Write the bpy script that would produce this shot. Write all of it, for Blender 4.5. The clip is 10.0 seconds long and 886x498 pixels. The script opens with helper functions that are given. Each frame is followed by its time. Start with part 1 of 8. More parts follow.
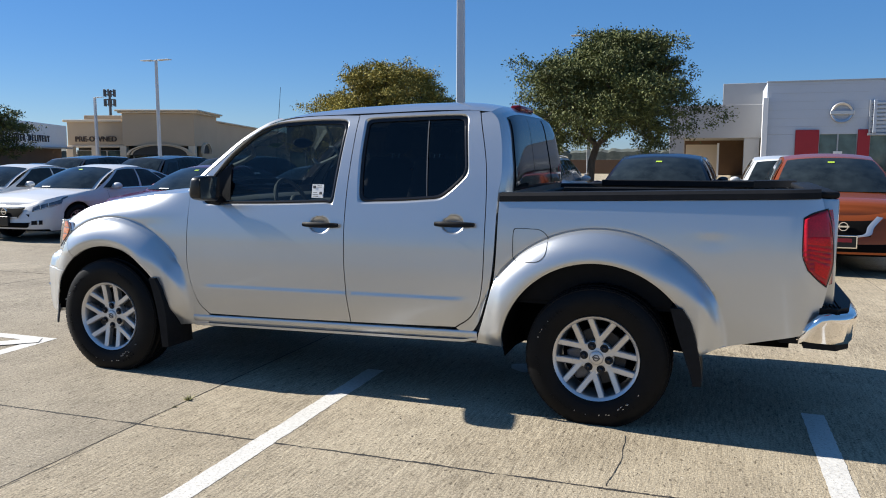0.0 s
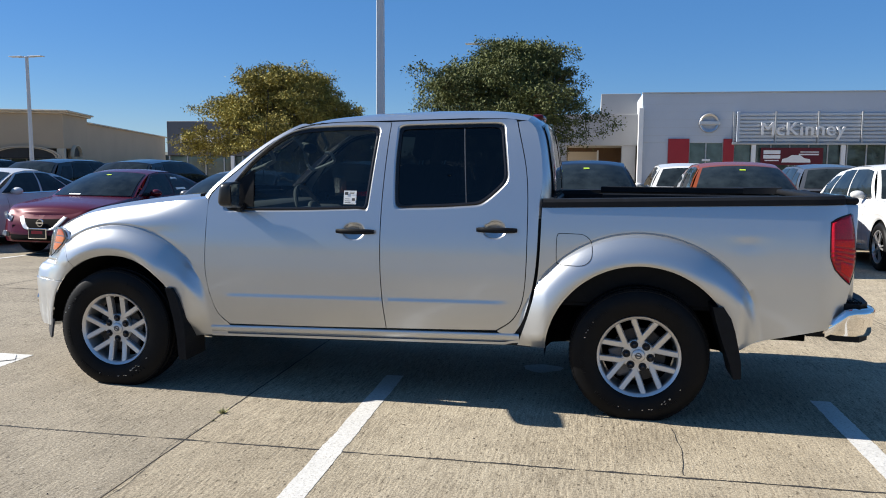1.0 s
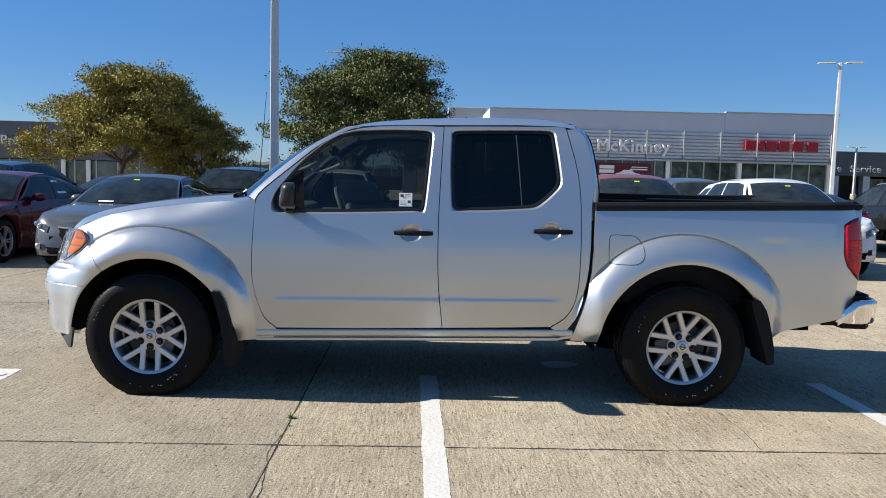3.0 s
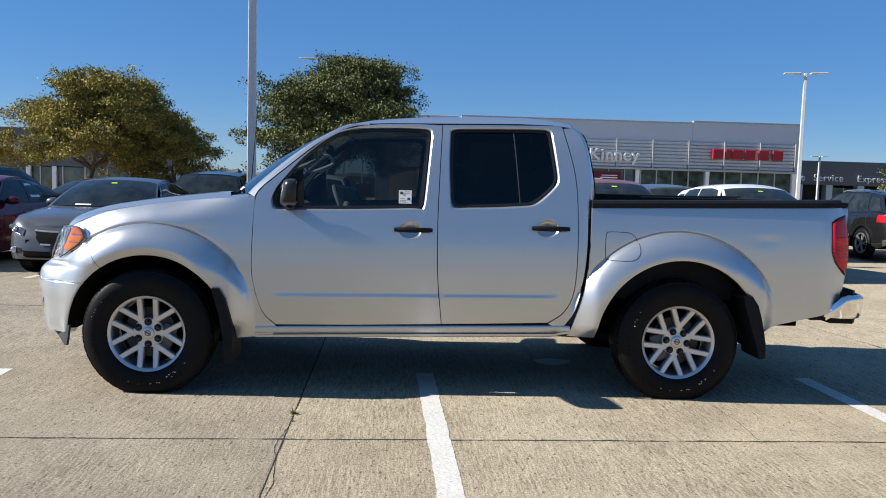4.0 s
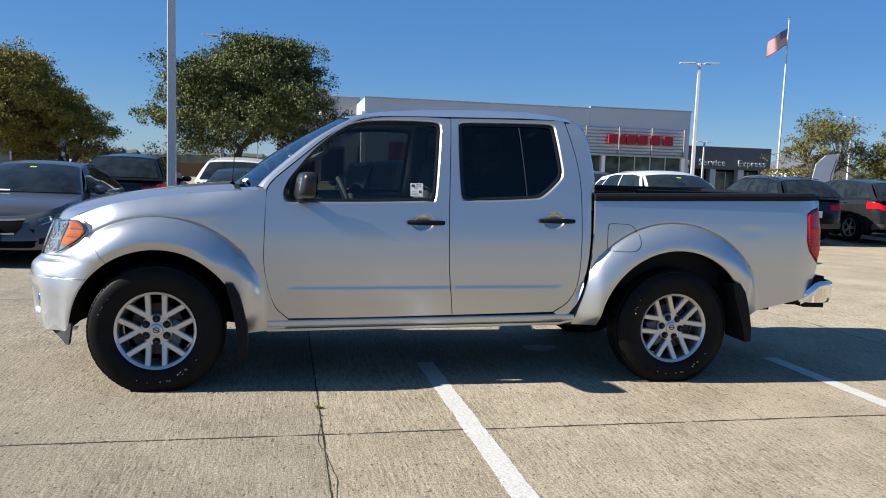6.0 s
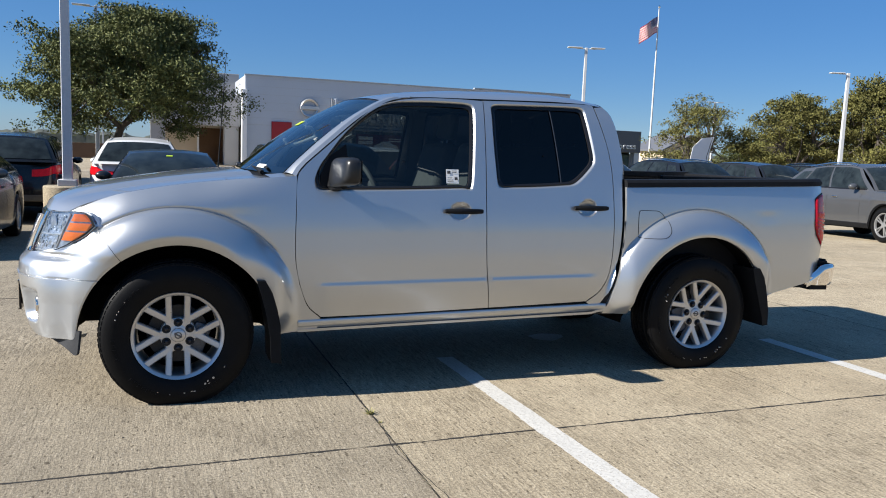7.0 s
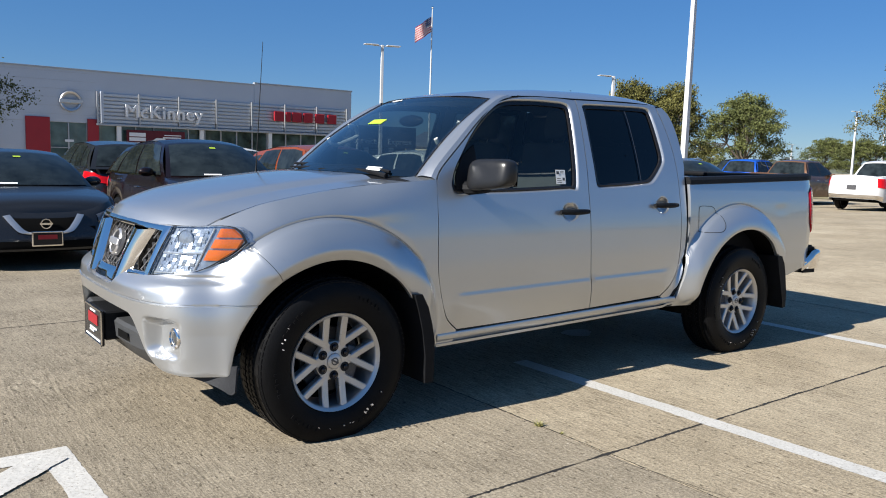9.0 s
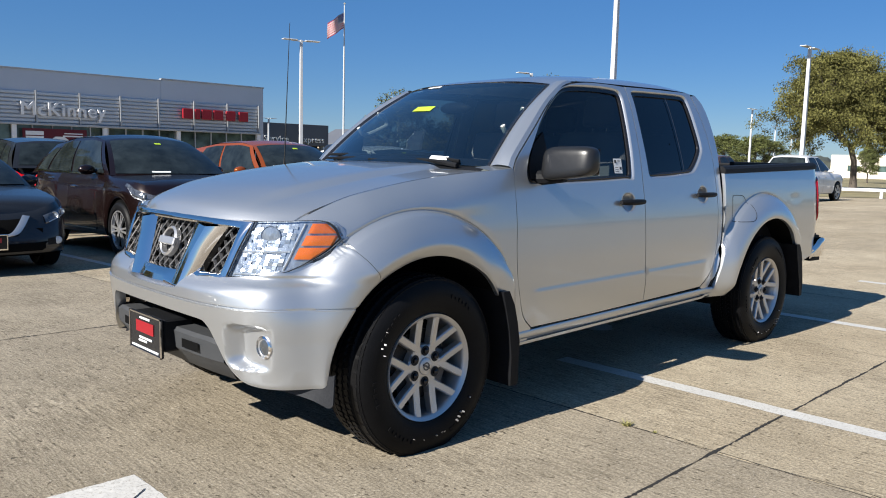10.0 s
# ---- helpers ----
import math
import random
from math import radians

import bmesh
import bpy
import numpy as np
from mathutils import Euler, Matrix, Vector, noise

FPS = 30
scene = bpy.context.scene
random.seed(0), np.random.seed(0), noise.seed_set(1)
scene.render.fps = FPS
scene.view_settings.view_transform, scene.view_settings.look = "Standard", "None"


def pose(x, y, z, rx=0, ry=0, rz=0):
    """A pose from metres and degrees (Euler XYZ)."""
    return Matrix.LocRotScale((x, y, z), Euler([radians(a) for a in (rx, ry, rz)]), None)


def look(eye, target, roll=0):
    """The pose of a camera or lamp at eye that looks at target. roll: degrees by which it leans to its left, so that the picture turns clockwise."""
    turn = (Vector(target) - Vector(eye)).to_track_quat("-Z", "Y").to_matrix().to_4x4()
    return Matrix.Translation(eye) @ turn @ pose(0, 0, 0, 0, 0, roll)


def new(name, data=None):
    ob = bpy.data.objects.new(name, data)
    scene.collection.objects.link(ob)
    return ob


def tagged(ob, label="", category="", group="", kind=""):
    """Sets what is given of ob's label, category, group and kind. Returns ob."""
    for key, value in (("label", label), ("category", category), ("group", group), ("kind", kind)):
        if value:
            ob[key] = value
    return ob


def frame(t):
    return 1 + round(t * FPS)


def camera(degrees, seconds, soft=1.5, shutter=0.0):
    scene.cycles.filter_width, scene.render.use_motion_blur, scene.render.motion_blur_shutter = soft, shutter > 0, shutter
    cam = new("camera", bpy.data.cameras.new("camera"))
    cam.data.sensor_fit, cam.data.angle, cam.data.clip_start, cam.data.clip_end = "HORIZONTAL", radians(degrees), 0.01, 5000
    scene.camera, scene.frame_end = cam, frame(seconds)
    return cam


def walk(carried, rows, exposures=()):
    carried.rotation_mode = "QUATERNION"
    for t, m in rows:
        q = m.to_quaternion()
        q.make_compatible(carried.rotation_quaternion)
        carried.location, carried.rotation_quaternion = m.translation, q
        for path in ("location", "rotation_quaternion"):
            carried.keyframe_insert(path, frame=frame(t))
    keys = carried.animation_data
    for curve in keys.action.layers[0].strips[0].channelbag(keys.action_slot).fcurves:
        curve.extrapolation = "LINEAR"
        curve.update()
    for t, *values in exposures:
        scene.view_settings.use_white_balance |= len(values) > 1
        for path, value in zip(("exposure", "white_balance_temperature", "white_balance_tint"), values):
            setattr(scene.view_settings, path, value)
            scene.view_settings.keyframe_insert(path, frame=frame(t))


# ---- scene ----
cam = camera(59.2, 10.0, soft=1.0)
PATH = [
    (0, (3.809, -4.852, 1.411), (3.131, -2.985, 1.173), -0.0),
    (0.5, (3.375, -5.012, 1.415), (2.846, -3.097, 1.187), 0.2),
    (1, (2.942, -5.17, 1.419), (2.562, -3.219, 1.195), 0.4),
    (1.5, (2.541, -5.224, 1.401), (2.298, -3.251, 1.183), 0.8),
    (2, (2.155, -5.381, 1.407), (2.031, -3.396, 1.194), 1.1),
    (2.5, (1.861, -5.409, 1.389), (1.831, -3.42, 1.184), 1.3),
    (4, (1.473, -5.474, 1.292), (1.587, -3.485, 1.123), 1.6),
    (4.5, (1.471, -5.445, 1.263), (1.611, -3.457, 1.096), 1.7),
    (5, (1.399, -5.48, 1.297), (1.582, -3.497, 1.121), 1.9),
    (5.5, (1.138, -5.545, 1.356), (1.401, -3.572, 1.163), 2.1),
    (6.8, (0.075, -5.059, 1.314), (0.696, -3.173, 1.076), 2.0),
    (7, (-0.095, -4.943, 1.334), (0.592, -3.08, 1.089), 2.2),
    (7.5, (-0.559, -4.713, 1.335), (0.281, -2.915, 1.089), 2.2),
    (8, (-0.965, -4.464, 1.323), (0.014, -2.737, 1.082), 2.2),
    (8.5, (-1.376, -4.182, 1.315), (-0.273, -2.53, 1.079), 1.9),
    (9, (-1.722, -3.852, 1.291), (-0.515, -2.274, 1.057), 1.8),
    (9.5, (-1.964, -3.477, 1.246), (-0.664, -1.975, 1.014), 1.5),
    (10, (-2.171, -3.141, 1.223), (-0.788, -1.715, 0.99), 1.4),
]
walk(cam, [(t, look(eye, target, roll)) for t, eye, target, roll in PATH],
     [(0, 1.16, 6200, 10), (5.5, 1.14, 6200, 10), (7.0, 1.08, 6200, 10), (8.5, 1.0, 6200, 10), (10, 0.94, 6200, 10)])

# ---- daylight ----
SUN = Vector((1.5, -0.04, -1.0)).normalized()
world = bpy.data.worlds.new("sky")
scene.world = world
world.use_nodes = True
wn = world.node_tree
wn.nodes.clear()
sky = wn.nodes.new("ShaderNodeTexSky")
sky.sky_type = "NISHITA"
sky.sun_disc = False
sky.sun_elevation = math.asin(-SUN.z)
sky.sun_rotation = math.atan2(-SUN.x, -SUN.y)
sky.altitude, sky.air_density, sky.dust_density, sky.ozone_density = 900, 1.0, 0.22, 4.9
bgn = wn.nodes.new("ShaderNodeBackground")
bgn.inputs["Strength"].default_value = 0.05
wo = wn.nodes.new("ShaderNodeOutputWorld")
hs = wn.nodes.new("ShaderNodeHueSaturation")
hs.inputs["Saturation"].default_value, hs.inputs["Hue"].default_value = 1.28, 0.513
wn.links.new(sky.outputs[0], hs.inputs["Color"])
even = wn.nodes.new("ShaderNodeMix")
even.data_type = "RGBA"
even.inputs["Factor"].default_value = 0.5
even.inputs["B"].default_value = (1.15, 2.8, 5.3, 1)
wn.links.new(hs.outputs[0], even.inputs["A"])
wn.links.new(even.outputs["Result"], bgn.inputs[0])
wn.links.new(bgn.outputs[0], wo.inputs[0])
sun = new("sun", bpy.data.lights.new("sun", "SUN"))
sun.data.energy, sun.data.angle, sun.data.color = 5.0, radians(0.5), (1.0, 0.93, 0.82)
sun.matrix_world = look(-SUN * 60, (0, 0, 0))


# ---- materials ----
def mat(name, base, rough=0.6, metal=0.0, var=0.08, scale=3.0, fine=60.0, bump=0.0, coat=0.0, spec=0.5, tint=None, stretch=(1, 1, 1),
        rough_var=0.1, island=0.0, coat_rough=0.03):
    """A surface with broad and fine variation of colour and roughness, and fine relief."""
    m = bpy.data.materials.new(name)
    m.use_nodes = True
    nt = m.node_tree
    b = nt.nodes["Principled BSDF"]
    b.inputs["Metallic"].default_value = metal
    b.inputs["Specular IOR Level"].default_value = spec
    b.inputs["Coat Weight"].default_value = coat
    b.inputs["Coat Roughness"].default_value = coat_rough
    tc = nt.nodes.new("ShaderNodeTexCoord")
    mp = nt.nodes.new("ShaderNodeMapping")
    mp.inputs["Scale"].default_value = stretch
    nt.links.new(tc.outputs["Object"], mp.inputs["Vector"])
    n1, n2 = nt.nodes.new("ShaderNodeTexNoise"), nt.nodes.new("ShaderNodeTexNoise")
    for n, s, d in ((n1, scale, 5), (n2, fine, 3)):
        n.inputs["Scale"].default_value, n.inputs["Detail"].default_value = s, d
        nt.links.new(mp.outputs[0], n.inputs["Vector"])
    add = nt.nodes.new("ShaderNodeMath")
    add.operation = "ADD"
    nt.links.new(n1.outputs[0], add.inputs[0])
    nt.links.new(n2.outputs[0], add.inputs[1])
    ramp = nt.nodes.new("ShaderNodeValToRGB")
    lo = [max(0.0, c * (1 - var * 2)) for c in base]
    hi = [min(1.0, c * (1 + var * 2)) for c in (tint or base)]
    ramp.color_ramp.elements[0].position, ramp.color_ramp.elements[1].position = 0.3, 0.7
    ramp.color_ramp.elements[0].color, ramp.color_ramp.elements[1].color = (*lo, 1), (*hi, 1)
    half = nt.nodes.new("ShaderNodeMath")
    half.operation = "MULTIPLY"
    half.inputs[1].default_value = 0.5
    nt.links.new(add.outputs[0], half.inputs[0])
    nt.links.new(half.outputs[0], ramp.inputs[0])
    col = ramp.outputs[0]
    if island:
        src = nt.nodes.new("ShaderNodeNewGeometry").outputs["Random Per Island"] if island > 0 else nt.nodes.new("ShaderNodeObjectInfo").outputs["Random"]
        hsv = nt.nodes.new("ShaderNodeHueSaturation")
        mr = nt.nodes.new("ShaderNodeMapRange")
        mr.inputs["To Min"].default_value, mr.inputs["To Max"].default_value = 1 - abs(island), 1 + abs(island)
        nt.links.new(src, mr.inputs["Value"])
        nt.links.new(mr.outputs[0], hsv.inputs["Value"])
        nt.links.new(col, hsv.inputs["Color"])
        col = hsv.outputs[0]
    nt.links.new(col, b.inputs["Base Color"])
    rr = nt.nodes.new("ShaderNodeMapRange")
    rr.inputs["To Min"].default_value, rr.inputs["To Max"].default_value = max(0.02, rough * (1 - rough_var)), min(1, rough * (1 + rough_var))
    nt.links.new(half.outputs[0], rr.inputs["Value"])
    nt.links.new(rr.outputs[0], b.inputs["Roughness"])
    if bump:
        bp = nt.nodes.new("ShaderNodeBump")
        bp.inputs["Strength"].default_value, bp.inputs["Distance"].default_value = bump, 0.01
        nt.links.new(add.outputs[0], bp.inputs["Height"])
        nt.links.new(bp.outputs[0], b.inputs["Normal"])
    return m


def glass(name, colour, rough=0.0, base=0.075, power=4.0):
    """A thin pane: tinted see-through light with a clear reflection."""
    m = bpy.data.materials.new(name)
    m.use_nodes = True
    nt = m.node_tree
    nt.nodes.clear()
    out = nt.nodes.new("ShaderNodeOutputMaterial")
    tr, gl, fr, mx = (nt.nodes.new("ShaderNode" + k) for k in ("BsdfTransparent", "BsdfGlossy", "LayerWeight", "MixShader"))
    pw, ma = nt.nodes.new("ShaderNodeMath"), nt.nodes.new("ShaderNodeMath")
    pw.operation, ma.operation = "POWER", "MULTIPLY_ADD"
    pw.inputs[1].default_value, ma.inputs[1].default_value, ma.inputs[2].default_value = power, 1.0 - base - 0.02, base
    tr.inputs[0].default_value = (*colour, 1)
    gl.inputs["Roughness"].default_value = rough
    fr.inputs[0].default_value = 0.5
    nt.links.new(fr.outputs["Facing"], pw.inputs[0])
    nt.links.new(pw.outputs[0], ma.inputs[0])
    nt.links.new(ma.outputs[0], mx.inputs[0])
    nt.links.new(tr.outputs[0], mx.inputs[1])
    nt.links.new(gl.outputs[0], mx.inputs[2])
    nt.links.new(mx.outputs[0], out.inputs[0])
    return m


def concrete(name, lo=(0.372, 0.311, 0.215), hi=(0.472, 0.408, 0.297), specks=0.40):
    """Broom-finished concrete: drag marks, pits, pale aggregate and broad stains."""
    m = bpy.data.materials.new(name)
    m.use_nodes = True
    nt = m.node_tree
    b = nt.nodes["Principled BSDF"]
    geo = nt.nodes.new("ShaderNodeNewGeometry")

    def noise_at(scale, detail, stretch=(1, 1, 1), rough=0.55):
        mp = nt.nodes.new("ShaderNodeMapping")
        mp.inputs["Scale"].default_value = stretch
        mp.inputs["Rotation"].default_value = (0, 0, 0.06)
        n = nt.nodes.new("ShaderNodeTexNoise")
        n.inputs["Scale"].default_value, n.inputs["Detail"].default_value, n.inputs["Roughness"].default_value = scale, detail, rough
        nt.links.new(geo.outputs["Position"], mp.inputs["Vector"])
        nt.links.new(mp.outputs[0], n.inputs["Vector"])
        return n.outputs[0]

    def ramp(src, a, c, lo, hi):
        r = nt.nodes.new("ShaderNodeValToRGB")
        r.color_ramp.elements[0].position, r.color_ramp.elements[1].position = a, c
        r.color_ramp.elements[0].color, r.color_ramp.elements[1].color = (*lo, 1), (*hi, 1)
        nt.links.new(src, r.inputs[0])
        return r.outputs[0]

    def mix(kind, fac, x, y):
        n = nt.nodes.new("ShaderNodeMix")
        n.data_type, n.blend_type = "RGBA", kind
        n.inputs["Factor"].default_value = fac
        nt.links.new(x, n.inputs["A"])
        nt.links.new(y, n.inputs["B"])
        return n.outputs["Result"]

    broad = noise_at(0.55, 6)
    broom = noise_at(34, 5, (1.9, 0.22, 1), 0.75)
    long = noise_at(20, 3, (2.4, 0.05, 1), 0.6)
    grit = noise_at(90, 4, (1, 0.8, 1), 0.75)
    pits = noise_at(46, 2, (1, 0.45, 1))
    patch = noise_at(2.6, 6, (1, 1, 1), 0.65)
    c = ramp(broad, 0.32, 0.7, lo, hi)
    c = mix("MULTIPLY", 0.7, c, ramp(patch, 0.32, 0.58, (0.74, 0.735, 0.73), (1.0, 1.0, 1.0)))
    c = mix("MULTIPLY", 0.35, c, ramp(long, 0.36, 0.60, (0.66, 0.65, 0.64), (1.0, 1.0, 1.0)))
    worn = ramp(noise_at(0.9, 3), 0.40, 0.60, (0.34, 0.34, 0.34), (0.92, 0.92, 0.92))
    marked = mix("MULTIPLY", 0.9, c, ramp(broom, 0.38, 0.57, (0.50, 0.48, 0.46), (1.05, 1.05, 1.05)))
    sel = nt.nodes.new("ShaderNodeMix")
    sel.data_type = "RGBA"
    nt.links.new(worn, sel.inputs["Factor"])
    nt.links.new(c, sel.inputs["A"])
    nt.links.new(marked, sel.inputs["B"])
    c = sel.outputs["Result"]
    c = mix("MULTIPLY", 0.8, c, ramp(grit, 0.39, 0.57, (0.50, 0.485, 0.47), (1.12, 1.11, 1.09)))
    c = mix("MULTIPLY", 0.85, c, ramp(pits, 0.31, 0.38, (0.30, 0.28, 0.26), (1, 1, 1)))
    c = mix("SCREEN", specks, c, ramp(grit, 0.61, 0.68, (0, 0, 0), (0.38, 0.36, 0.32)))
    c = mix("SCREEN", 0.45, c, ramp(noise_at(62, 2, (1, 0.8, 1)), 0.66, 0.72, (0, 0, 0), (0.37, 0.35, 0.31)))
    oi = nt.nodes.new("ShaderNodeObjectInfo")
    mr = nt.nodes.new("ShaderNodeMapRange")
    mr.inputs["To Min"].default_value, mr.inputs["To Max"].default_value = 0.93, 1.06
    nt.links.new(oi.outputs["Random"], mr.inputs["Value"])
    hs = nt.nodes.new("ShaderNodeHueSaturation")
    nt.links.new(mr.outputs[0], hs.inputs["Value"])
    nt.links.new(c, hs.inputs["Color"])
    nt.links.new(hs.outputs[0], b.inputs["Base Color"])
    b.inputs["Roughness"].default_value = 0.88
    b.inputs["Diffuse Roughness"].default_value = 0.12
    b.inputs["Specular IOR Level"].default_value = 0.3
    ad = nt.nodes.new("ShaderNodeMath")
    ad.operation = "MULTIPLY_ADD"
    ad.inputs[1].default_value = 1.4
    nt.links.new(broom, ad.inputs[0])
    nt.links.new(grit, ad.inputs[2])
    bp = nt.nodes.new("ShaderNodeBump")
    bp.inputs["Strength"].default_value, bp.inputs["Distance"].default_value = 0.55, 0.006
    nt.links.new(ad.outputs[0], bp.inputs["Height"])
    nt.links.new(bp.outputs[0], b.inputs["Normal"])
    return m


def line_paint(name):
    """White road paint, scuffed through to the concrete in specks."""
    m = mat(name, (0.50, 0.485, 0.45), 0.7, var=0.06, scale=4, fine=40, bump=0.3)
    nt = m.node_tree
    b = nt.nodes["Principled BSDF"]
    old = b.inputs["Base Color"].links[0].from_socket
    geo = nt.nodes.new("ShaderNodeNewGeometry")
    n = nt.nodes.new("ShaderNodeTexNoise")
    n.inputs["Scale"].default_value, n.inputs["Detail"].default_value, n.inputs["Roughness"].default_value = 75, 6, 0.8
    nt.links.new(geo.outputs["Position"], n.inputs["Vector"])
    r = nt.nodes.new("ShaderNodeValToRGB")
    r.color_ramp.elements[0].position, r.color_ramp.elements[1].position = 0.37, 0.46
    nt.links.new(n.outputs[0], r.inputs[0])
    mx = nt.nodes.new("ShaderNodeMix")
    mx.data_type = "RGBA"
    mx.inputs["A"].default_value = (0.27, 0.245, 0.205, 1)
    nt.links.new(r.outputs[0], mx.inputs["Factor"])
    nt.links.new(old, mx.inputs["B"])
    nt.links.new(mx.outputs["Result"], b.inputs["Base Color"])
    return m


M_CONC = concrete("broomed_concrete")
M_CONC_WORN = concrete("worn_grey_concrete", (0.290, 0.248, 0.181), (0.382, 0.332, 0.248), 0.52)
M_JOINT = mat("joint_filler", (0.017, 0.015, 0.013), 0.95, var=0.3, scale=6, fine=50, bump=0.4)
M_LINE = line_paint("parking_line_paint")
M_SILVER = mat("silver_paint", (0.502, 0.514, 0.525), 0.315, 0.78, var=0.012, scale=2, fine=900, coat=1.0, rough_var=0.05)
M_GAP = mat("panel_gap_black", (0.012, 0.012, 0.013), 0.8, var=0.1)
M_BLACK = mat("black_plastic", (0.010, 0.0105, 0.012), 0.55, var=0.15, scale=20, fine=300, bump=0.12, spec=0.12)
M_GREYPL = mat("grey_plastic", (0.038, 0.040, 0.043), 0.6, var=0.1, scale=15, fine=300, bump=0.1)
M_TRIM = mat("gloss_black_trim", (0.012, 0.012, 0.014), 0.2, var=0.05, coat=0.1, spec=0.3)
M_RUBBER = mat("tyre_rubber", (0.0055, 0.0055, 0.006), 0.50, var=0.2, scale=14, fine=180, bump=0.10, spec=0.13)
M_ALLOY = mat("alloy", (0.56, 0.555, 0.555), 0.38, 0.80, var=0.03, scale=10, fine=300, coat=0.3)
M_STEEL = mat("dark_steel", (0.10, 0.10, 0.105), 0.5, 0.6, var=0.15, scale=10, fine=120)
M_CHROME = mat("chrome", (0.86, 0.82, 0.78), 0.10, 1.0, var=0.01, scale=4, fine=80)
# darker than plain black plastic: the shade of liners and recesses is in the colour
M_RECESS = mat("recess_shade_black", (0.003, 0.003, 0.003), 0.95, var=0.2, spec=0.1)
M_GLASS = glass("window_glass", (0.27, 0.30, 0.295), base=0.045)
M_TINT = glass("privacy_glass", (0.07, 0.075, 0.075), base=0.035)
M_WIND = glass("windscreen_glass", (0.58, 0.66, 0.65), base=0.17, power=3.0)
M_LENS = glass("clear_lens", (0.93, 0.95, 0.97))
M_AMBER = mat("amber_lens", (0.72, 0.15, 0.012), 0.12, var=0.06, scale=8, fine=120, coat=0.8)
M_REDDEEP = mat("deep_red_lens", (0.36, 0.004, 0.012), 0.10, var=0.2, scale=9, fine=120, coat=0.3, spec=0.3)
M_RED = mat("red_lens", (0.60, 0.006, 0.010), 0.12, var=0.2, scale=9, fine=120, coat=0.0, spec=0.3)
M_WHITE = mat("white_paint", (0.78, 0.78, 0.77), 0.45, var=0.03, scale=2, fine=60)
M_PAPER = mat("paper", (0.80, 0.80, 0.78), 0.8, var=0.02)
M_YELLOW = mat("yellow_sticker", (0.36, 0.50, 0.03), 0.6, var=0.02)
M_SEAT = mat("grey_fabric", (0.17, 0.17, 0.175), 0.9, var=0.1, scale=8, fine=200, bump=0.3)
M_DASH = mat("dash_plastic", (0.16, 0.16, 0.165), 0.7, var=0.08, scale=12, fine=200)
M_BEIGE = mat("pale_trim", (0.50, 0.50, 0.48), 0.8, var=0.05, scale=8, fine=150)
M_REDPAINT = mat("red_panel", (0.32, 0.009, 0.018), 0.4, var=0.05, scale=1.5, fine=30)
M_POLE = mat("white_pole_paint", (0.52, 0.53, 0.54), 0.4, var=0.05, scale=1.5, fine=30)
M_DARKGREY = mat("dark_text_grey", (0.05, 0.05, 0.055), 0.6, var=0.05)


# ---- building tools ----
def mesh_of(name, bm, material, smooth=35):
    me = bpy.data.meshes.new(name)
    bm.normal_update()
    bm.to_mesh(me)
    bm.free()
    me.materials.append(material)
    if smooth:
        for p in me.polygons:
            p.use_smooth = True
        me.set_sharp_from_angle(angle=radians(smooth))
    return me


def part(name, bm, material, parent, label="", smooth=35, kind=""):
    """Links a bmesh as one mesh object under a thing or a part."""
    ob = new(name, mesh_of(name, bm, material, smooth))
    ob.parent = parent
    if parent:
        ob.matrix_parent_inverse = Matrix.Identity(4)
    return tagged(ob, label, kind=kind)


def thing(name, label, category, group="", kind=""):
    return tagged(new(name), label, category, group, kind)


def solid(name, bm, material, label, category, group="", kind="", smooth=35):
    return tagged(new(name, mesh_of(name, bm, material, smooth)), label, category, group, kind)


def box(bm, x0, x1, y0, y1, z0, z1, bevel=0.0, seg=1, m=None):
    vs = [bm.verts.new((x, y, z)) for z in (z0, z1) for y in (y0, y1) for x in (x0, x1)]
    fs = [bm.faces.new([vs[i] for i in f]) for f in ((0, 2, 3, 1), (4, 5, 7, 6), (0, 1, 5, 4), (2, 6, 7, 3), (0, 4, 6, 2), (1, 3, 7, 5))]
    if bevel:
        es = list({e for f in fs for e in f.edges})
        r = bmesh.ops.bevel(bm, geom=es, offset=bevel, segments=seg, affect="EDGES", profile=0.5)
        vs = list({v for f in r["faces"] for v in f.verts} | {v for v in vs if v.is_valid})
    if m is not None:
        for v in vs:
            v.co = m @ v.co
    return vs


def tube(bm, pts, radii, n=10, cap=True):
    """A round bar along points, with a radius for each."""
    rings = []
    pts = [Vector(p) for p in pts]
    for i, p in enumerate(pts):
        d = (pts[min(i + 1, len(pts) - 1)] - pts[max(i - 1, 0)]).normalized()
        a = d.orthogonal().normalized() if abs(d.z) < 0.99 else Vector((1, 0, 0))
        if rings:
            a = (last - d * last.dot(d)).normalized()
        last = a
        c = d.cross(a)
        r = radii[i] if hasattr(radii, "__len__") else radii
        rings.append([bm.verts.new(p + r * (a * math.cos(2 * math.pi * k / n) + c * math.sin(2 * math.pi * k / n))) for k in range(n)])
    for a, b in zip(rings, rings[1:]):
        for k in range(n):
            bm.faces.new((a[k], a[(k + 1) % n], b[(k + 1) % n], b[k]))
    if cap:
        bm.faces.new(list(reversed(rings[0])))
        bm.faces.new(rings[-1])


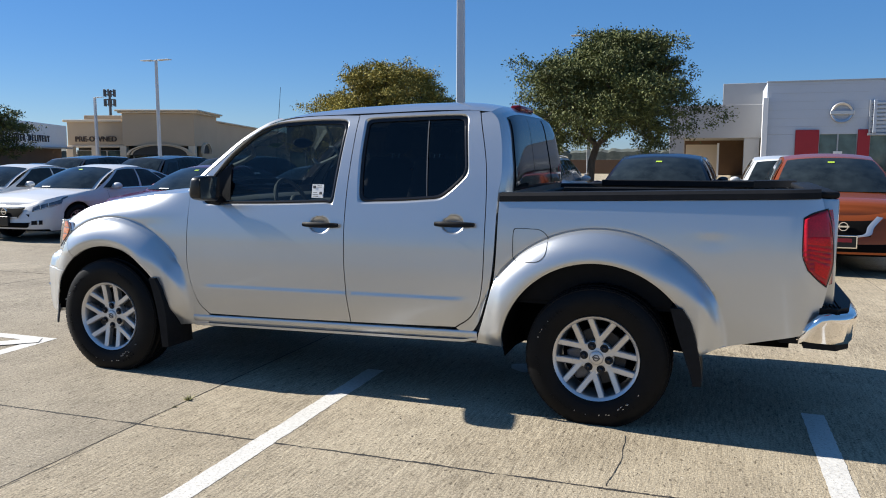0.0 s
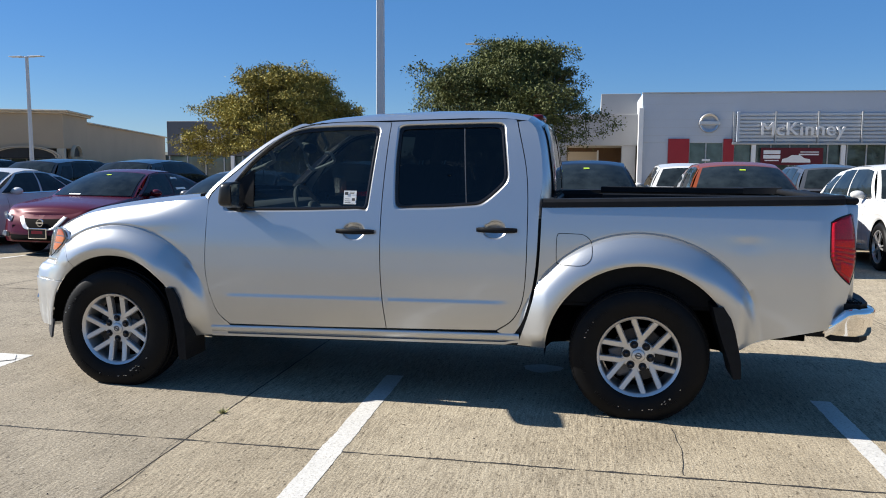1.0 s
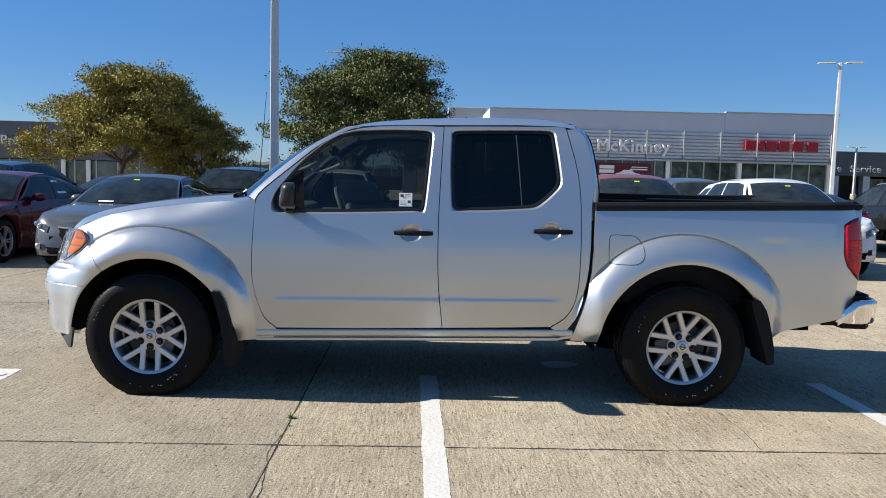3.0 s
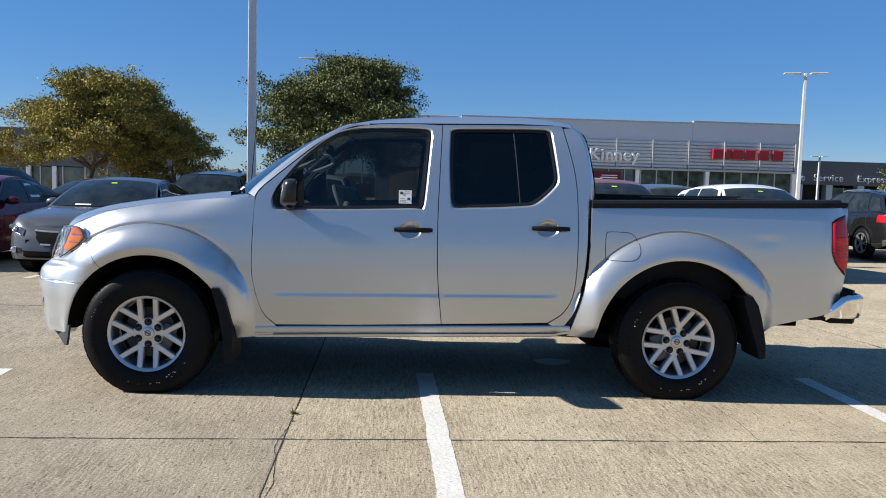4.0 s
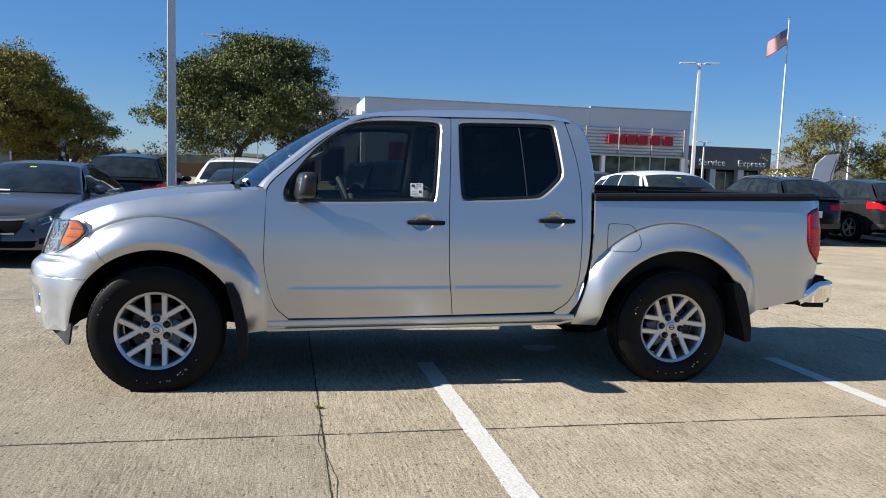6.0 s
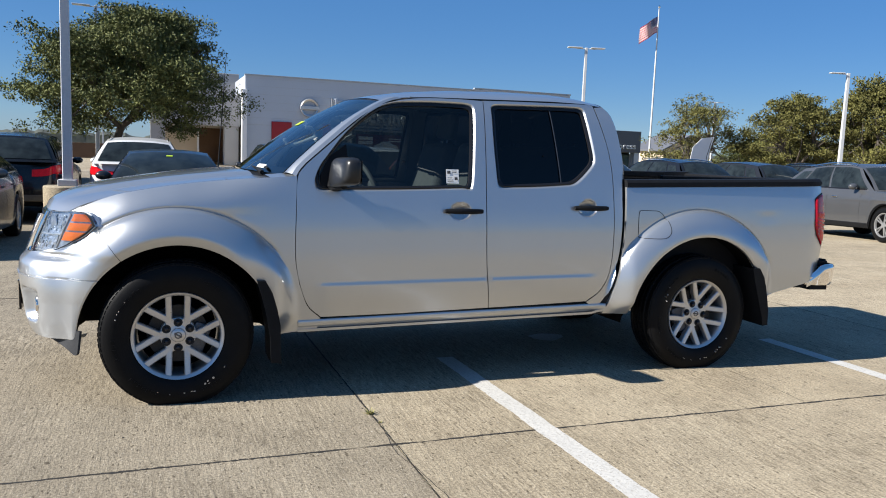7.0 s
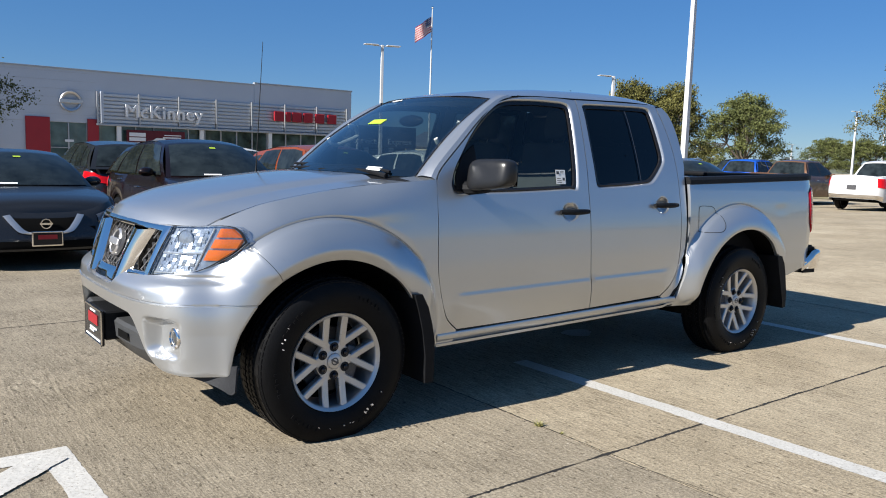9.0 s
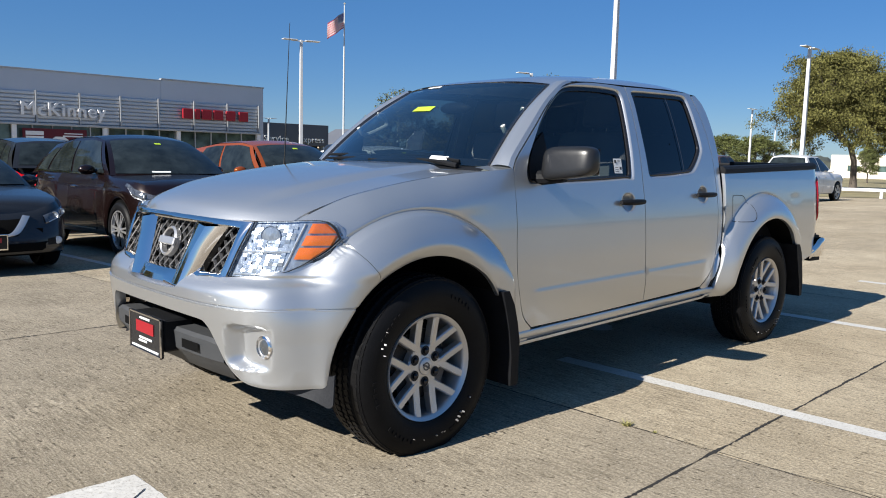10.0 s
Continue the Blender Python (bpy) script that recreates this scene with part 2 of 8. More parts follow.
def lathe(bm, profile, n=48, closed=False, m=None):
    """Turns a profile of (radius, y) about the y axis."""
    rings = []
    for r, y in profile:
        rings.append([bm.verts.new((m or Matrix.Identity(4)) @ Vector((r * math.cos(2 * math.pi * k / n), y, r * math.sin(2 * math.pi * k / n)))) for k in range(n)])
    pairs = list(zip(rings, rings[1:])) + ([(rings[-1], rings[0])] if closed else [])
    for a, b in pairs:
        for k in range(n):
            bm.faces.new((a[k], b[k], b[(k + 1) % n], a[(k + 1) % n]))
    return rings


def sheet(bm, rows):
    """A surface through rows of points."""
    vs = [[bm.verts.new(p) for p in r] for r in rows]
    for a, b in zip(vs, vs[1:]):
        for i in range(len(a) - 1):
            bm.faces.new((a[i], a[i + 1], b[i + 1], b[i]))
    return vs


def prism(bm, outline, place, depth):
    """An outline in the plane, laid by place(u, v, w), with depth w from 0 to depth."""
    a = [bm.verts.new(place(u, v, 0)) for u, v in outline]
    b = [bm.verts.new(place(u, v, depth)) for u, v in outline]
    bm.faces.new(a)
    bm.faces.new(list(reversed(b)))
    n = len(a)
    for i in range(n):
        bm.faces.new((a[i], b[i], b[(i + 1) % n], a[(i + 1) % n]))
    bmesh.ops.recalc_face_normals(bm, faces=bm.faces)


def smoothline(pts, n):
    """A smooth curve through points, resampled to n points by length."""
    P = np.array([list(p) for p in pts], float)
    if len(P) > 2:
        E = np.vstack([2 * P[0] - P[1], P, 2 * P[-1] - P[-2]])
        out = []
        for i in range(1, len(E) - 2):
            for t in np.linspace(0, 1, 12, endpoint=False):
                a, b, c, d = E[i - 1], E[i], E[i + 1], E[i + 2]
                out.append(0.5 * (2 * b + (c - a) * t + (2 * a - 5 * b + 4 * c - d) * t * t + (3 * b - a - 3 * c + d) * t ** 3))
        P = np.array(out + [P[-1]])
    s = np.concatenate([[0], np.cumsum(np.linalg.norm(np.diff(P, axis=0), axis=1))])
    return np.stack([np.interp(np.linspace(0, s[-1], n), s, P[:, k]) for k in range(P.shape[1])], 1)


def coons(bottom, right, top, left, nu, nv):
    """Rows of points that fill four curves: bottom and top run the same way, left and right run upwards."""
    b, t, l, r = smoothline(bottom, nu), smoothline(top, nu), smoothline(left, nv), smoothline(right, nv)
    rows = []
    for j in range(nv):
        v = j / (nv - 1)
        row = []
        for i in range(nu):
            u = i / (nu - 1)
            row.append((1 - v) * b[i] + v * t[i] + (1 - u) * l[j] + u * r[j] - ((1 - u) * (1 - v) * b[0] + u * (1 - v) * b[-1] + (1 - u) * v * t[0] + u * v * t[-1]))
        rows.append(row)
    return rows


def outward(bm, centre):
    """Turns all faces away from a point within."""
    bm.normal_update()
    c = Vector(centre)
    bmesh.ops.reverse_faces(bm, faces=[f for f in bm.faces if f.normal.dot(f.calc_center_median() - c) < 0])
    return bm


def lettering(name, text, size, depth, material, parent, m, align="LEFT", offset=0.0, spacing=1.0, label=""):
    cu = bpy.data.curves.new(name, "FONT")
    cu.body, cu.size, cu.extrude, cu.align_x, cu.offset, cu.space_character = text, size, depth, align, offset, spacing
    tmp = new(name + "_outline", cu)
    me = bpy.data.meshes.new_from_object(tmp.evaluated_get(bpy.context.evaluated_depsgraph_get()))
    bpy.data.objects.remove(tmp)
    me.materials.clear()
    me.materials.append(material)
    ob = new(name, me)
    ob.parent = parent
    ob.matrix_basis = m
    return tagged(ob, label)


def lerp_at(x, pts):
    return float(np.interp(x, [p[0] for p in pts], [p[1] for p in pts]))


def smooth01(t):
    t = min(max(t, 0.0), 1.0)
    return t * t * (3 - 2 * t)


def ground_z(y):
    """The lot falls gently away behind the pickup."""
    return -0.03 * min(max(y - 0.8, 0.0), 11.0)

# ---- ground ----
ground = thing("ground", "sun-bleached pale concrete car lot with dark joints", "ground", kind="structure")
bm = bmesh.new()
ys = [-600, -60, -2, 0.8, 11.8, 60, 150, 900]
sheet(bm, [[(x, y, ground_z(y) - 0.012) for x in (-700, -60, -10, 10, 80, 800)] for y in ys])
part("joint_bed", bm, M_CONC, ground, "concrete seen in the joints and far lot")
SLAB_W, SLAB_L, JX, JY = 4.7, 4.2, 0.925, -1.655


def slab_mesh(y0, y1):
    bm = bmesh.new()
    g, bv = 0.0018, 0.0025
    xs = [g, g + bv, SLAB_W - g - bv, SLAB_W - g]
    yy = [y0 + g, y0 + g + bv] + [y0 + (y1 - y0) * k / 6 for k in range(1, 6)] + [y1 - g - bv, y1 - g]
    rows = []
    for j, y in enumerate(yy):
        edge = j in (0, len(yy) - 1)
        rows.append([(x, y - y0, ground_z(y) - (bv if edge or i in (0, 3) else 0)) for i, x in enumerate(xs)])
    vs = sheet(bm, rows)
    rim = vs[0] + [r[-1] for r in vs[1:]] + vs[-1][-2::-1] + [r[0] for r in vs[-2:0:-1]]
    low = [bm.verts.new(v.co - Vector((0, 0, 0.04))) for v in rim]
    for i in range(len(rim)):
        k = (i + 1) % len(rim)
        bm.faces.new((rim[k], rim[i], low[i], low[k]))
    return mesh_of("slab", bm, M_CONC, 30)


for j in range(-4, 10):
    buff = slab_mesh(JY + j * SLAB_L, JY + (j + 1) * SLAB_L)
    grey = buff.copy()
    grey.materials[0] = M_CONC_WORN
    for i in range(-8, 12):
        ob = new("slab", grey if i < 0 else buff)
        ob.parent = ground
        ob.location = (JX + i * SLAB_W - 0.012 * j * SLAB_L, JY + j * SLAB_L + 0.012 * (i * SLAB_W + JX - 0.9), 0)
        ob.rotation_euler = (0, 0, 0.012)

# dark sealant in the joints nearest the pickup
def ragged(v, seed, w):
    """Half the width of a broken joint edge along its length."""
    return w * max(0.10, 0.62 + 1.0 * noise.noise((v * 6, seed, 1)) + 1.3 * max(0.0, noise.noise((v * 27, seed, 4))) + 0.7 * noise.noise((v * 90, seed, 7)))


bm = bmesh.new()
for j in range(0, 2):
    for i in range(-2, 3):
        xs = np.linspace(JX + i * SLAB_W, JX + (i + 1) * SLAB_W, 420)
        mid = [(x, JY + j * SLAB_L + 0.012 * (x - 0.9) + 0.006 * noise.noise((x * 2.3, j, 2))) for x in xs]
        sheet(bm, [[(x, y - ragged(x, 3 + j, 0.0085), ground_z(y) + 0.0012) for x, y in mid], [(x, y + ragged(x, 8 + j, 0.0085), ground_z(y) + 0.0012) for x, y in mid]])
for i in (-1, 0, 1):
    ys = np.linspace(-6, 8, 900)
    mid = [(JX + i * SLAB_W + 0.004 * noise.noise((y * 2.1, 9, i)) - 0.012 * (y - JY), y) for y in ys]
    wide = [0.0058 - 0.0028 * smooth01((-0.9 - y) / 0.8) for x, y in mid]
    sheet(bm, [[(x + ragged(y, 2 + i, w), y, ground_z(y) + 0.0014) for (x, y), w in zip(mid, wide)], [(x - ragged(y, 6 + i, w), y, ground_z(y) + 0.0014) for (x, y), w in zip(mid, wide)]])
part("joint_sealant", bm, M_JOINT, ground, "dark cracked joint sealant", kind="stuff")


def crack(points, w):
    bm = bmesh.new()
    pts = smoothline(points, 40)
    a, b = [], []
    for k, (x, y) in enumerate(pts):
        d = 0.012 * noise.noise((x * 9, y * 9, 2))
        ww = w * (0.4 + 0.6 * abs(noise.noise((k * 0.6, 5, 5))) * 2)
        a.append((x + d + ww, y + d * 0.7, 0.0018 + ground_z(y)))
        b.append((x + d - ww, y + d * 0.7, 0.0018 + ground_z(y)))
    sheet(bm, [a, b])
    part("crack", bm, M_JOINT, ground, "hairline crack")


crack([(3.375, -0.95), (3.40, -1.25), (3.37, -1.60)], 0.003)
crack([(0.93, -1.40), (0.90, -1.75), (0.955, -2.12), (0.94, -2.6)], 0.0025)
crack([(5.55, 3.4), (5.7, 2.6), (5.95, 2.0)], 0.006)


def stripe(name, pts, label="white painted parking line, scuffed", lift=0.0018):
    bm = bmesh.new()
    n = 160
    a, b, c, d = [Vector((*p, 0)) for p in pts]
    rows = []
    for k in range(n + 1):
        t = k / n
        l, r = a.lerp(d, t), b.lerp(c, t)
        across = (r - l).normalized()
        l = l + across * (0.004 * noise.noise((k * 0.13, l.x * 3, 1)) + 0.0055 * noise.noise((k * 0.9, l.x * 3, l.y)))
        r = r + across * (0.004 * noise.noise((k * 0.13, r.x * 3, 1)) + 0.0055 * noise.noise((k * 0.8, r.x * 3, 7)))
        rows.append([(l.x, l.y, ground_z(l.y) + lift), (r.x, r.y, ground_z(r.y) + lift)])
    vs = sheet(bm, rows)
    bmesh.ops.recalc_face_normals(bm, faces=bm.faces)
    return solid(name, bm, M_LINE, label, "parking line", "parking lines", "structure")


for x in (-1.14, 1.612, 4.243, 6.87, 9.5, 12.1):
    w = 0.116
    y = -0.31 if x < 0 else -0.265
    stripe("parking_line", [(x, y), (x + w, y), (x + w + 0.113, -5.4), (x + 0.113, -5.4)])
for k in range(-3, 8):
    x = 1.45 + 2.65 * k + (0.35 if k < 0 else 0)
    stripe("parking_line", [(x - 0.05, 5.2), (x + 0.05, 5.2), (x + 0.05, 10.4), (x - 0.05, 10.4)])
stripe("parking_line", [(-3.6, -0.425), (-3.6, -0.31), (-1.025, -0.31), (-1.025, -0.425)], lift=0.0028)
stripe("parking_line", [(-1.14, -0.34), (-1.05, -0.46), (-2.6, -1.87), (-2.68, -1.77)], lift=0.007)
stripe("parking_line", [(-2.25, -0.30), (-2.13, -0.38), (-3.6, -1.65), (-3.66, -1.52)], lift=0.007)
for y, x0, x1 in ((6.3, 17.5, 20.5), (8.4, 18.5, 27), (9.5, 27, 36)):
    stripe("parking_line", [(x0, y), (x0, y + 0.11), (x1, y - 0.4), (x1, y - 0.51)])
# pale patch of dried paint under the pickup, a weed in the joint, grit
bm = bmesh.new()
pts = [(2.62 + 0.13 * math.cos(a) * (1 + 0.4 * noise.noise((a, 1, 0))), 0.12 + 0.10 * math.sin(a) * (1 + 0.5 * noise.noise((a, 7, 0)))) for a in np.linspace(0, 6.0, 18)]
bm.faces.new([bm.verts.new((x, y, 0.004)) for x, y in pts])
solid("paint_spill", bm, M_LINE, "pale splash of dried paint on the concrete", "paint spill", kind="structure")
M_GRASS = mat("dry_weed", (0.14, 0.15, 0.04), 0.8, var=0.3, scale=20, tint=(0.3, 0.27, 0.1), island=0.4)


def weed(x, y, r, n, z=0.0):
    bm = bmesh.new()
    rnd = random.Random(int(x * 100))
    for k in range(n):
        a, q = rnd.uniform(0, 6.28), rnd.uniform(0.2, 1) * r
        bx, by = x + rnd.uniform(-0.3, 0.3) * r, y + rnd.uniform(-0.3, 0.3) * r
        tip = (bx + q * math.cos(a), by + q * math.sin(a), z + rnd.uniform(0.3, 1.0) * r * 0.6)
        w = 0.004
        bm.faces.new([bm.verts.new(p) for p in ((bx - w * math.sin(a), by + w * math.cos(a), z), (bx + w * math.sin(a), by - w * math.cos(a), z), tip)])
    solid("weed", bm, M_GRASS, "small dry weed tuft growing in a concrete joint", "weed", kind="stuff")


weed(0.915, -1.225, 0.045, 50)
weed(0.93, -1.36, 0.02, 14)
weed(5.5, 4.1, 0.16, 90, ground_z(4.1))
M_GRIT = mat("grit", (0.06, 0.05, 0.04), 0.9, var=0.4, island=0.5)
bm = bmesh.new()
rnd = random.Random(5)
for k in range(170):
    x, y, s = rnd.uniform(-3, 6), rnd.uniform(-3.2, 4), rnd.uniform(0.003, 0.009)
    z = ground_z(y)
    p = [Vector((x + s * rnd.uniform(0.5, 1) * math.cos(a), y + s * rnd.uniform(0.5, 1) * math.sin(a), z + 0.001)) for a in (0, 1.3, 2.5, 3.8, 5.1)]
    top = bm.verts.new((x, y, z + s * 0.7))
    vs = [bm.verts.new(q) for q in p]
    for i in range(5):
        bm.faces.new((vs[i], vs[(i + 1) % 5], top))
solid("grit", bm, M_GRIT, "scattered dark grit and leaf crumbs on the concrete", "grit", kind="stuff")


# ---- showroom ----
M_FACADE = mat("grey_metal_cladding", (0.48, 0.52, 0.58), 0.5, 0.2, var=0.03, scale=0.4, fine=12)
M_FACADE2 = mat("taupe_stucco", (0.34, 0.33, 0.32), 0.85, var=0.05, scale=0.5, fine=30, bump=0.1)
M_SLATE = mat("slate_cladding", (0.105, 0.11, 0.125), 0.6, var=0.04, scale=0.4, fine=12)
M_TAN = mat("tan_stucco", (0.47, 0.36, 0.24), 0.9, var=0.05, scale=0.3, fine=30, bump=0.1)
M_TAN2 = mat("pale_tan_trim", (0.60, 0.50, 0.37), 0.9, var=0.04, scale=0.4, fine=30)
M_BROWN = mat("brown_brick_shade", (0.13, 0.08, 0.05), 0.9, var=0.1, scale=1, fine=20)
M_SLAT = mat("brushed_slat", (0.55, 0.56, 0.58), 0.4, 0.7, var=0.03, scale=1, fine=40)
M_SHOPGLASS = mat("shop_glass", (0.03, 0.045, 0.045), 0.04, var=0.3, scale=0.15, fine=1.2, tint=(0.08, 0.12, 0.11), coat=0.5)
M_MULL = mat("mullion", (0.42, 0.43, 0.44), 0.4, 0.5, var=0.03)
# near-black, so the dimness of unlit rooms is in the colour
M_INNER = mat("painted_dim_interior", (0.05, 0.048, 0.045), 0.9, var=0.3, scale=0.5)
GB = ground_z(60)


def storefront(parent, x0, x1, y, z0, z1, step, sill=0.0):
    """Glazing in bays: a pane and a mullion for each."""
    n = max(1, round((x1 - x0) / step))
    w = (x1 - x0) / n
    for i in range(n):
        bm = bmesh.new()
        box(bm, x0 + i * w + 0.05, x0 + (i + 1) * w - 0.05, y + 0.06, y + 0.09, z0 + 0.05, z1 - 0.06)
        part("pane", bm, M_SHOPGLASS, parent, smooth=0)
    for i in range(n + 1):
        bm = bmesh.new()
        box(bm, x0 + i * w - 0.05, x0 + i * w + 0.05, y - 0.03, y + 0.12, z0, z1, 0.01)
        part("mullion", bm, M_MULL, parent, smooth=0)
    for z in (z0, z0 + 0.42 * (z1 - z0) if sill else z1, z1):
        bm = bmesh.new()
        box(bm, x0, x1, y - 0.02, y + 0.11, z - 0.06, z)
        part("transom", bm, M_MULL, parent, smooth=0)


FY = 58.0
hall = thing("showroom", "grey metal-clad car showroom with louvred band and glazed front", "building")
bm = bmesh.new()
box(bm, 6.3, 25.4, FY, FY + 26, 2.94, 6.72, 0.03)
part("upper_wall", bm, M_FACADE, hall, smooth=0)
bm = bmesh.new()
box(bm, 25.4, 34.7, FY + 0.02, FY + 26, 2.94, 6.86, 0.03)
part("upper_wall", bm, M_FACADE, hall, smooth=0)
for x0, x1 in ((6.3, 9.9), (34.0, 34.7)):
    bm = bmesh.new()
    box(bm, x0, x1, FY + 0.01, FY + 1.0, GB, 2.94)
    part("lower_wall", bm, M_FACADE, hall, smooth=0)
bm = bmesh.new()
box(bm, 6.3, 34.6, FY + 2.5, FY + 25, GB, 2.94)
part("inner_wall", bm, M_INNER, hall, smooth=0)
for x0, x1, z in ((6.28, 25.42, 6.72), (25.42, 34.74, 6.86)):
    bm = bmesh.new()
    box(bm, x0, x1, FY - 0.06, FY + 0.3, z - 0.02, z + 0.09, 0.01)
    part("parapet_cap", bm, M_MULL, hall, smooth=0)
for z in np.arange(3.5, 6.6, 0.6):
    bm = bmesh.new()
    box(bm, 6.32, 13.0, FY - 0.012, FY - 0.001, z, z + 0.012)
    part("cladding_rib", bm, M_MULL, hall, smooth=0)
bm = bmesh.new()
box(bm, 6.05, 6.42, FY - 0.5, FY + 0.2, GB, 5.6, 0.02)
part("fin", bm, M_WHITE, hall, "white vertical fin", smooth=0)
for x0, x1 in ((8.35, 9.92), (12.42, 13.2)):
    bm = bmesh.new()
    box(bm, x0, x1, FY - 0.14, FY, GB, 3.26, 0.02)
    part("red_panel", bm, M_REDPAINT, hall, "red entrance panel", smooth=0)
storefront(hall, 9.92, 12.42, FY + 0.1, GB, 3.2, 1.25, 1)
storefront(hall, 13.2, 26.6, FY + 0.1, GB, 2.9, 1.33)
storefront(hall, 26.9, 34.0, FY + 0.1, GB, 2.9, 1.42)
for x in (14.6, 20.9, 26.75, 34.1):
    bm = bmesh.new()
    box(bm, x - 0.16, x + 0.16, FY - 0.25, FY, GB, 2.94, 0.02)
    part("column", bm, M_WHITE, hall, smooth=0)
bm = bmesh.new()
box(bm, 13.0, 34.3, FY - 0.34, FY - 0.02, 2.82, 2.98, 0.02)
part("band_soffit", bm, M_MULL, hall, smooth=0)
XS = [13.1 + 3.0 * k for k in range(8)]
for a, b in zip(XS, XS[1:]):
    bm = bmesh.new()
    for k in range(8):
        z = 3.06 + k * 0.275
        box(bm, a + 0.06, b - 0.06, FY - 0.12, FY - 0.02, z, z + 0.20, 0.02)
    part("louver_panel", bm, M_SLAT, hall, "panel of horizontal metal louvres", smooth=0)
for x in XS:
    bm = bmesh.new()
    box(bm, x - 0.05, x + 0.05, FY - 0.3, FY, 2.98, 5.3)
    part("louver_post", bm, M_MULL, hall, smooth=0)
for d in (0.0, 0.045):
    lettering("sign_letters", "McKinney", 1.40, 0.06, M_WHITE, hall, pose(14.93 + d, FY - 0.40 - 0.1 * d, 3.52, 90), spacing=1.07, label="white raised letters")
for k in range(6):
    bm = bmesh.new()
    wd = 0.42 if k == 1 else 0.86
    x0 = 27.0 + (0, 1.08, 1.66, 2.72, 3.86, 5.06)[k]
    box(bm, x0, x0 + wd, FY - 0.5, FY - 0.3, 3.86, 4.66, 0.03)
    part("sign_block", bm, M_REDPAINT, hall, "red sign block", smooth=0)
bm = bmesh.new()
ring = pose(11.32, FY - 0.12, 4.45)
lathe(bm, [(0.56, -0.08), (0.68, -0.12), (0.75, 0), (0.68, 0.08), (0.56, 0.05)], 40, True, ring)
part("emblem_ring", bm, M_ALLOY, hall, "chrome ring emblem")
bm = bmesh.new()
box(bm, 10.55, 12.10, FY - 0.26, FY - 0.1, 4.31, 4.60, 0.03)
part("emblem_bar", bm, M_ALLOY, hall, "chrome emblem bar", smooth=0)
bm = bmesh.new()
box(bm, 13.3, 13.5, FY - 0.4, FY, 3.0, 5.3, 0.01)
part("band_end", bm, M_FACADE, hall, smooth=0)
bm = bmesh.new()
box(bm, 10.9, 11.5, FY + 0.02, FY + 0.05, 1.55, 1.72)
part("number_bars", bm, M_WHITE, hall, "white bars", smooth=0)
# sale banner on the glazing
banner = thing("banner", "dark red sale banner with white bars hung on the glazing", "banner")
bm = bmesh.new()
box(bm, 15.1, 19.5, FY - 0.30, FY - 0.27, 1.3, 2.6)
part("cloth", bm, mat("maroon_cloth", (0.11, 0.012, 0.02), 0.8, var=0.1, scale=1.5), banner, smooth=0)
for i, (x0, x1, z0, z1) in enumerate(((15.3, 16.5, 2.12, 2.4), (15.3, 16.5, 1.78, 2.05), (15.4, 16.4, 1.6, 1.68), (17.9, 19.2, 2.25, 2.32), (17.8, 19.2, 2.05, 2.15))):
    bm = bmesh.new()
    box(bm, x0, x1, FY - 0.32, FY - 0.301, z0, z1)
    part("bar", bm, M_WHITE, banner, smooth=0)
bm = bmesh.new()
prism(bm, [(16.6, 1.5), (16.65, 1.75), (17.0, 1.85), (17.3, 2.05), (17.9, 2.05), (18.2, 1.82), (18.6, 1.75), (18.65, 1.5)], lambda u, v, w: Vector((u, FY - 0.31 - w, v)), 0.01)
part("printed_car", bm, M_WHITE, banner, "pale printed car outline", smooth=0)

# taupe wing with the drive-through beside the showroom
wing = thing("service_wing", "taupe stucco drive-through wing beside the showroom", "building")
for args, m_, nm in (((-0.6, 6.1, FY + 1.5, FY + 20, 2.75, 5.25, 0.02), M_FACADE2, "fascia"), ((3.2, 6.6, FY + 8, FY + 24, 5.2, 7.4, 0.02), M_FACADE2, "roof_block"),
                     ((-0.6, 0.5, FY + 1.6, FY + 3, GB, 2.75, 0.02), M_FACADE2, "pier"), ((4.9, 6.0, FY + 1.6, FY + 3, GB, 2.75, 0.02), M_FACADE2, "pier"),
                     ((-0.6, 6.1, FY + 12, FY + 12.4, GB, 2.75, 0.0), M_BROWN, "back_wall"), ((0.5, 3.0, FY + 5, FY + 5.2, GB, 2.3, 0.0), M_TAN2, "overhead_door"),
                     ((-14, -0.6, FY + 14, FY + 15, GB, 1.0, 0.0), M_BROWN, "yard_wall"), ((2.95, 3.1, FY + 4, FY + 4.2, GB, 2.4, 0.0), M_WHITE, "post")):
    bm = bmesh.new()
    box(bm, *args)
    part(nm, bm, m_, wing, smooth=0)

# slate service building
svc = thing("service_building", "slate-grey single-storey service building with pale lettering", "building")
bm = bmesh.new()
box(bm, 40, 54.6, 76, 92, 2.2, 4.75, 0.03)
part("upper_wall", bm, M_SLATE, svc, smooth=0)
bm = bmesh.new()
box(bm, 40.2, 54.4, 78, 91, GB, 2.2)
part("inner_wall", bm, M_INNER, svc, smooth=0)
for x in (40.3, 44.2, 47.5, 51, 54.2):
    bm = bmesh.new()
    box(bm, x - 0.35, x + 0.35, 76.1, 77, GB, 2.2)
    part("pier", bm, M_FACADE, svc, smooth=0)
storefront(svc, 48.2, 53.8, 77, GB, 2.0, 1.4)
for text, x in (("Service", 41.4), ("Service", 45.6), ("Express", 50.4)):
    lettering("sign_letters", text, 1.0, 0.05, M_WHITE, svc, pose(x, 75.93, 2.62, 90), spacing=1.12, label="pale raised letters")

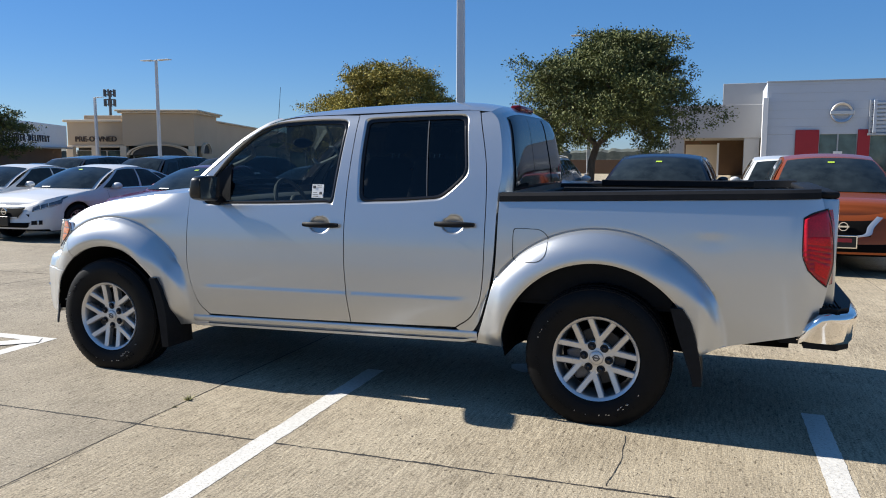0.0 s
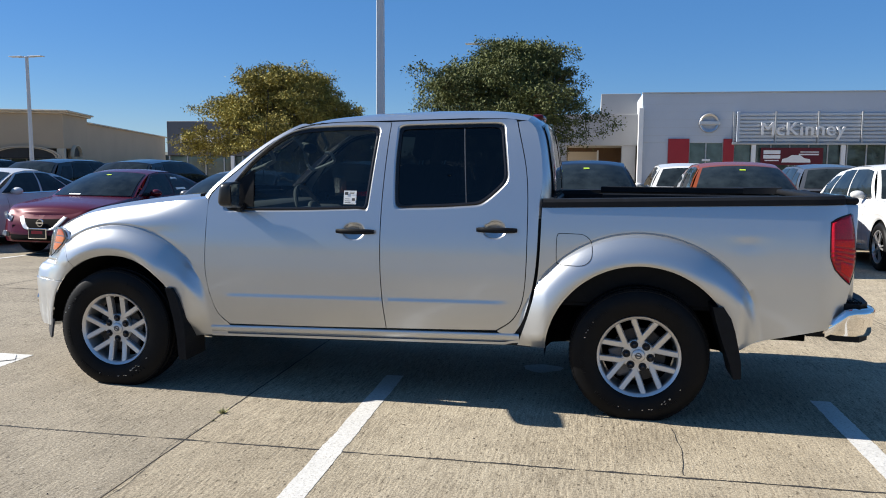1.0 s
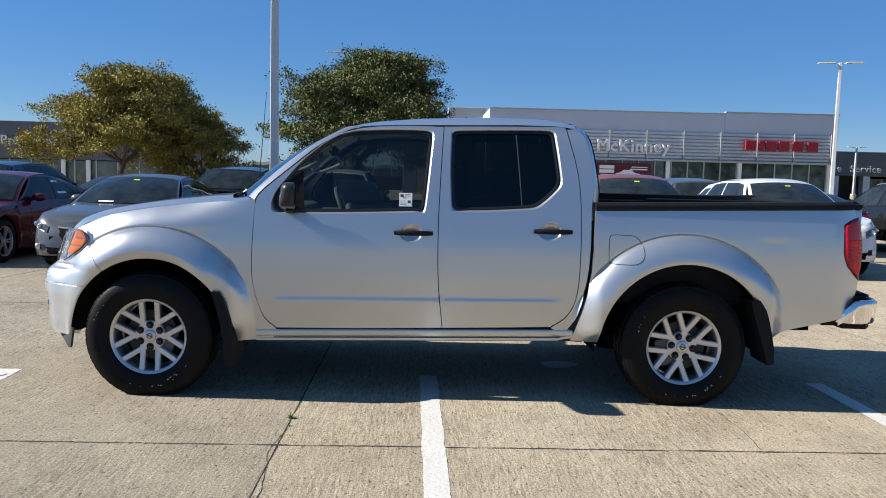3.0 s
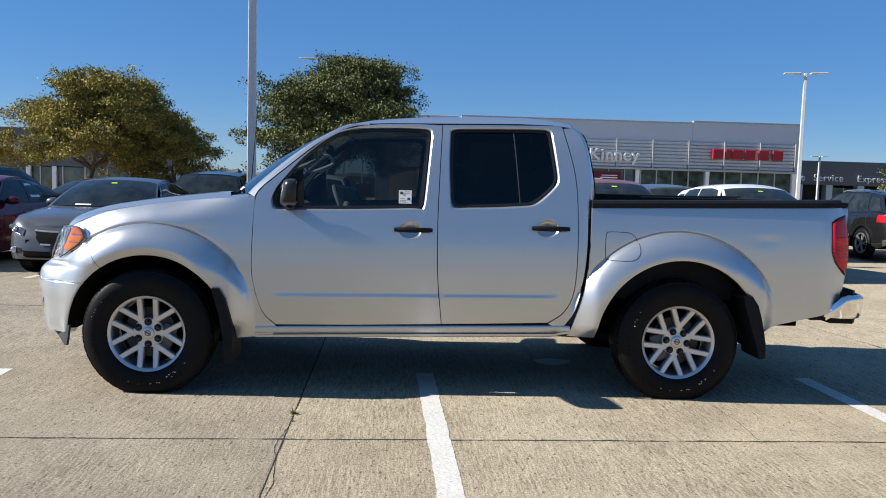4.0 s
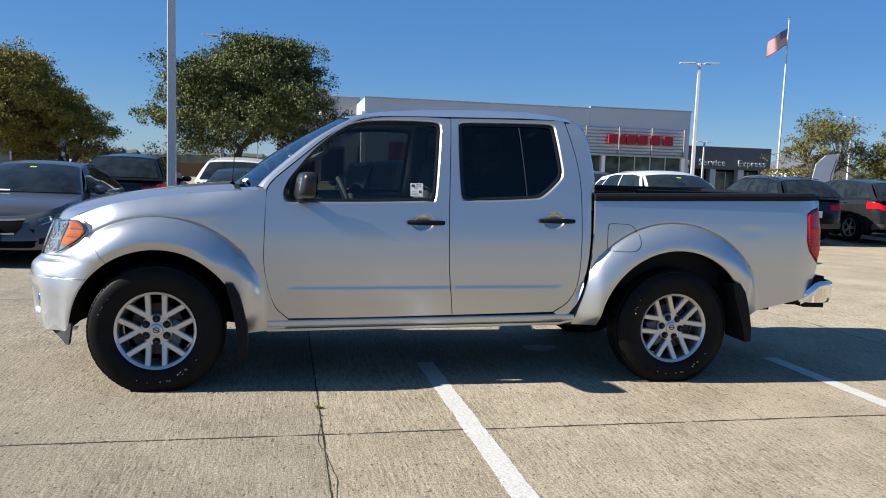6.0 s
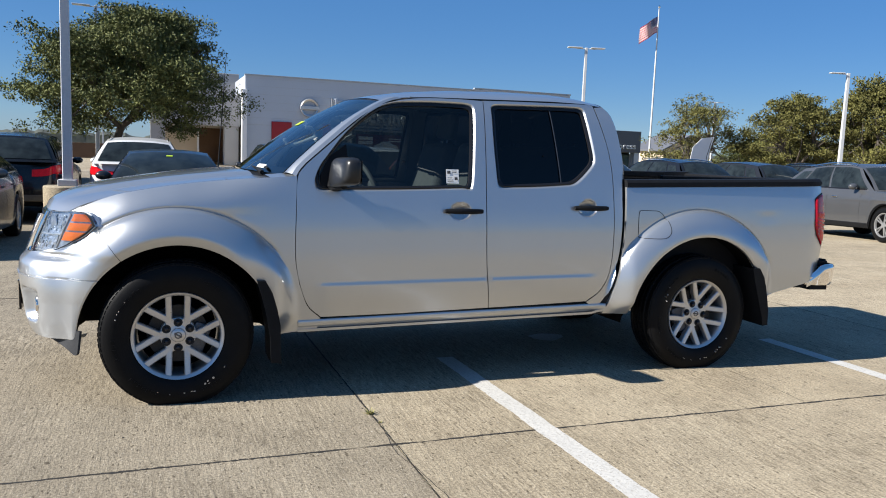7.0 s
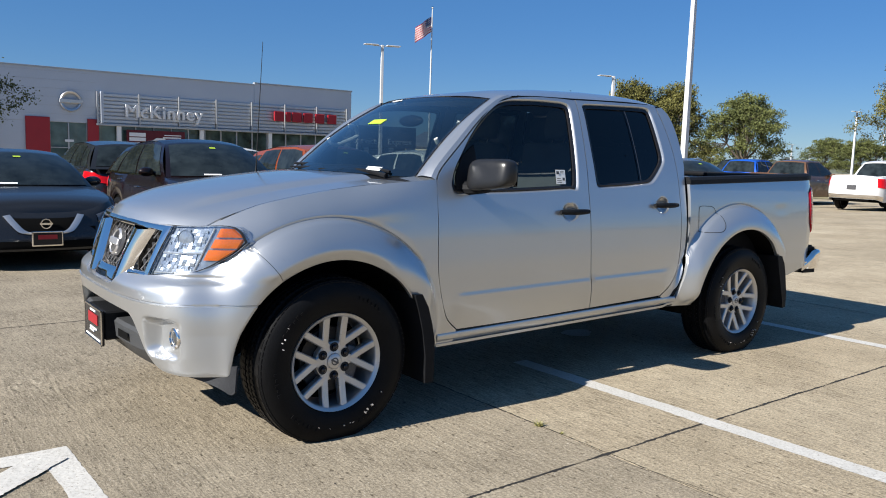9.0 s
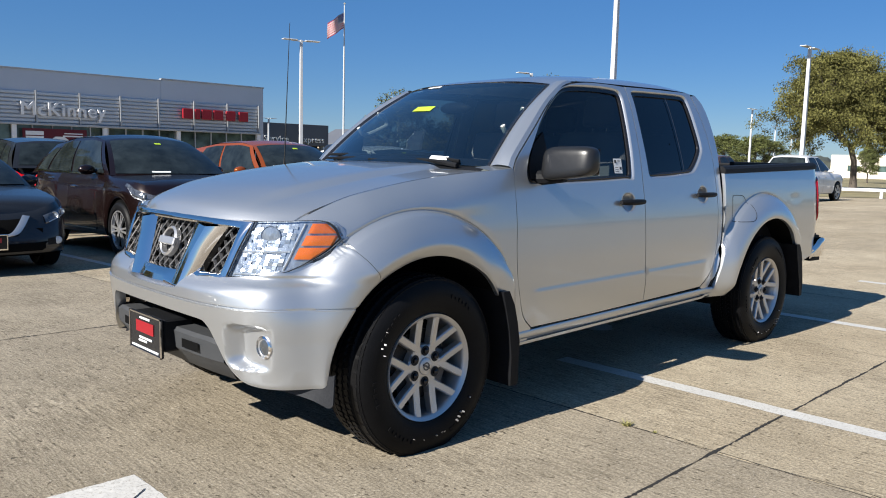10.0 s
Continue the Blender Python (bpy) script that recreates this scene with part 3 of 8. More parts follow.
# slate pre-owned building
pre = thing("sales_office", "slate-grey sales office with glazed front behind the trees", "building")
PY = 52.0
bm = bmesh.new()
box(bm, -30.6, -17.9, PY, PY + 14, 1.72, 4.42, 0.03)
part("upper_wall", bm, M_SLATE, pre, smooth=0)
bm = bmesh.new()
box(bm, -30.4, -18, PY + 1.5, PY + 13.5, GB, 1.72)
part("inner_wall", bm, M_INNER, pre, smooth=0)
storefront(pre, -30.5, -18.0, PY + 0.15, GB, 1.72, 1.55)
for x in (-23.2, -25.0):
    bm = bmesh.new()
    box(bm, x - 0.14, x + 0.14, PY - 0.1, PY + 0.1, GB, 1.72)
    part("column", bm, M_WHITE, pre, smooth=0)
lettering("sign_letters", "Pre-Owned", 0.94, 0.05, M_WHITE, pre, pose(-29.45, PY - 0.07, 2.72, 90), offset=0.006, spacing=1.06, label="white raised letters")
for k in range(10):
    bm = bmesh.new()
    box(bm, -17.7 + k * 0.55, -17.35 + k * 0.55, PY + 3 + k * 0.6, PY + 3.3 + k * 0.6, GB, 1.5)
    part("baffle", bm, M_WHITE if k % 2 else M_SLATE, pre, smooth=0)

# tan strip building with arched entrance
tan = thing("tan_store", "tan stucco store with stepped parapet and arched entrance", "building")


def tan_box(nm, m_, *a):
    bm = bmesh.new()
    box(bm, *a)
    part(nm, bm, m_, tan, smooth=0)


tan_box("wall", M_TAN, -11.8, -6.6, 0.4, 14, 2.3, 4.6, 0.03)
tan_box("parapet", M_TAN, -6.6, 0.0, 0.0, 8.4, 2.3, 5.3, 0.03)
tan_box("wall", M_TAN, -11.8, -0.8, 8.4, 62, GB, 4.95, 0.03)
tan_box("cornice", M_TAN2, -6.9, 0.35, -0.35, 8.6, 5.3, 5.46, 0.05)
tan_box("cornice", M_TAN2, -7.1, 0.55, -0.55, 8.8, 5.46, 5.62, 0.05)
tan_box("cornice", M_TAN2, -12.1, -6.7, 0.1, 0.9, 4.5, 4.72, 0.05)
tan_box("coping", M_TAN2, -1.0, -0.55, 8.6, 62, 4.95, 5.1, 0.03)
tan_box("frieze", M_TAN2, -11.8, -6.6, 0.2, 0.6, 2.15, 2.35, 0.05)
tan_box("roof_unit", M_TAN, -15.0, -10.2, 12, 20, 4.6, 5.7, 0.03)
tan_box("roof_unit", M_TAN2, -9.6, -8.6, 9, 11, 4.6, 5.7, 0.03)
tan_box("inner_wall", M_INNER, -11.6, -0.4, 2.2, 8.3, GB, 2.4)
tan_box("side_wall", M_TAN, -0.4, 0.0, 2.6, 8.4, GB, 2.35, 0.02)
for x in (-11.5, -9.2, -6.6, -0.3):
    tan_box("pier", M_TAN2, x - 0.3, x + 0.3, 0.0, 0.7, GB, 2.3, 0.03)


def arch_trim(cx, w, h, z0, place):
    """A raised moulding round an arched opening, with a near-black sheet painted as the shade behind it."""
    for r0, r1, d0, d1, m_, nm in ((1.0, 0.93, -0.30, 0.0, M_TAN2, "arch_trim"), (0.90, 0.84, -0.18, 0.0, M_TAN2, "arch_trim"), (0.84, 0.02, -0.05, -0.04, M_INNER, "painted_arch_shade")):
        bm = bmesh.new()
        n = 22
        for i in range(n):
            q = []
            for a in (math.pi * i / n, math.pi * (i + 1) / n):
                q += [(cx + w * r0 * math.cos(a), z0 + h * r0 * math.sin(a)), (cx + w * r1 * math.cos(a), z0 + h * r1 * math.sin(a))]
            f = [bm.verts.new(place(*q[k], d0)) for k in (0, 1, 3, 2)]
            g = [bm.verts.new(place(*q[k], d1)) for k in (0, 1, 3, 2)]
            bm.faces.new(f)
            bm.faces.new((f[0], g[0], g[3], f[3]))
            bm.faces.new((f[1], f[2], g[2], g[1]))
        bmesh.ops.remove_doubles(bm, verts=bm.verts, dist=0.001)
        bmesh.ops.recalc_face_normals(bm, faces=bm.faces)
        part(nm, bm, m_, tan, smooth=0)


arch_trim(-3.2, 3.0, 1.05, 1.45, lambda u, v, d: Vector((u, d, v)))
arch_trim(3.6, 1.6, 1.05, 1.6, lambda u, v, d: Vector((-d, u, v)))
storefront(tan, -11.1, -7.0, 0.7, GB, 1.9, 1.4)
storefront(tan, -6.0, -0.7, 1.0, GB, 1.4, 1.4)
M_SIGNBROWN = mat("sign_brown", (0.05, 0.03, 0.02), 0.6)
lettering("sign_letters", "PRE-OWNED", 0.66, 0.05, M_SIGNBROWN, tan, pose(-11.1, 0.33, 2.72, 90), offset=0.012, spacing=1.0, label="dark raised letters")
tan.matrix_basis = pose(-43.0, 56.2, 0, 0, 0, 22)

ware = thing("delivery_store", "white-fronted delivery store with brown base", "building")
# the brown base is darkened in colour for the shade on it
for args, m_, nm in (((-3, 14, 0.0, 12, 2.08, 3.98, 0.02), M_WHITE, "upper_wall"), ((-2.8, 14, 0.5, 11.8, GB, 2.08, 0.0), M_BROWN, "lower_wall"), ((-3.2, 14, -0.5, -0.01, 1.98, 2.12, 0.02), M_MULL, "canopy")):
    bm = bmesh.new()
    box(bm, *args)
    part(nm, bm, m_, ware, smooth=0)
lettering("sign_letters", "CUSTOMER DELIVERY", 0.70, 0.04, M_DARKGREY, ware, pose(-2.0, -0.05, 2.52, 90), offset=0.012, spacing=1.75, label="dark raised letters")
ware.matrix_basis = pose(-43.80, 36.65, 0, 0, 0, 119.85)
# mast with aerials behind the tan store
mast = thing("antenna_mast", "steel antenna mast with a rack of panel aerials", "mast")
mx, my = -69.5, 74.4
bm = bmesh.new()
tube(bm, [(mx, my, GB), (mx, my, 9.4)], [0.26, 0.14], 8)
part("pole", bm, M_STEEL, mast)
for k in range(6):
    a = k * math.pi / 3
    for z in (8.0, 9.2):
        bm = bmesh.new()
        box(bm, mx + 0.65 * math.cos(a) - 0.10, mx + 0.65 * math.cos(a) + 0.10, my + 0.65 * math.sin(a) - 0.08, my + 0.65 * math.sin(a) + 0.08, z - 0.45, z + 0.45, 0.02)
        part("aerial", bm, M_STEEL, mast, smooth=0)
for z in (7.8, 8.4, 9.0, 9.4):
    bm = bmesh.new()
    lathe(bm, [(0.55, -0.03), (0.62, -0.03), (0.62, 0.03), (0.55, 0.03)], 12, True, Matrix.Translation((mx, my, z)) @ pose(0, 0, 0, 90))
    part("ring", bm, M_STEEL, mast)
# low pale building and far houses beyond the lot
far = thing("pale_warehouse", "low cream warehouse far beyond the lot", "building")
bm = bmesh.new()
box(bm, 118, 160, 18, 40, -0.5, 3.0, 0.05)
part("wall", bm, mat("cream_wall", (0.62, 0.56, 0.46), 0.9, var=0.04, scale=0.2), far, smooth=0)
for y in (20, 24, 28, 32, 36):
    bm = bmesh.new()
    box(bm, 117.95, 118.3, y, y + 1.6, 0.7, 1.5)
    part("window", bm, M_SHOPGLASS, far, smooth=0)
house = thing("far_house", "far house with a pale gabled roof", "house")
bm = bmesh.new()
prism(bm, [(-5, -0.4), (5, -0.4), (5, 3.2), (0, 5.6), (-5, 3.2)], lambda u, v, w: Vector((86 + u, 108 + w, v)), 9)
part("wall", bm, M_TAN2, house, smooth=0)
bm = bmesh.new()
for s in (-1, 1):
    prism(bm, [(0, 5.7), (s * 5.6, 3.0), (s * 5.6, 3.3), (0, 6.0)], lambda u, v, w: Vector((86 + u, 107.6 + w, v)), 10)
part("roof", bm, M_SLATE, house, smooth=0)


# ---- light poles ----
def light_pole(x, y, h, heads=2, r=0.075, base=(0.30, 0.55), turn=0.0, label="white steel light pole with flat lamp heads on a footing"):
    z0 = ground_z(y)
    p = thing("light_pole", label, "light pole", "light poles")
    p.matrix_basis = pose(x, y, z0, 0, 0, turn)
    if base[1]:
        bm = bmesh.new()
        tube(bm, [(0, 0, -0.05), (0, 0, base[1] - 0.02), (0, 0, base[1])], [base[0], base[0], base[0] - 0.02], 28)
        part("footing", bm, M_CONC, p, "round concrete footing")
    b = base[1]
    bm = bmesh.new()
    box(bm, -r * 1.9, r * 1.9, -r * 1.9, r * 1.9, b, b + 0.12, 0.01)
    part("base_cover", bm, M_POLE, p, smooth=0)
    bm = bmesh.new()
    for k in range(1):
        vs = box(bm, -r, r, -r, r, b, h, 0.012)
        for v in bm.verts:
            if v.co.z > h - 0.1:
                v.co.x *= 0.7
                v.co.y *= 0.7
    part("shaft", bm, M_POLE, p, smooth=0)
    bm = bmesh.new()
    box(bm, -0.5 * (heads > 1), 0.5, -0.03, 0.03, h - 0.07, h - 0.03, 0.01)
    part("arm", bm, M_POLE, p, smooth=0)
    for s in ((1, -1) if heads > 1 else (1,)):
        bm = bmesh.new()
        box(bm, min(s * 0.22, s * 0.95), max(s * 0.22, s * 0.95), -0.17, 0.17, h - 0.035, h + 0.012, 0.018, 2)
        part("lamp_head", bm, M_POLE, p, "pale flat lamp head", smooth=0)
    return p


light_pole(-1.69, 11.42, 9.3, 2, 0.085, (0.43, 0.76))
light_pole(-2.6, 33.6, 7.5, 2, 0.085, (0.3, 0.75))
light_pole(20.2, 30.4, 7.17, 2, 0.088, turn=-15)
light_pole(-26.2, 31.2, 7.0, 2, 0.085)
light_pole(21.55, 12.91, 8.9, 2, 0.10)
light_pole(33.6, 26.7, 6.55, 1, 0.10, turn=160)
light_pole(-50.5, 52, 7.0, 1, 0.13)
for x, y, h in ((45.5, 74.8, 5.5), (84.1, 36.6, 7.8), (117.3, 48.1, 7.5), (146.0, 57.3, 7.1), (129.7, 68.7, 5.7), (131.1, 66.1, 5.3), (-7.5, 120, 9), (-6, 150, 9), (41.6, 14.1, 7.9), (53.2, 61.3, 7.8), (66.2, 38.6, 7.9)):
    light_pole(x, y, h, 2, 0.11)

flag = thing("flagpole", "tall white flagpole with a striped flag hanging in the breeze", "flagpole")
bm = bmesh.new()
tube(bm, [(43.5, 58.1, GB), (43.5, 58.1, 8), (43.5, 58.1, 15.3)], [0.10, 0.085, 0.05], 10)
part("pole", bm, M_POLE, flag)
bm = bmesh.new()
bmesh.ops.create_icosphere(bm, subdivisions=2, radius=0.12, matrix=Matrix.Translation((43.5, 58.1, 15.45)))
part("finial", bm, M_CHROME, flag)
M_FRED = mat("flag_red", (0.45, 0.02, 0.03), 0.8, var=0.05)
M_FBLUE = mat("flag_blue", (0.015, 0.025, 0.12), 0.8, var=0.05)


def flag_at(u, v):
    """The hanging cloth: u along it, v down it."""
    x = 43.45 - 1.75 * u
    z = 14.6 - 1.45 * v - 1.15 * u * (0.8 + 0.25 * u)
    y = 58.1 + 0.22 * math.sin(u * 7 + v * 1.2) * (0.2 + u)
    return Vector((x, y, z))


for k in range(13):
    bm = bmesh.new()
    u0 = 0.42 if k < 7 else 0.0
    sheet(bm, [[flag_at(u0 + (1 - u0) * i / 14, (k + d) / 13) for i in range(15)] for d in (0, 0.5, 1)])
    part("stripe", bm, M_FRED if k % 2 == 0 else M_WHITE, flag)
bm = bmesh.new()
sheet(bm, [[flag_at(0.42 * i / 8, 7 / 13 * j / 6) for i in range(9)] for j in range(7)])
part("canton", bm, M_FBLUE, flag, "dark blue canton")
for i in range(5):
    for j in range(4):
        bm = bmesh.new()
        c = flag_at(0.05 + 0.08 * i, (0.6 + 1.8 * j) / 13) + Vector((0, -0.02, 0))
        bm.faces.new([bm.verts.new(c + Vector((0.045 * math.cos(a), 0, 0.045 * math.sin(a)))) for a in (0.3, 1.6, 2.8, 4.1, 5.3)])
        part("star", bm, M_WHITE, flag, smooth=0)
feather = thing("feather_banner", "white feather banner on a thin pole", "banner")
bm = bmesh.new()
prism(bm, [(0, 0.6), (0.75, 0.3), (0.9, 1.6), (0.75, 2.6), (0.3, 3.1), (-0.35, 3.2), (-0.15, 2.4)], lambda u, v, w: Vector((26.2 - u * 1.15, 28.1 + w, v * 0.90 + ground_z(28) + 0.1)), 0.02)
part("cloth", bm, M_WHITE, feather, smooth=0)
bm = bmesh.new()
tube(bm, [(26.2, 28.11, ground_z(28)), (26.2, 28.11, 1.6), (26.5, 28.11, 2.65)], 0.025, 6)
part("pole", bm, M_STEEL, feather)
# white pipe rail and verge at the far edge of the lot
rail = thing("pipe_rail", "low white pipe rail along the edge of the lot", "rail")
for k in range(12):
    bm = bmesh.new()
    tube(bm, [(39.5, 11.4 - k * 2.05, ground_z(11.4 - k * 2.05) - 0.02), (39.5, 11.4 - k * 2.05, 0.30 - 0.02 * (11 - k))], 0.075, 8)
    part("post", bm, M_WHITE, rail)
bm = bmesh.new()
tube(bm, [(39.5, 11.7, 0.12), (39.5, -11.5, 0.34)], 0.085, 8)
part("top_pipe", bm, M_WHITE, rail)
M_VERGE = mat("dry_verge_grass", (0.16, 0.14, 0.07), 0.95, var=0.2, scale=0.6, fine=8, tint=(0.24, 0.20, 0.1))
bm = bmesh.new()
sheet(bm, [[(x, y, ground_z(y) + 0.02) for x in (40.3, 60, 90, 260)] for y in (-60, 0.8, 12, 18, 40, 110)])
solid("verge", bm, M_VERGE, "dry grass verge beyond the lot", "verge", kind="structure")
# hills and woods on the horizon
M_FAR = mat("far_woods", (0.055, 0.062, 0.048), 0.95, var=0.25, scale=0.05, fine=0.6)
bm = bmesh.new()
rows = [[], [], []]
for k in range(900):
    a = -0.9 + 3.6 * k / 899
    d = 330
    h = 4.2 + 2.2 * noise.noise((k * 0.11, 0, 0)) + 1.6 * noise.noise((k * 0.45, 4, 0)) + 1.3 * noise.noise((k * 1.7, 8, 0))
    for r, (dd, z) in zip(rows, ((0, -1), (2, h * 0.7), (14, h))):
        r.append(((d + dd) * math.cos(a) + 0, (d + dd) * math.sin(a), z))
sheet(bm, rows)
solid("woods", bm, M_FAR, "low dark line of woods on the horizon", "woods", kind="stuff")


# ---- trees ----
M_BARK = mat("grey_bark", (0.085, 0.07, 0.055), 0.95, var=0.25, scale=6, fine=40, bump=0.6, stretch=(1, 1, 0.3))
M_LEAF_G = mat("live_oak_leaves", (0.050, 0.070, 0.026), 0.7, spec=0.2, var=0.25, scale=0.6, fine=6, tint=(0.118, 0.128, 0.042), island=0.45)
M_LEAF_Y = mat("yellowing_leaves", (0.135, 0.124, 0.032), 0.75, spec=0.15, var=0.25, scale=0.5, fine=6, tint=(0.28, 0.235, 0.058), island=0.45)


def tree_meshes(seed, h, spread, trunk_h, leaves, leaf, clumps, squash=0.42, lean=0.0):
    """A forked trunk with limbs to each clump, and leaves gathered round the clumps' twigs under a broad dome."""
    rnd, rng = random.Random(seed), np.random.default_rng(seed)
    wood = bmesh.new()
    r0 = 0.024 * h
    fork = Vector((lean * 0.3, 0.1, trunk_h))
    tube(wood, [(0, 0, -0.1), (0.03, 0, trunk_h * 0.3), (lean * 0.12 - 0.04, 0.03, trunk_h * 0.7), fork], [r0 * 1.5, r0, r0 * 0.9, r0 * 0.85], 9)
    heads = []
    for k in range(6):
        a = 2 * math.pi * (k + rnd.uniform(-0.3, 0.3)) / 6
        e = fork + Vector((math.cos(a) * spread * 0.36, math.sin(a) * spread * 0.34, 0.17 * h + rnd.uniform(-0.03, 0.08) * h))
        tube(wood, [fork, fork.lerp(e, 0.5) + Vector((0, 0, -0.02 * h)), e], [r0 * 0.62, r0 * 0.46, r0 * 0.32], 7)
        heads.append(e)
    p2, p3 = rnd.uniform(0, 6), rnd.uniform(0, 6)
    base = trunk_h + 0.05 * h
    P, per = [], leaves // clumps
    for k in range(clumps):
        a = rnd.uniform(0, 2 * math.pi)
        q = math.sqrt(rnd.uniform(0.03, 1.0))
        zz = rnd.uniform(0.0, 1.0) ** 0.9
        env = math.sqrt(max(0.0, 1 - zz ** 1.9)) * (0.86 + 0.14 * min(1, zz * 4)) * (1 + 0.13 * math.sin(2 * a + p2) + 0.10 * math.sin(3 * a + p3))
        c = Vector((spread * q * env * math.cos(a) + lean * (0.4 + zz), spread * 0.92 * q * env * math.sin(a), base + (h * 0.95 - base) * zz + (rnd.uniform(-0.05, 0.05) - 0.05 * q * q) * h))
        head = min(heads, key=lambda e: (e - c).length)
        mid = head.lerp(c, 0.5) + Vector((rnd.uniform(-0.2, 0.2), rnd.uniform(-0.2, 0.2), rnd.uniform(-0.1, 0.25)))
        tube(wood, [head, mid, c], [r0 * 0.24, r0 * 0.15, 0.012], 5)
        for j in range(3):
            e = c + Vector((rnd.uniform(-1, 1), rnd.uniform(-1, 1), rnd.uniform(-0.3, 0.6))) * (0.11 * h)
            tube(wood, [mid.lerp(c, 0.6), e], [0.016, 0.005], 4)
        rad = 0.085 * h * rnd.uniform(0.6, 1.35)
        twigs = np.array(c) + rng.normal(size=(12, 3)) * (1, 1, squash) * rad * 0.8
        n = int(per * (rad / (0.085 * h)) ** 1.5)
        P.append(twigs[rng.integers(0, 12, n)] + rng.normal(size=(n, 3)) * (1, 1, 0.7) * rad * 0.27)
    P = np.vstack(P)
    n = len(P)
    nrm = rng.normal(size=(n, 3)) + (0, 0, 0.35)
    nrm /= np.linalg.norm(nrm, axis=1)[:, None]
    u = np.cross(nrm, rng.normal(size=(n, 3)))
    u /= np.linalg.norm(u, axis=1)[:, None]
    v = np.cross(nrm, u) * 0.45
    sz = (leaf * rng.uniform(0.6, 1.35, n))[:, None]
    V = np.stack([P - sz * u, P + sz * v, P + sz * u, P - sz * v], 1).reshape(-1, 3)
    crown = bpy.data.meshes.new("crown")
    crown.from_pydata(V.tolist(), [], np.arange(4 * n).reshape(-1, 4).tolist())
    crown.materials.append(M_LEAF_G)
    return mesh_of("trunk", wood, M_BARK), crown


def plant_tree(meshes, x, y, label, leafmat, width, height, turn=0.0, group="lot trees"):
    """Stands a tree on the ground at the given crown width and height."""
    t = thing("tree", label, "tree", group)
    co = np.empty(len(meshes[1].vertices) * 3)
    meshes[1].vertices.foreach_get("co", co)
    co = co.reshape(-1, 3)
    w = np.percentile(co[:, 0], 98) - np.percentile(co[:, 0], 2)
    h = np.percentile(co[:, 2], 99.5)
    t.matrix_basis = pose(x, y, ground_z(y), 0, 0, turn) @ Matrix.Diagonal((0.84 * width / w, 0.84 * width / w, 0.91 * height / h, 1))
    for nm, me in zip(("trunk", "crown"), meshes):
        o = new(nm, me)
        o.parent = t
        if nm == "crown":
            o.material_slots[0].link = "OBJECT"
            o.material_slots[0].material = leafmat
    return t


M_LEAF_O = mat("olive_leaves", (0.062, 0.062, 0.021), 0.75, spec=0.15, var=0.25, scale=0.5, fine=6, tint=(0.130, 0.124, 0.038), island=0.45)
T_GREEN = tree_meshes(3, 7.2, 4.2, 2.2, 150000, 0.058, 170, lean=0.9)
T_YELLOW = tree_meshes(8, 6.3, 3.7, 1.9, 120000, 0.055, 140, lean=0.6)
T_WIDE = tree_meshes(21, 6.4, 3.2, 1.7, 36000, 0.075, 80)
T_THIN = tree_meshes(33, 5.9, 2.6, 1.3, 14000, 0.07, 60)
plant_tree(T_GREEN, -1.7, 28.6, "dense green live oak in a lot island", M_LEAF_G, 7.2, 7.35)
plant_tree(T_YELLOW, -11.8, 28.6, "spreading tree with yellow-green autumn leaves", M_LEAF_Y, 8.1, 6.4)
plant_tree(T_WIDE, -8.8, 31.0, "small tree with yellow-green leaves", M_LEAF_Y, 4.3, 4.7, 40)
plant_tree(T_WIDE, -42.5, 33.0, "dark green lot tree beside the tan store", M_LEAF_G, 7.0, 6.2, 80)
plant_tree(T_THIN, 30.6, 34.5, "thin olive tree with bare twigs behind the parked cars", M_LEAF_O, 5.6, 6.1, 10)
for x, y, w, h, r, lf in ((36.0, 32.2, 6.2, 6.4, 0, M_LEAF_O), (38.8, 29.5, 5.6, 7.4, 130, M_LEAF_O), (40.4, 27.5, 5.2, 7.2, 220, M_LEAF_O), (52, 41, 6.0, 5.0, 20, M_LEAF_O), (44, 40, 6.0, 4.4, 20, M_LEAF_O)):
    plant_tree(T_WIDE, x, y, "olive-green tree in the row beyond the lot", lf, w, h, r)
plant_tree(T_WIDE, 57.8, 33.2, "round dark green tree beyond the parked pickups", M_LEAF_G, 7.4, 8.2, 300)
plant_tree(T_GREEN, 52.0, 14.8, "large olive-green tree on the grass verge", M_LEAF_O, 8.6, 9.6, 100)
for x, y, w, h, r in ((98.2, 41.8, 7.4, 5.9, 0), (83.6, 24, 2.8, 4.1, 50), (110, 52, 8, 6.5, 0), (104, 15, 5, 4.5, 200), (60, 64, 6, 4.5, 10), (66, 68, 7, 5.2, 90), (74, 76, 7, 6, 150)):
    plant_tree(T_WIDE, x, y, "distant tree beyond the lot", M_LEAF_G, w, h, r, "far trees")

# ---- the silver pickup ----
CY = 0.035
AX = (0.0, 3.20)
WZ = 0.355
ARCH_R = (0.478, 0.511)
ARCH_Z = (0.345, 0.352)
ARCH_X = (0.0, 3.195)
FLARE_R = (0.655, 0.675)


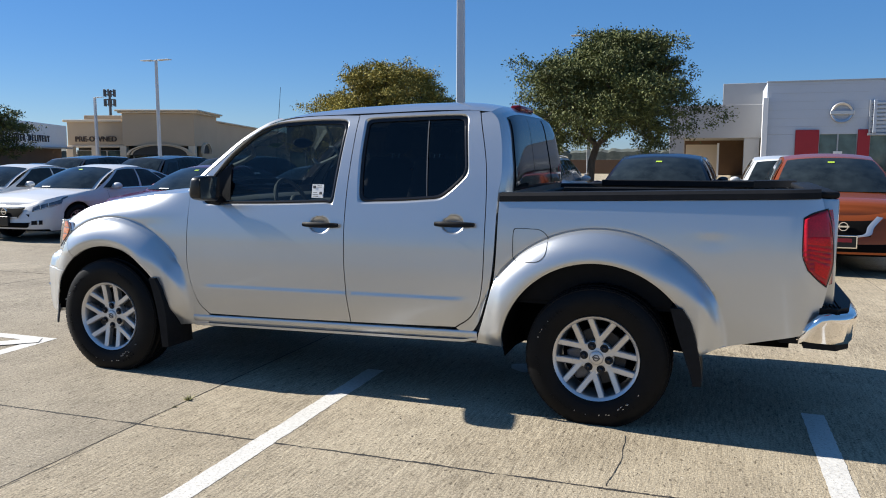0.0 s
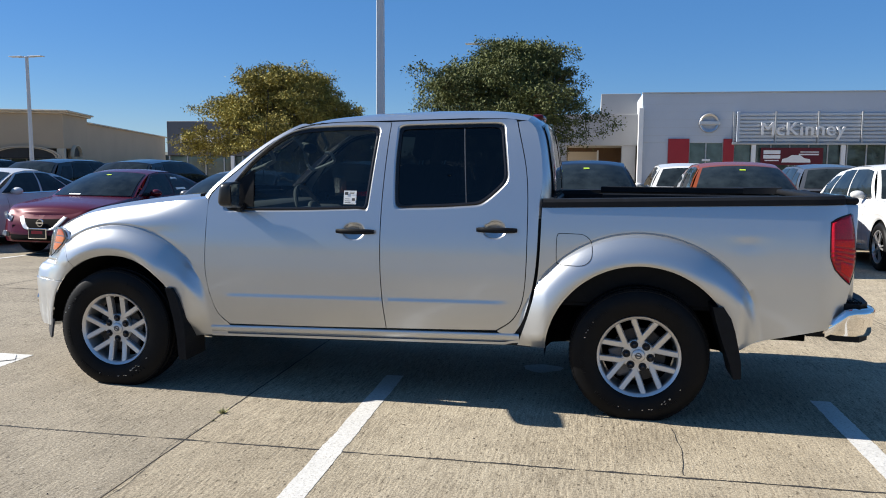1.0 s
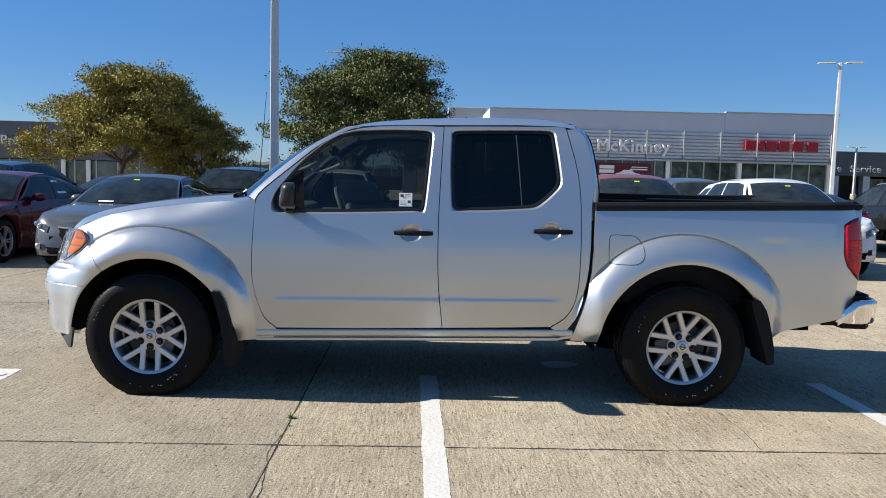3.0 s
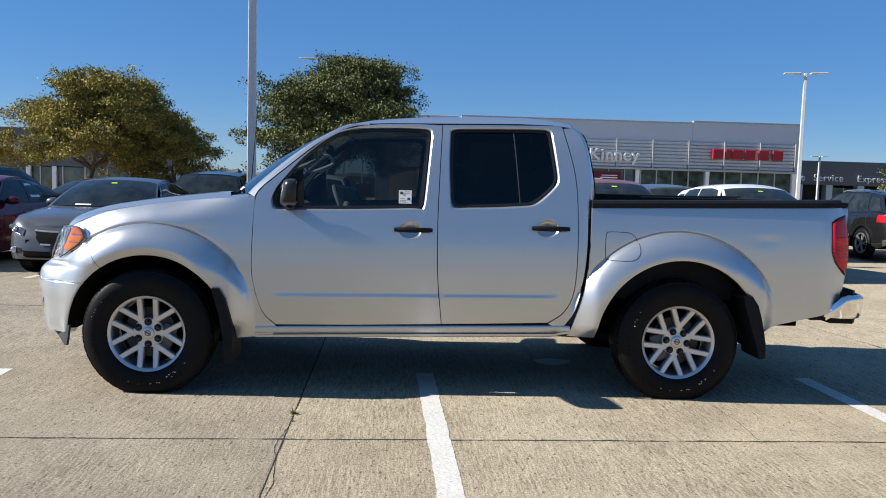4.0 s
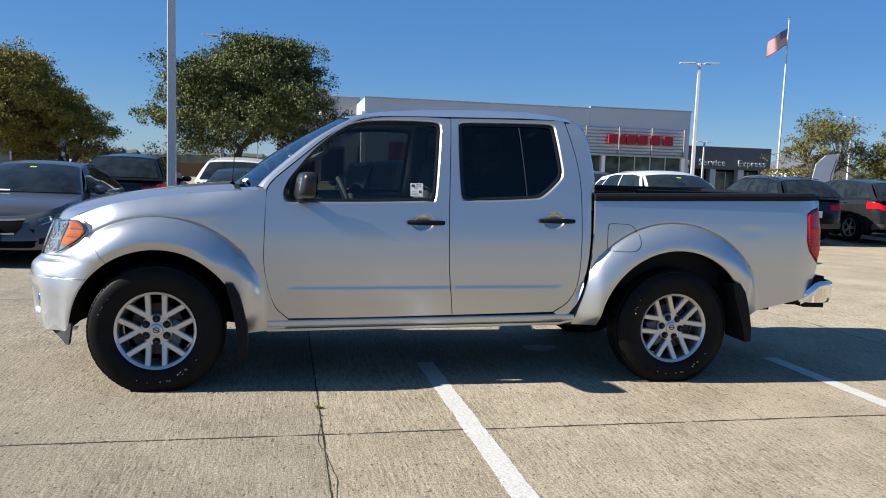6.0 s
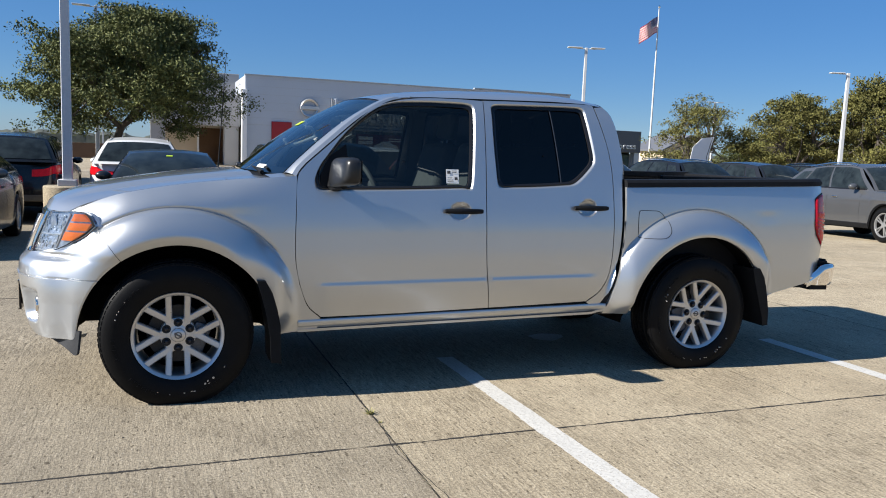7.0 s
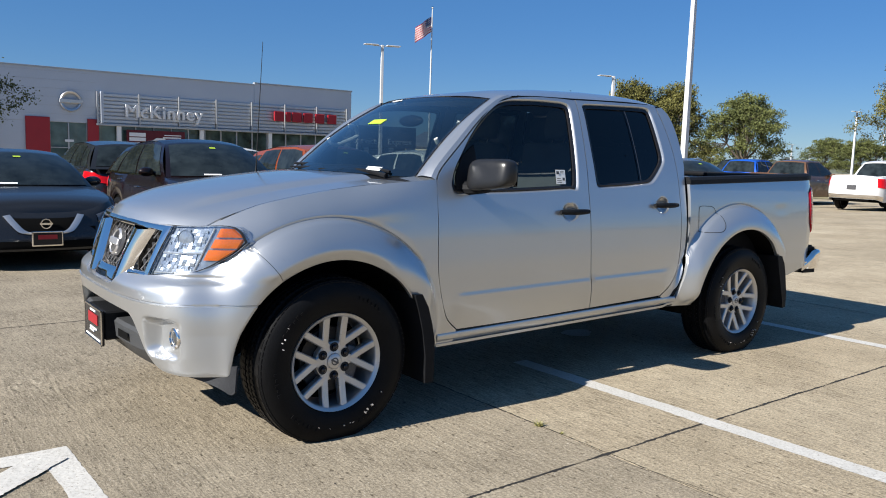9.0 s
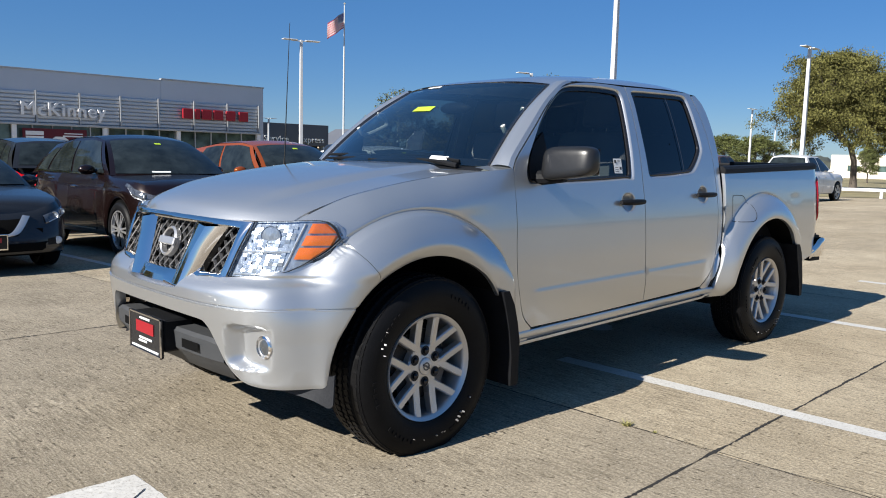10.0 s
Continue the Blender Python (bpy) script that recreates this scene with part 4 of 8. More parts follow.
HANDLES = ((1.547, 1.003), (2.384, 1.030))
HOODLINE = [(-0.52, 0.985), (-0.44, 1.015), (-0.36, 1.04), (-0.25, 1.075), (0.0, 1.122), (0.3, 1.158), (0.62, 1.185)]
CABP = [(0.28, 0.780), (0.36, 0.792), (0.45, 0.806), (0.58, 0.820), (0.75, 0.822), (0.92, 0.814), (1.02, 0.801), (1.08, 0.789), (1.13, 0.780), (1.18, 0.771), (1.27, 0.751), (1.40, 0.714), (1.52, 0.674), (1.60, 0.642), (1.64, 0.620), (1.66, 0.606)]
BEDP = [(0.28, 0.790), (0.45, 0.812), (0.6, 0.826), (0.82, 0.831), (0.95, 0.827), (1.05, 0.819), (1.15, 0.803), (1.22, 0.785)]
_zs = np.linspace(0.28, 1.70, 143)


def _soft(p):
    v = np.interp(_zs, [a for a, b in p], [b for a, b in p])
    k = np.ones(9) / 9
    return np.convolve(np.pad(v, 4, mode="edge"), k, mode="valid")


_cab, _bed = _soft(CABP), _soft(BEDP)


BEDSTART = [(0.40, 2.492), (0.52, 2.559), (0.72, 2.609), (0.90, 2.629), (1.20, 2.637), (1.24, 2.80)]


def HW(x, z):
    """Half the body's width at a place on its side."""
    t = smooth01((x - lerp_at(z, BEDSTART)) / 0.009)
    w = (1 - t) * float(np.interp(z, _zs, _cab)) + t * float(np.interp(z, _zs, _bed))
    if x < -0.1:
        w += (float(np.interp(max(z, 0.52), _zs, _cab)) - w) * smooth01((-0.1 - x) / 0.2)
        w -= 0.55 * (-0.1 - x) ** 2
    if x < 0.62:
        d = lerp_at(x, HOODLINE) - z
        base = float(np.interp(min(max(z, 0.52 if x < -0.2 else 0.28), 0.97), _zs, _cab)) - (0.55 * (-0.1 - x) ** 2 if x < -0.1 else 0)
        f = smooth01((0.62 - x) / 0.50)
        w = w * (1 - f) + f * (base - (0.62 * (0.15 - d) ** 2 / 0.15 if d < 0.15 else 0))
    if x > 4.10:
        w -= 1.6 * (x - 4.10) ** 2
    for k in (0, 1):
        r = math.hypot(x - ARCH_X[k], z - ARCH_Z[k])
        s = (FLARE_R[k] - r) / (FLARE_R[k] - ARCH_R[k])
        back = smooth01((x - ARCH_X[k] - 0.25) / 0.15) * (1 - smooth01((z - 0.62) / 0.20))
        if -0.075 < s <= 0 and z > 0.5:
            near_door = 1 - smooth01((x - 0.46) / 0.08) if k == 0 else 1
            w -= 0.007 * math.sin(math.pi * -s / 0.075) * smooth01((z - 0.5) / 0.1) * (1 - back) * near_door
        if s > 0:
            s = min(s, 1.15)
            fade = smooth01((z - (0.20 if k == 0 and x < 0 else 0.30)) / 0.16) * (1 if abs(x - ARCH_X[k]) < 0.5 else 1 - 0.5 * smooth01((abs(x - ARCH_X[k]) - 0.5) / 0.15))
            bulge = 0.020 * smooth01(s / 0.07) + 0.076 * (1 - (1 - min(s, 1)) ** 2.4)
            level = min(max((FLARE_R[k] - (x - ARCH_X[k])) / (FLARE_R[k] - ARCH_R[k]), 0.0), 1.0)
            bulge = bulge * (1 - back) + back * 0.082 * smooth01(level * 0.95) * smooth01(s / 0.35)
            roll = 0.26 * (1 - smooth01((x - 0.1) / 0.25)) * smooth01((z - 0.56) / 0.2) if k == 0 else 0
            w += fade * bulge * (1 - 0.22 * smooth01((s - 0.93) / 0.2)) * (1 - roll * smooth01((s - 0.72) / 0.30))
    if 0.66 < x < 2.50:
        e = smooth01((x - 0.68) / 0.10) * smooth01((2.50 - x) / 0.10)
        w += 0.0046 * e * (1 - smooth01((z - (0.574 + 0.012 * x)) / 0.026)) * smooth01((z - 0.42) / 0.12)
    # shallow dent behind the rear wheel arch
    q = ((x - 3.755) / 0.10) ** 2 + ((z - 0.985) / 0.045) ** 2
    if q < 4:
        w -= 0.0021 * math.exp(-1.6 * q) - 0.0010 * math.exp(-1.6 * (((x - 3.74) / 0.12) ** 2 + ((z - 1.035) / 0.03) ** 2))
    for hx, hz in HANDLES:
        q = ((x - hx) / 0.064) ** 2 + ((z - hz) / 0.050) ** 2
        if q < 1:
            w -= 0.026 * (1 - q) ** 0.7
    return w


def onside(s, x, z, out=0.0):
    return Vector((x, CY - s * (HW(x, z) + out), z))


def arc(k, a0, a1, n=24, dr=0.0):
    """Part of a wheel arch's edge, by angle from the rear level over the top."""
    return [(ARCH_X[k] + (ARCH_R[k] + dr) * math.cos(math.radians(a)), ARCH_Z[k] + (ARCH_R[k] + dr) * math.sin(math.radians(a))) for a in np.linspace(a0, a1, n)]


def ruled(segs, nv):
    """Rows between an inner and an outer line, given as matching stretches (inner, outer, points)."""
    A, B = [], []
    for i, (a, b, n) in enumerate(segs):
        a, b = smoothline(a, n), smoothline(b, n)
        A += list(a if i == 0 else a[1:])
        B += list(b if i == 0 else b[1:])
    return [[a + (b - a) * j / (nv - 1) for a, b in zip(A, B)] for j in range(nv)]


def ruled_flare(segs, k, n1, n2):
    """As ruled, with a row that follows the flare's outer edge."""
    A, B = [], []
    for i, (a, b, n) in enumerate(segs):
        a, b = smoothline(a, n), smoothline(b, n)
        A += list(a if i == 0 else a[1:])
        B += list(b if i == 0 else b[1:])
    c = np.array((ARCH_X[k], ARCH_Z[k]))
    mids = []
    for a, b in zip(A, B):
        ts = np.linspace(0.02, 1, 99)
        r = [np.linalg.norm(a + (b - a) * t - c) for t in ts]
        hit = [t for t, q in zip(ts, r) if q >= FLARE_R[k]]
        if hit:
            lo, hi = hit[0] - (ts[1] - ts[0]), hit[0]
            for _ in range(12):
                mid = (lo + hi) / 2
                lo, hi = (lo, mid) if np.linalg.norm(a + (b - a) * mid - c) >= FLARE_R[k] else (mid, hi)
            hit[0] = hi
        mids.append(min(hit[0] if hit else 0.85, 0.85))
    rows = [[a + (b - a) * m * j / n1 for a, b, m in zip(A, B, mids)] for j in range(n1 + 1)]
    for d in (0.003, 0.007, 0.012):
        rows.append([a + (b - a) * min(m + d / max(np.linalg.norm(b - a), 0.05), m + 0.2 * (1 - m)) for a, b, m in zip(A, B, mids)])
    for j in range(1, n2):
        rows.append([a + (b - a) * (lambda q: q + (1 - q) * j / (n2 - 1))(min(m + 0.014 / max(np.linalg.norm(b - a), 0.05), m + 0.22 * (1 - m))) for a, b, m in zip(A, B, mids)])
    return rows


def skin(bm, rows, s, out=0.0, flange=0.022, closed=False):
    """Lays rows of (x, z) on the side, with edges turned in."""
    vs = [[bm.verts.new(onside(s, p[0], p[1], out)) for p in r] for r in rows]
    for a, b in zip(vs, vs[1:]):
        n = len(a)
        for i in range(n - 1):
            bm.faces.new((a[i], a[i + 1], b[i + 1], b[i]))
        if closed:
            bm.faces.new((a[-1], a[0], b[0], b[-1]))
    if flange:
        rims = [vs[0], vs[-1]] + ([] if closed else [[r[0] for r in vs], [r[-1] for r in vs]])
        for rim in rims:
            low = [bm.verts.new(v.co + Vector((0, s * flange, 0))) for v in rim]
            for i in range(len(rim) - 1):
                bm.faces.new((rim[i], rim[i + 1], low[i + 1], low[i]))
            if closed:
                bm.faces.new((rim[-1], rim[0], low[0], low[-1]))
    return vs


truck = thing("pickup_truck", "silver four-door pickup with black rails parked across the lines", "pickup truck")

WIN1 = ([(0.735, 1.125), (1.2, 1.135), (1.585, 1.150)], [(1.585, 1.150), (1.605, 1.165), (1.645, 1.58)], [(1.645, 1.58), (1.63, 1.60), (1.40, 1.602), (1.17, 1.585), (1.05, 1.54), (0.90, 1.42), (0.80, 1.305)], [(0.80, 1.305), (0.745, 1.235), (0.725, 1.18), (0.735, 1.125)])
DOOR1 = ([(0.745, 0.412), (1.2, 0.418), (1.742, 0.432)], [(1.742, 0.432), (1.712, 0.72), (1.705, 1.02), (1.712, 1.3), (1.728, 1.648)], [(1.728, 1.648), (1.55, 1.650), (1.32, 1.640), (1.13, 1.600), (0.97, 1.505), (0.80, 1.365), (0.66, 1.245)], [(0.66, 1.245), (0.612, 1.17), (0.603, 0.98), (0.600, 0.75), (0.625, 0.60), (0.672, 0.48), (0.745, 0.412)])
WIN2 = ([(1.815, 1.160), (2.05, 1.168), (2.285, 1.185)], [(2.285, 1.185), (2.35, 1.235), (2.42, 1.305), (2.428, 1.34), (2.395, 1.60)], [(2.395, 1.60), (2.375, 1.620), (2.1, 1.617), (1.81, 1.607), (1.800, 1.59)], [(1.800, 1.59), (1.795, 1.4), (1.805, 1.18), (1.815, 1.160)])
DOOR2 = ([(1.747, 0.432), (2.1, 0.442), (2.40, 0.452)], [(2.40, 0.452), (2.50, 0.53), (2.555, 0.68), (2.566, 1.03), (2.552, 1.35), (2.485, 1.645)], [(2.485, 1.645), (2.45, 1.665), (2.2, 1.662), (1.95, 1.657), (1.733, 1.650)], [(1.733, 1.650), (1.717, 1.3), (1.710, 1.02), (1.717, 0.72), (1.747, 0.432)])


def scaled(loop, k):
    """A window outline drawn in or out by k metres."""
    pts = [p for seg in loop for p in seg]
    cx, cz = sum(p[0] for p in pts) / len(pts), sum(p[1] for p in pts) / len(pts)
    w = max(p[0] for p in pts) - min(p[0] for p in pts)
    h = max(p[1] for p in pts) - min(p[1] for p in pts)
    return tuple([(cx + (x - cx) * (1 + 2 * k / w), cz + (z - cz) * (1 + 2 * k / h)) for x, z in seg] for seg in loop)


def handle_at(s, x0, z0, parent):
    """A pull handle over a dished cup."""
    cx = x0 + 0.115
    bm = bmesh.new()
    n = 15
    rings = []
    for i in range(n):
        t = i / (n - 1)
        x = x0 + 0.232 * t
        lift = 0.030 * math.sin(math.pi * min(max(t, 0.06), 0.94)) ** 0.4
        c = Vector((x, CY - s * (HW(x0 + 0.01, z0) + (HW(x0 + 0.222, z0) - HW(x0 + 0.01, z0)) * t + 0.004 + lift), z0))
        hz = 0.0165 * (0.72 + 0.28 * math.sin(math.pi * t) ** 0.5)
        rings.append([bm.verts.new(c + Vector((0, -s * 0.011 * math.cos(a), hz * math.sin(a)))) for a in np.linspace(0, 2 * math.pi, 11)[:-1]])
    for a, b in zip(rings, rings[1:]):
        for i in range(10):
            bm.faces.new((a[i], a[(i + 1) % 10], b[(i + 1) % 10], b[i]))
    bm.faces.new(rings[0])
    bm.faces.new(list(reversed(rings[-1])))
    part("door_handle", bm, M_BLACK, parent, "black plastic pull handle")


def rounded(loop, ns, r):
    """A window outline as one closed line, its corners rounded over a length r."""
    P = []
    for i, (seg, n) in enumerate(zip(loop, ns)):
        P += list(smoothline(seg, n) if i == 0 else smoothline(seg, n)[1:])
    P = np.array(P)
    q = np.concatenate([[0], np.cumsum(np.linalg.norm(np.diff(P, axis=0), axis=1))])
    n = 600
    u = np.linspace(0, q[-1], n, endpoint=False)
    F = np.stack([np.interp(u, q, P[:, k]) for k in (0, 1)], 1)
    h = max(1, int(r / q[-1] * n / 2))
    for _ in range(2):
        F = sum(np.roll(F, k, axis=0) for k in range(-h, h + 1)) / (2 * h + 1)
    F = np.vstack([F, F[:1]])
    u = np.append(u, q[-1])
    return np.stack([np.interp(q, u, F[:, k]) for k in (0, 1)], 1)


def door(s, outline, win, name, glassmat, bar):
    bm = bmesh.new()
    ns = (110, 70, 50, 46)
    R = lambda k: rounded(scaled(win, k), ns, 0.055)
    B = []
    for i, (seg, n) in enumerate(zip(outline, ns)):
        B += list(smoothline(seg, n) if i == 0 else smoothline(seg, n)[1:])
    B = np.array(B)
    rim = R(0.027)
    rows = [(R(0.013), -0.020), (R(0.017), -0.013), (R(0.023), -0.003)] + [(rim + (B - rim) * j / 100, 0.0) for j in range(101)]
    vs = [[bm.verts.new(onside(s, p[0], p[1], out)) for p in r] for r, out in rows]
    for a, b in zip(vs, vs[1:]):
        for i in range(len(a) - 1):
            bm.faces.new((a[i], a[i + 1], b[i + 1], b[i]))
    low = [bm.verts.new(v.co + Vector((0, s * 0.022, 0))) for v in vs[-1]]
    for i in range(len(low) - 1):
        bm.faces.new((vs[-1][i], vs[-1][i + 1], low[i + 1], low[i]))
    d = part(name, bm, M_SILVER, truck)
    bm = bmesh.new()
    sheet(bm, [[onside(s, p[0], p[1], o) for p in R(k)] for k, o in ((0.016, -0.024), (0.0145, -0.013), (0.008, -0.011), (-0.002, -0.015), (-0.004, -0.032))])
    part("window_seal", bm, M_TRIM, d, "black window seal")
    bm = bmesh.new()
    edge = R(0.0)
    c = edge.mean(axis=0)
    sheet(bm, [[onside(s, *(c + (p - c) * k), -0.024) for p in edge] for k in (1.0, 0.8, 0.6, 0.4, 0.2, 0.02)])
    part("window", outward(bm, (1.6, CY, 1.1)), glassmat, d)
    if bar:
        bm = bmesh.new()
        pts = [onside(s, 2.175 + 0.035 * q, 1.612 - 0.43 * q, -0.020) for q in np.linspace(0, 1, 10)]
        for i in range(9):
            a, c = pts[i], pts[i + 1]
            w = Vector((0.0032, 0, 0))
            o = Vector((0, -s * 0.004, 0))
            bm.faces.new([bm.verts.new(p) for p in (a - w + o, a + w + o, c + w + o, c - w + o)])
        part("window_bar", bm, M_STEEL, d, "grey divider bar")
    return d


for s in (1, -1):
    d1 = door(s, DOOR1, WIN1, "front_door", M_GLASS, False)
    d2 = door(s, DOOR2, WIN2, "rear_door", M_TINT, True)
    handle_at(s, 1.444, 1.005, d1)
    handle_at(s, 2.281, 1.032, d2)
    # front wing
    bm = bmesh.new()
    top = [(-0.515, 0.966), (-0.455, 1.000), (-0.36, 1.036), (-0.25, 1.071), (0.0, 1.118), (0.3, 1.154), (0.56, 1.176), (0.608, 1.180)]
    skin(bm, ruled_flare([(arc(0, 124, 112), [(-0.2665, 0.7425), (-0.3215, 0.8195), (-0.3905, 0.9065), (-0.418, 0.966), (-0.515, 0.971)], 22), (arc(0, 112, 52), top, 34),
                    (arc(0, 52, 14), [(0.608, 1.180), (0.599, 0.98), (0.596, 0.75), (0.621, 0.60)], 22),
                    (arc(0, 14, -1), [(0.621, 0.60), (0.668, 0.477), (0.741, 0.407)], 12), (arc(0, -1, -4, 4), [(0.741, 0.407), (0.72, 0.345), (0.55, 0.335)], 8)], 0, 18, 22), s)
    part("front_wing", bm, M_SILVER, truck)
    # cab corner behind the rear door
    bm = bmesh.new()
    skin(bm, ruled([([(2.405, 0.446), (2.505, 0.526), (2.560, 0.68), (2.571, 1.03), (2.557, 1.35), (2.490, 1.650)],
                     [(2.48, 0.40), (2.555, 0.52), (2.606, 0.72), (2.625, 0.90), (2.632, 1.18), (2.645, 1.30), (2.634, 1.45), (2.612, 1.56), (2.588, 1.62), (2.545, 1.657)], 44)], 10), s)
    part("cab_corner", bm, M_SILVER, truck)
    # sill
    bm = bmesh.new()
    xs = np.linspace(0.62, 2.535, 46)
    prof = ((0.400, -0.012), (0.397, 0.000), (0.391, 0.004), (0.372, 0.006), (0.352, -0.002), (0.342, -0.012), (0.345, 0.004), (0.330, 0.004), (0.322, -0.02))
    sheet(bm, [[onside(s, x, z + 0.038 * (x - 0.62) / 1.9 + 0.02 * smooth01((x - 2.44) / 0.10) * (z < 0.35), o) for x in xs] for z, o in prof])
    part("sill", bm, M_SILVER, truck)
    # bed side
    bm = bmesh.new()
    rows = ruled_flare([(arc(1, 178, 172, 6), [(2.525, 0.372), (2.545, 0.43)], 6), (arc(1, 172, 128), [(2.545, 0.43), (2.588, 0.56), (2.626, 0.72), (2.642, 0.88), (2.650, 1.164)], 26),
                  (arc(1, 128, 62), [(2.650, 1.164), (3.2, 1.178), (3.7, 1.190)], 34), (arc(1, 62, 34), [(3.7, 1.190), (4.0, 1.198), (4.222, 1.204)], 22),
                  (arc(1, 34, 18), [(4.222, 1.204), (4.248, 1.19), (4.275, 0.99), (4.288, 0.80)], 24), (arc(1, 18, 12), [(4.288, 0.80), (4.268, 0.70), (4.235, 0.60), (4.17, 0.540)], 14),
                  (arc(1, 12, 8), [(4.17, 0.540), (4.0, 0.500), (3.80, 0.452), (3.72, 0.415)], 14)], 1, 18, 24)
    skin(bm, rows, s)
    side = part("bed_side", bm, M_SILVER, truck)
    # fuel flap outline on the driver's side
    if s == 1:
        bm = bmesh.new()
        loop = smoothline([(2.735, 0.86), (2.733, 0.94), (2.737, 1.012), (2.76, 1.024), (2.83, 1.023), (2.885, 1.018), (2.925, 0.985), (2.935, 0.93), (2.925, 0.885), (2.885, 0.855), (2.80, 0.850), (2.745, 0.852), (2.735, 0.86)], 70)
        inner = [(2.834 + (x - 2.834) * 0.965, 0.937 + (z - 0.937) * 0.96) for x, z in loop]
        sheet(bm, [[onside(s, x, z, 0.0015) for x, z in loop], [onside(s, x, z, 0.0015) for x, z in inner]])
        part("fuel_flap", bm, M_GAP, side, "round-cornered fuel flap seam")
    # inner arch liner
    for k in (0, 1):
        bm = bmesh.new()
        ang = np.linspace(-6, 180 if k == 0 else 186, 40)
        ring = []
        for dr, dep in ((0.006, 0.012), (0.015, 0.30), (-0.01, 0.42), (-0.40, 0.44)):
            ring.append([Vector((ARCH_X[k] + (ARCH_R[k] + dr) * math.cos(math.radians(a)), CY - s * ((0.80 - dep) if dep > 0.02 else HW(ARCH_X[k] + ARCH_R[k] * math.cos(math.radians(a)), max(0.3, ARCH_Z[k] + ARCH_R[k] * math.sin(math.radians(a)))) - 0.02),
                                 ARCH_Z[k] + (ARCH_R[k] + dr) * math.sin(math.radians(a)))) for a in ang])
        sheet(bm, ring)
        part("arch_liner", bm, M_RECESS, truck, "black wheel-arch liner")
    # mud flaps
    for pts in ([(0.385, 0.64), (0.428, 0.64), (0.465, 0.575), (0.49, 0.49), (0.508, 0.40), (0.512, 0.20), (0.462, 0.198), (0.455, 0.34), (0.435, 0.46), (0.41, 0.56)], [(3.570, 0.658), (3.626, 0.658), (3.666, 0.60), (3.689, 0.53), (3.712, 0.43), (3.724, 0.37), (3.730, 0.275), (3.690, 0.270), (3.672, 0.34), (3.634, 0.45), (3.594, 0.57)]):
        bm = bmesh.new()
        prism(bm, pts, lambda u, v, w: Vector((u, CY - s * (0.930 - w - 0.25 * max(0, 0.35 - v) * 0.2), v)), 0.24)
        part("mud_flap", bm, M_BLACK, truck, "black mud flap", smooth=20)
    # rail cap along the bed
    bm = bmesh.new()
    xs = np.linspace(2.652, 4.235, 30)
    prof = ((0.0, 0.004), (0.004, 0.007), (0.030, 0.004), (0.046, -0.012), (0.050, -0.045), (0.044, -0.085), (0.0, -0.092))
    rows = [[Vector((x, CY - s * (HW(x, 1.17) + o), lerp_at(x, [(2.672, 1.163), (4.235, 1.205)]) + dz)) for x in xs] for dz, o in prof]
    vs = sheet(bm, rows)
    bm.faces.new([r[0] for r in vs])
    bm.faces.new([r[-1] for r in vs])
    part("rail_cap", bm, M_BLACK, truck, "black bed rail cap")
    bm = bmesh.new()
    y0, y1 = CY - s * 0.70, CY - s * 0.665
    box(bm, 2.98, 3.98, min(y0, y1), max(y0, y1), 1.20, 1.243, 0.005)
    part("cargo_channel", bm, M_BLACK, truck, "black cargo channel rail")
    # bed inner wall
    bm = bmesh.new()
    y0, y1 = CY - s * 0.735, CY - s * 0.70
    box(bm, 2.70, 4.20, min(y0, y1), max(y0, y1), 0.62, 1.19, 0.004)
    part("bed_wall", bm, M_BLACK, truck)
    # tail lamp
    bm = bmesh.new()
    tl = coons([(4.190, 0.868), (4.237, 0.82), (4.276, 0.788)], [(4.276, 0.788), (4.302, 0.90), (4.292, 1.05), (4.268, 1.152)], [(4.163, 1.108), (4.203, 1.132), (4.268, 1.152)], [(4.190, 0.868), (4.166, 0.93), (4.162, 1.0), (4.163, 1.108)], 14, 66)
    rows = []
    for j, r in enumerate(tl):
        row = []
        for i, p in enumerate(r):
            e = min(i, 13 - i, j, 65 - j)
            rib = 0.0013 * math.sin(p[1] * 270) * smooth01((p[1] - 0.84) / 0.03) * smooth01((0.985 - p[1]) / 0.03)
            row.append(onside(s, p[0], p[1], (0.0, 0.009, 0.013)[min(e, 2)] + rib))
        rows.append(row)
    vs = sheet(bm, rows)
    back = [bm.verts.new(Vector((4.316, CY - s * (HW(4.26, v.co.z) - 0.10), v.co.z))) for v in [r[-1] for r in vs]]
    edge = [r[-1] for r in vs]
    for i in range(len(edge) - 1):
        bm.faces.new((edge[i], edge[i + 1], back[i + 1], back[i]))
    lamp = part("tail_lamp", bm, M_REDDEEP, truck, "tall red tail lamp")
    for j0, j1, i0, i1 in ((5, 17, 5, 12), (19, 22, 3, 12), (24, 27, 3, 12), (29, 32, 2, 12), (34, 42, 2, 12)):
        bm = bmesh.new()
        sheet(bm, [[onside(s, tl[j][i][0], tl[j][i][1], 0.0155 if j0 < j < j1 and i0 < i < i1 else 0.0135) for i in range(i0, i1 + 1)] for j in range(j0, j1 + 1)])
        part("lens_band", bm, M_RED, lamp, "brighter ribbed band in the lens")
    bm = bmesh.new()
    border = [r[0] for r in tl] + list(tl[-1][1:]) + [r[-1] for r in tl[::-1]][1:] + list(tl[0][::-1])[1:]
    c = np.mean(border, axis=0)
    sheet(bm, [[onside(s, p[0], p[1], 0.002) for p in border], [onside(s, *(c + (p - c) * 1.05), 0.0015) for p in border]])
    part("lamp_seal", bm, M_GAP, lamp)

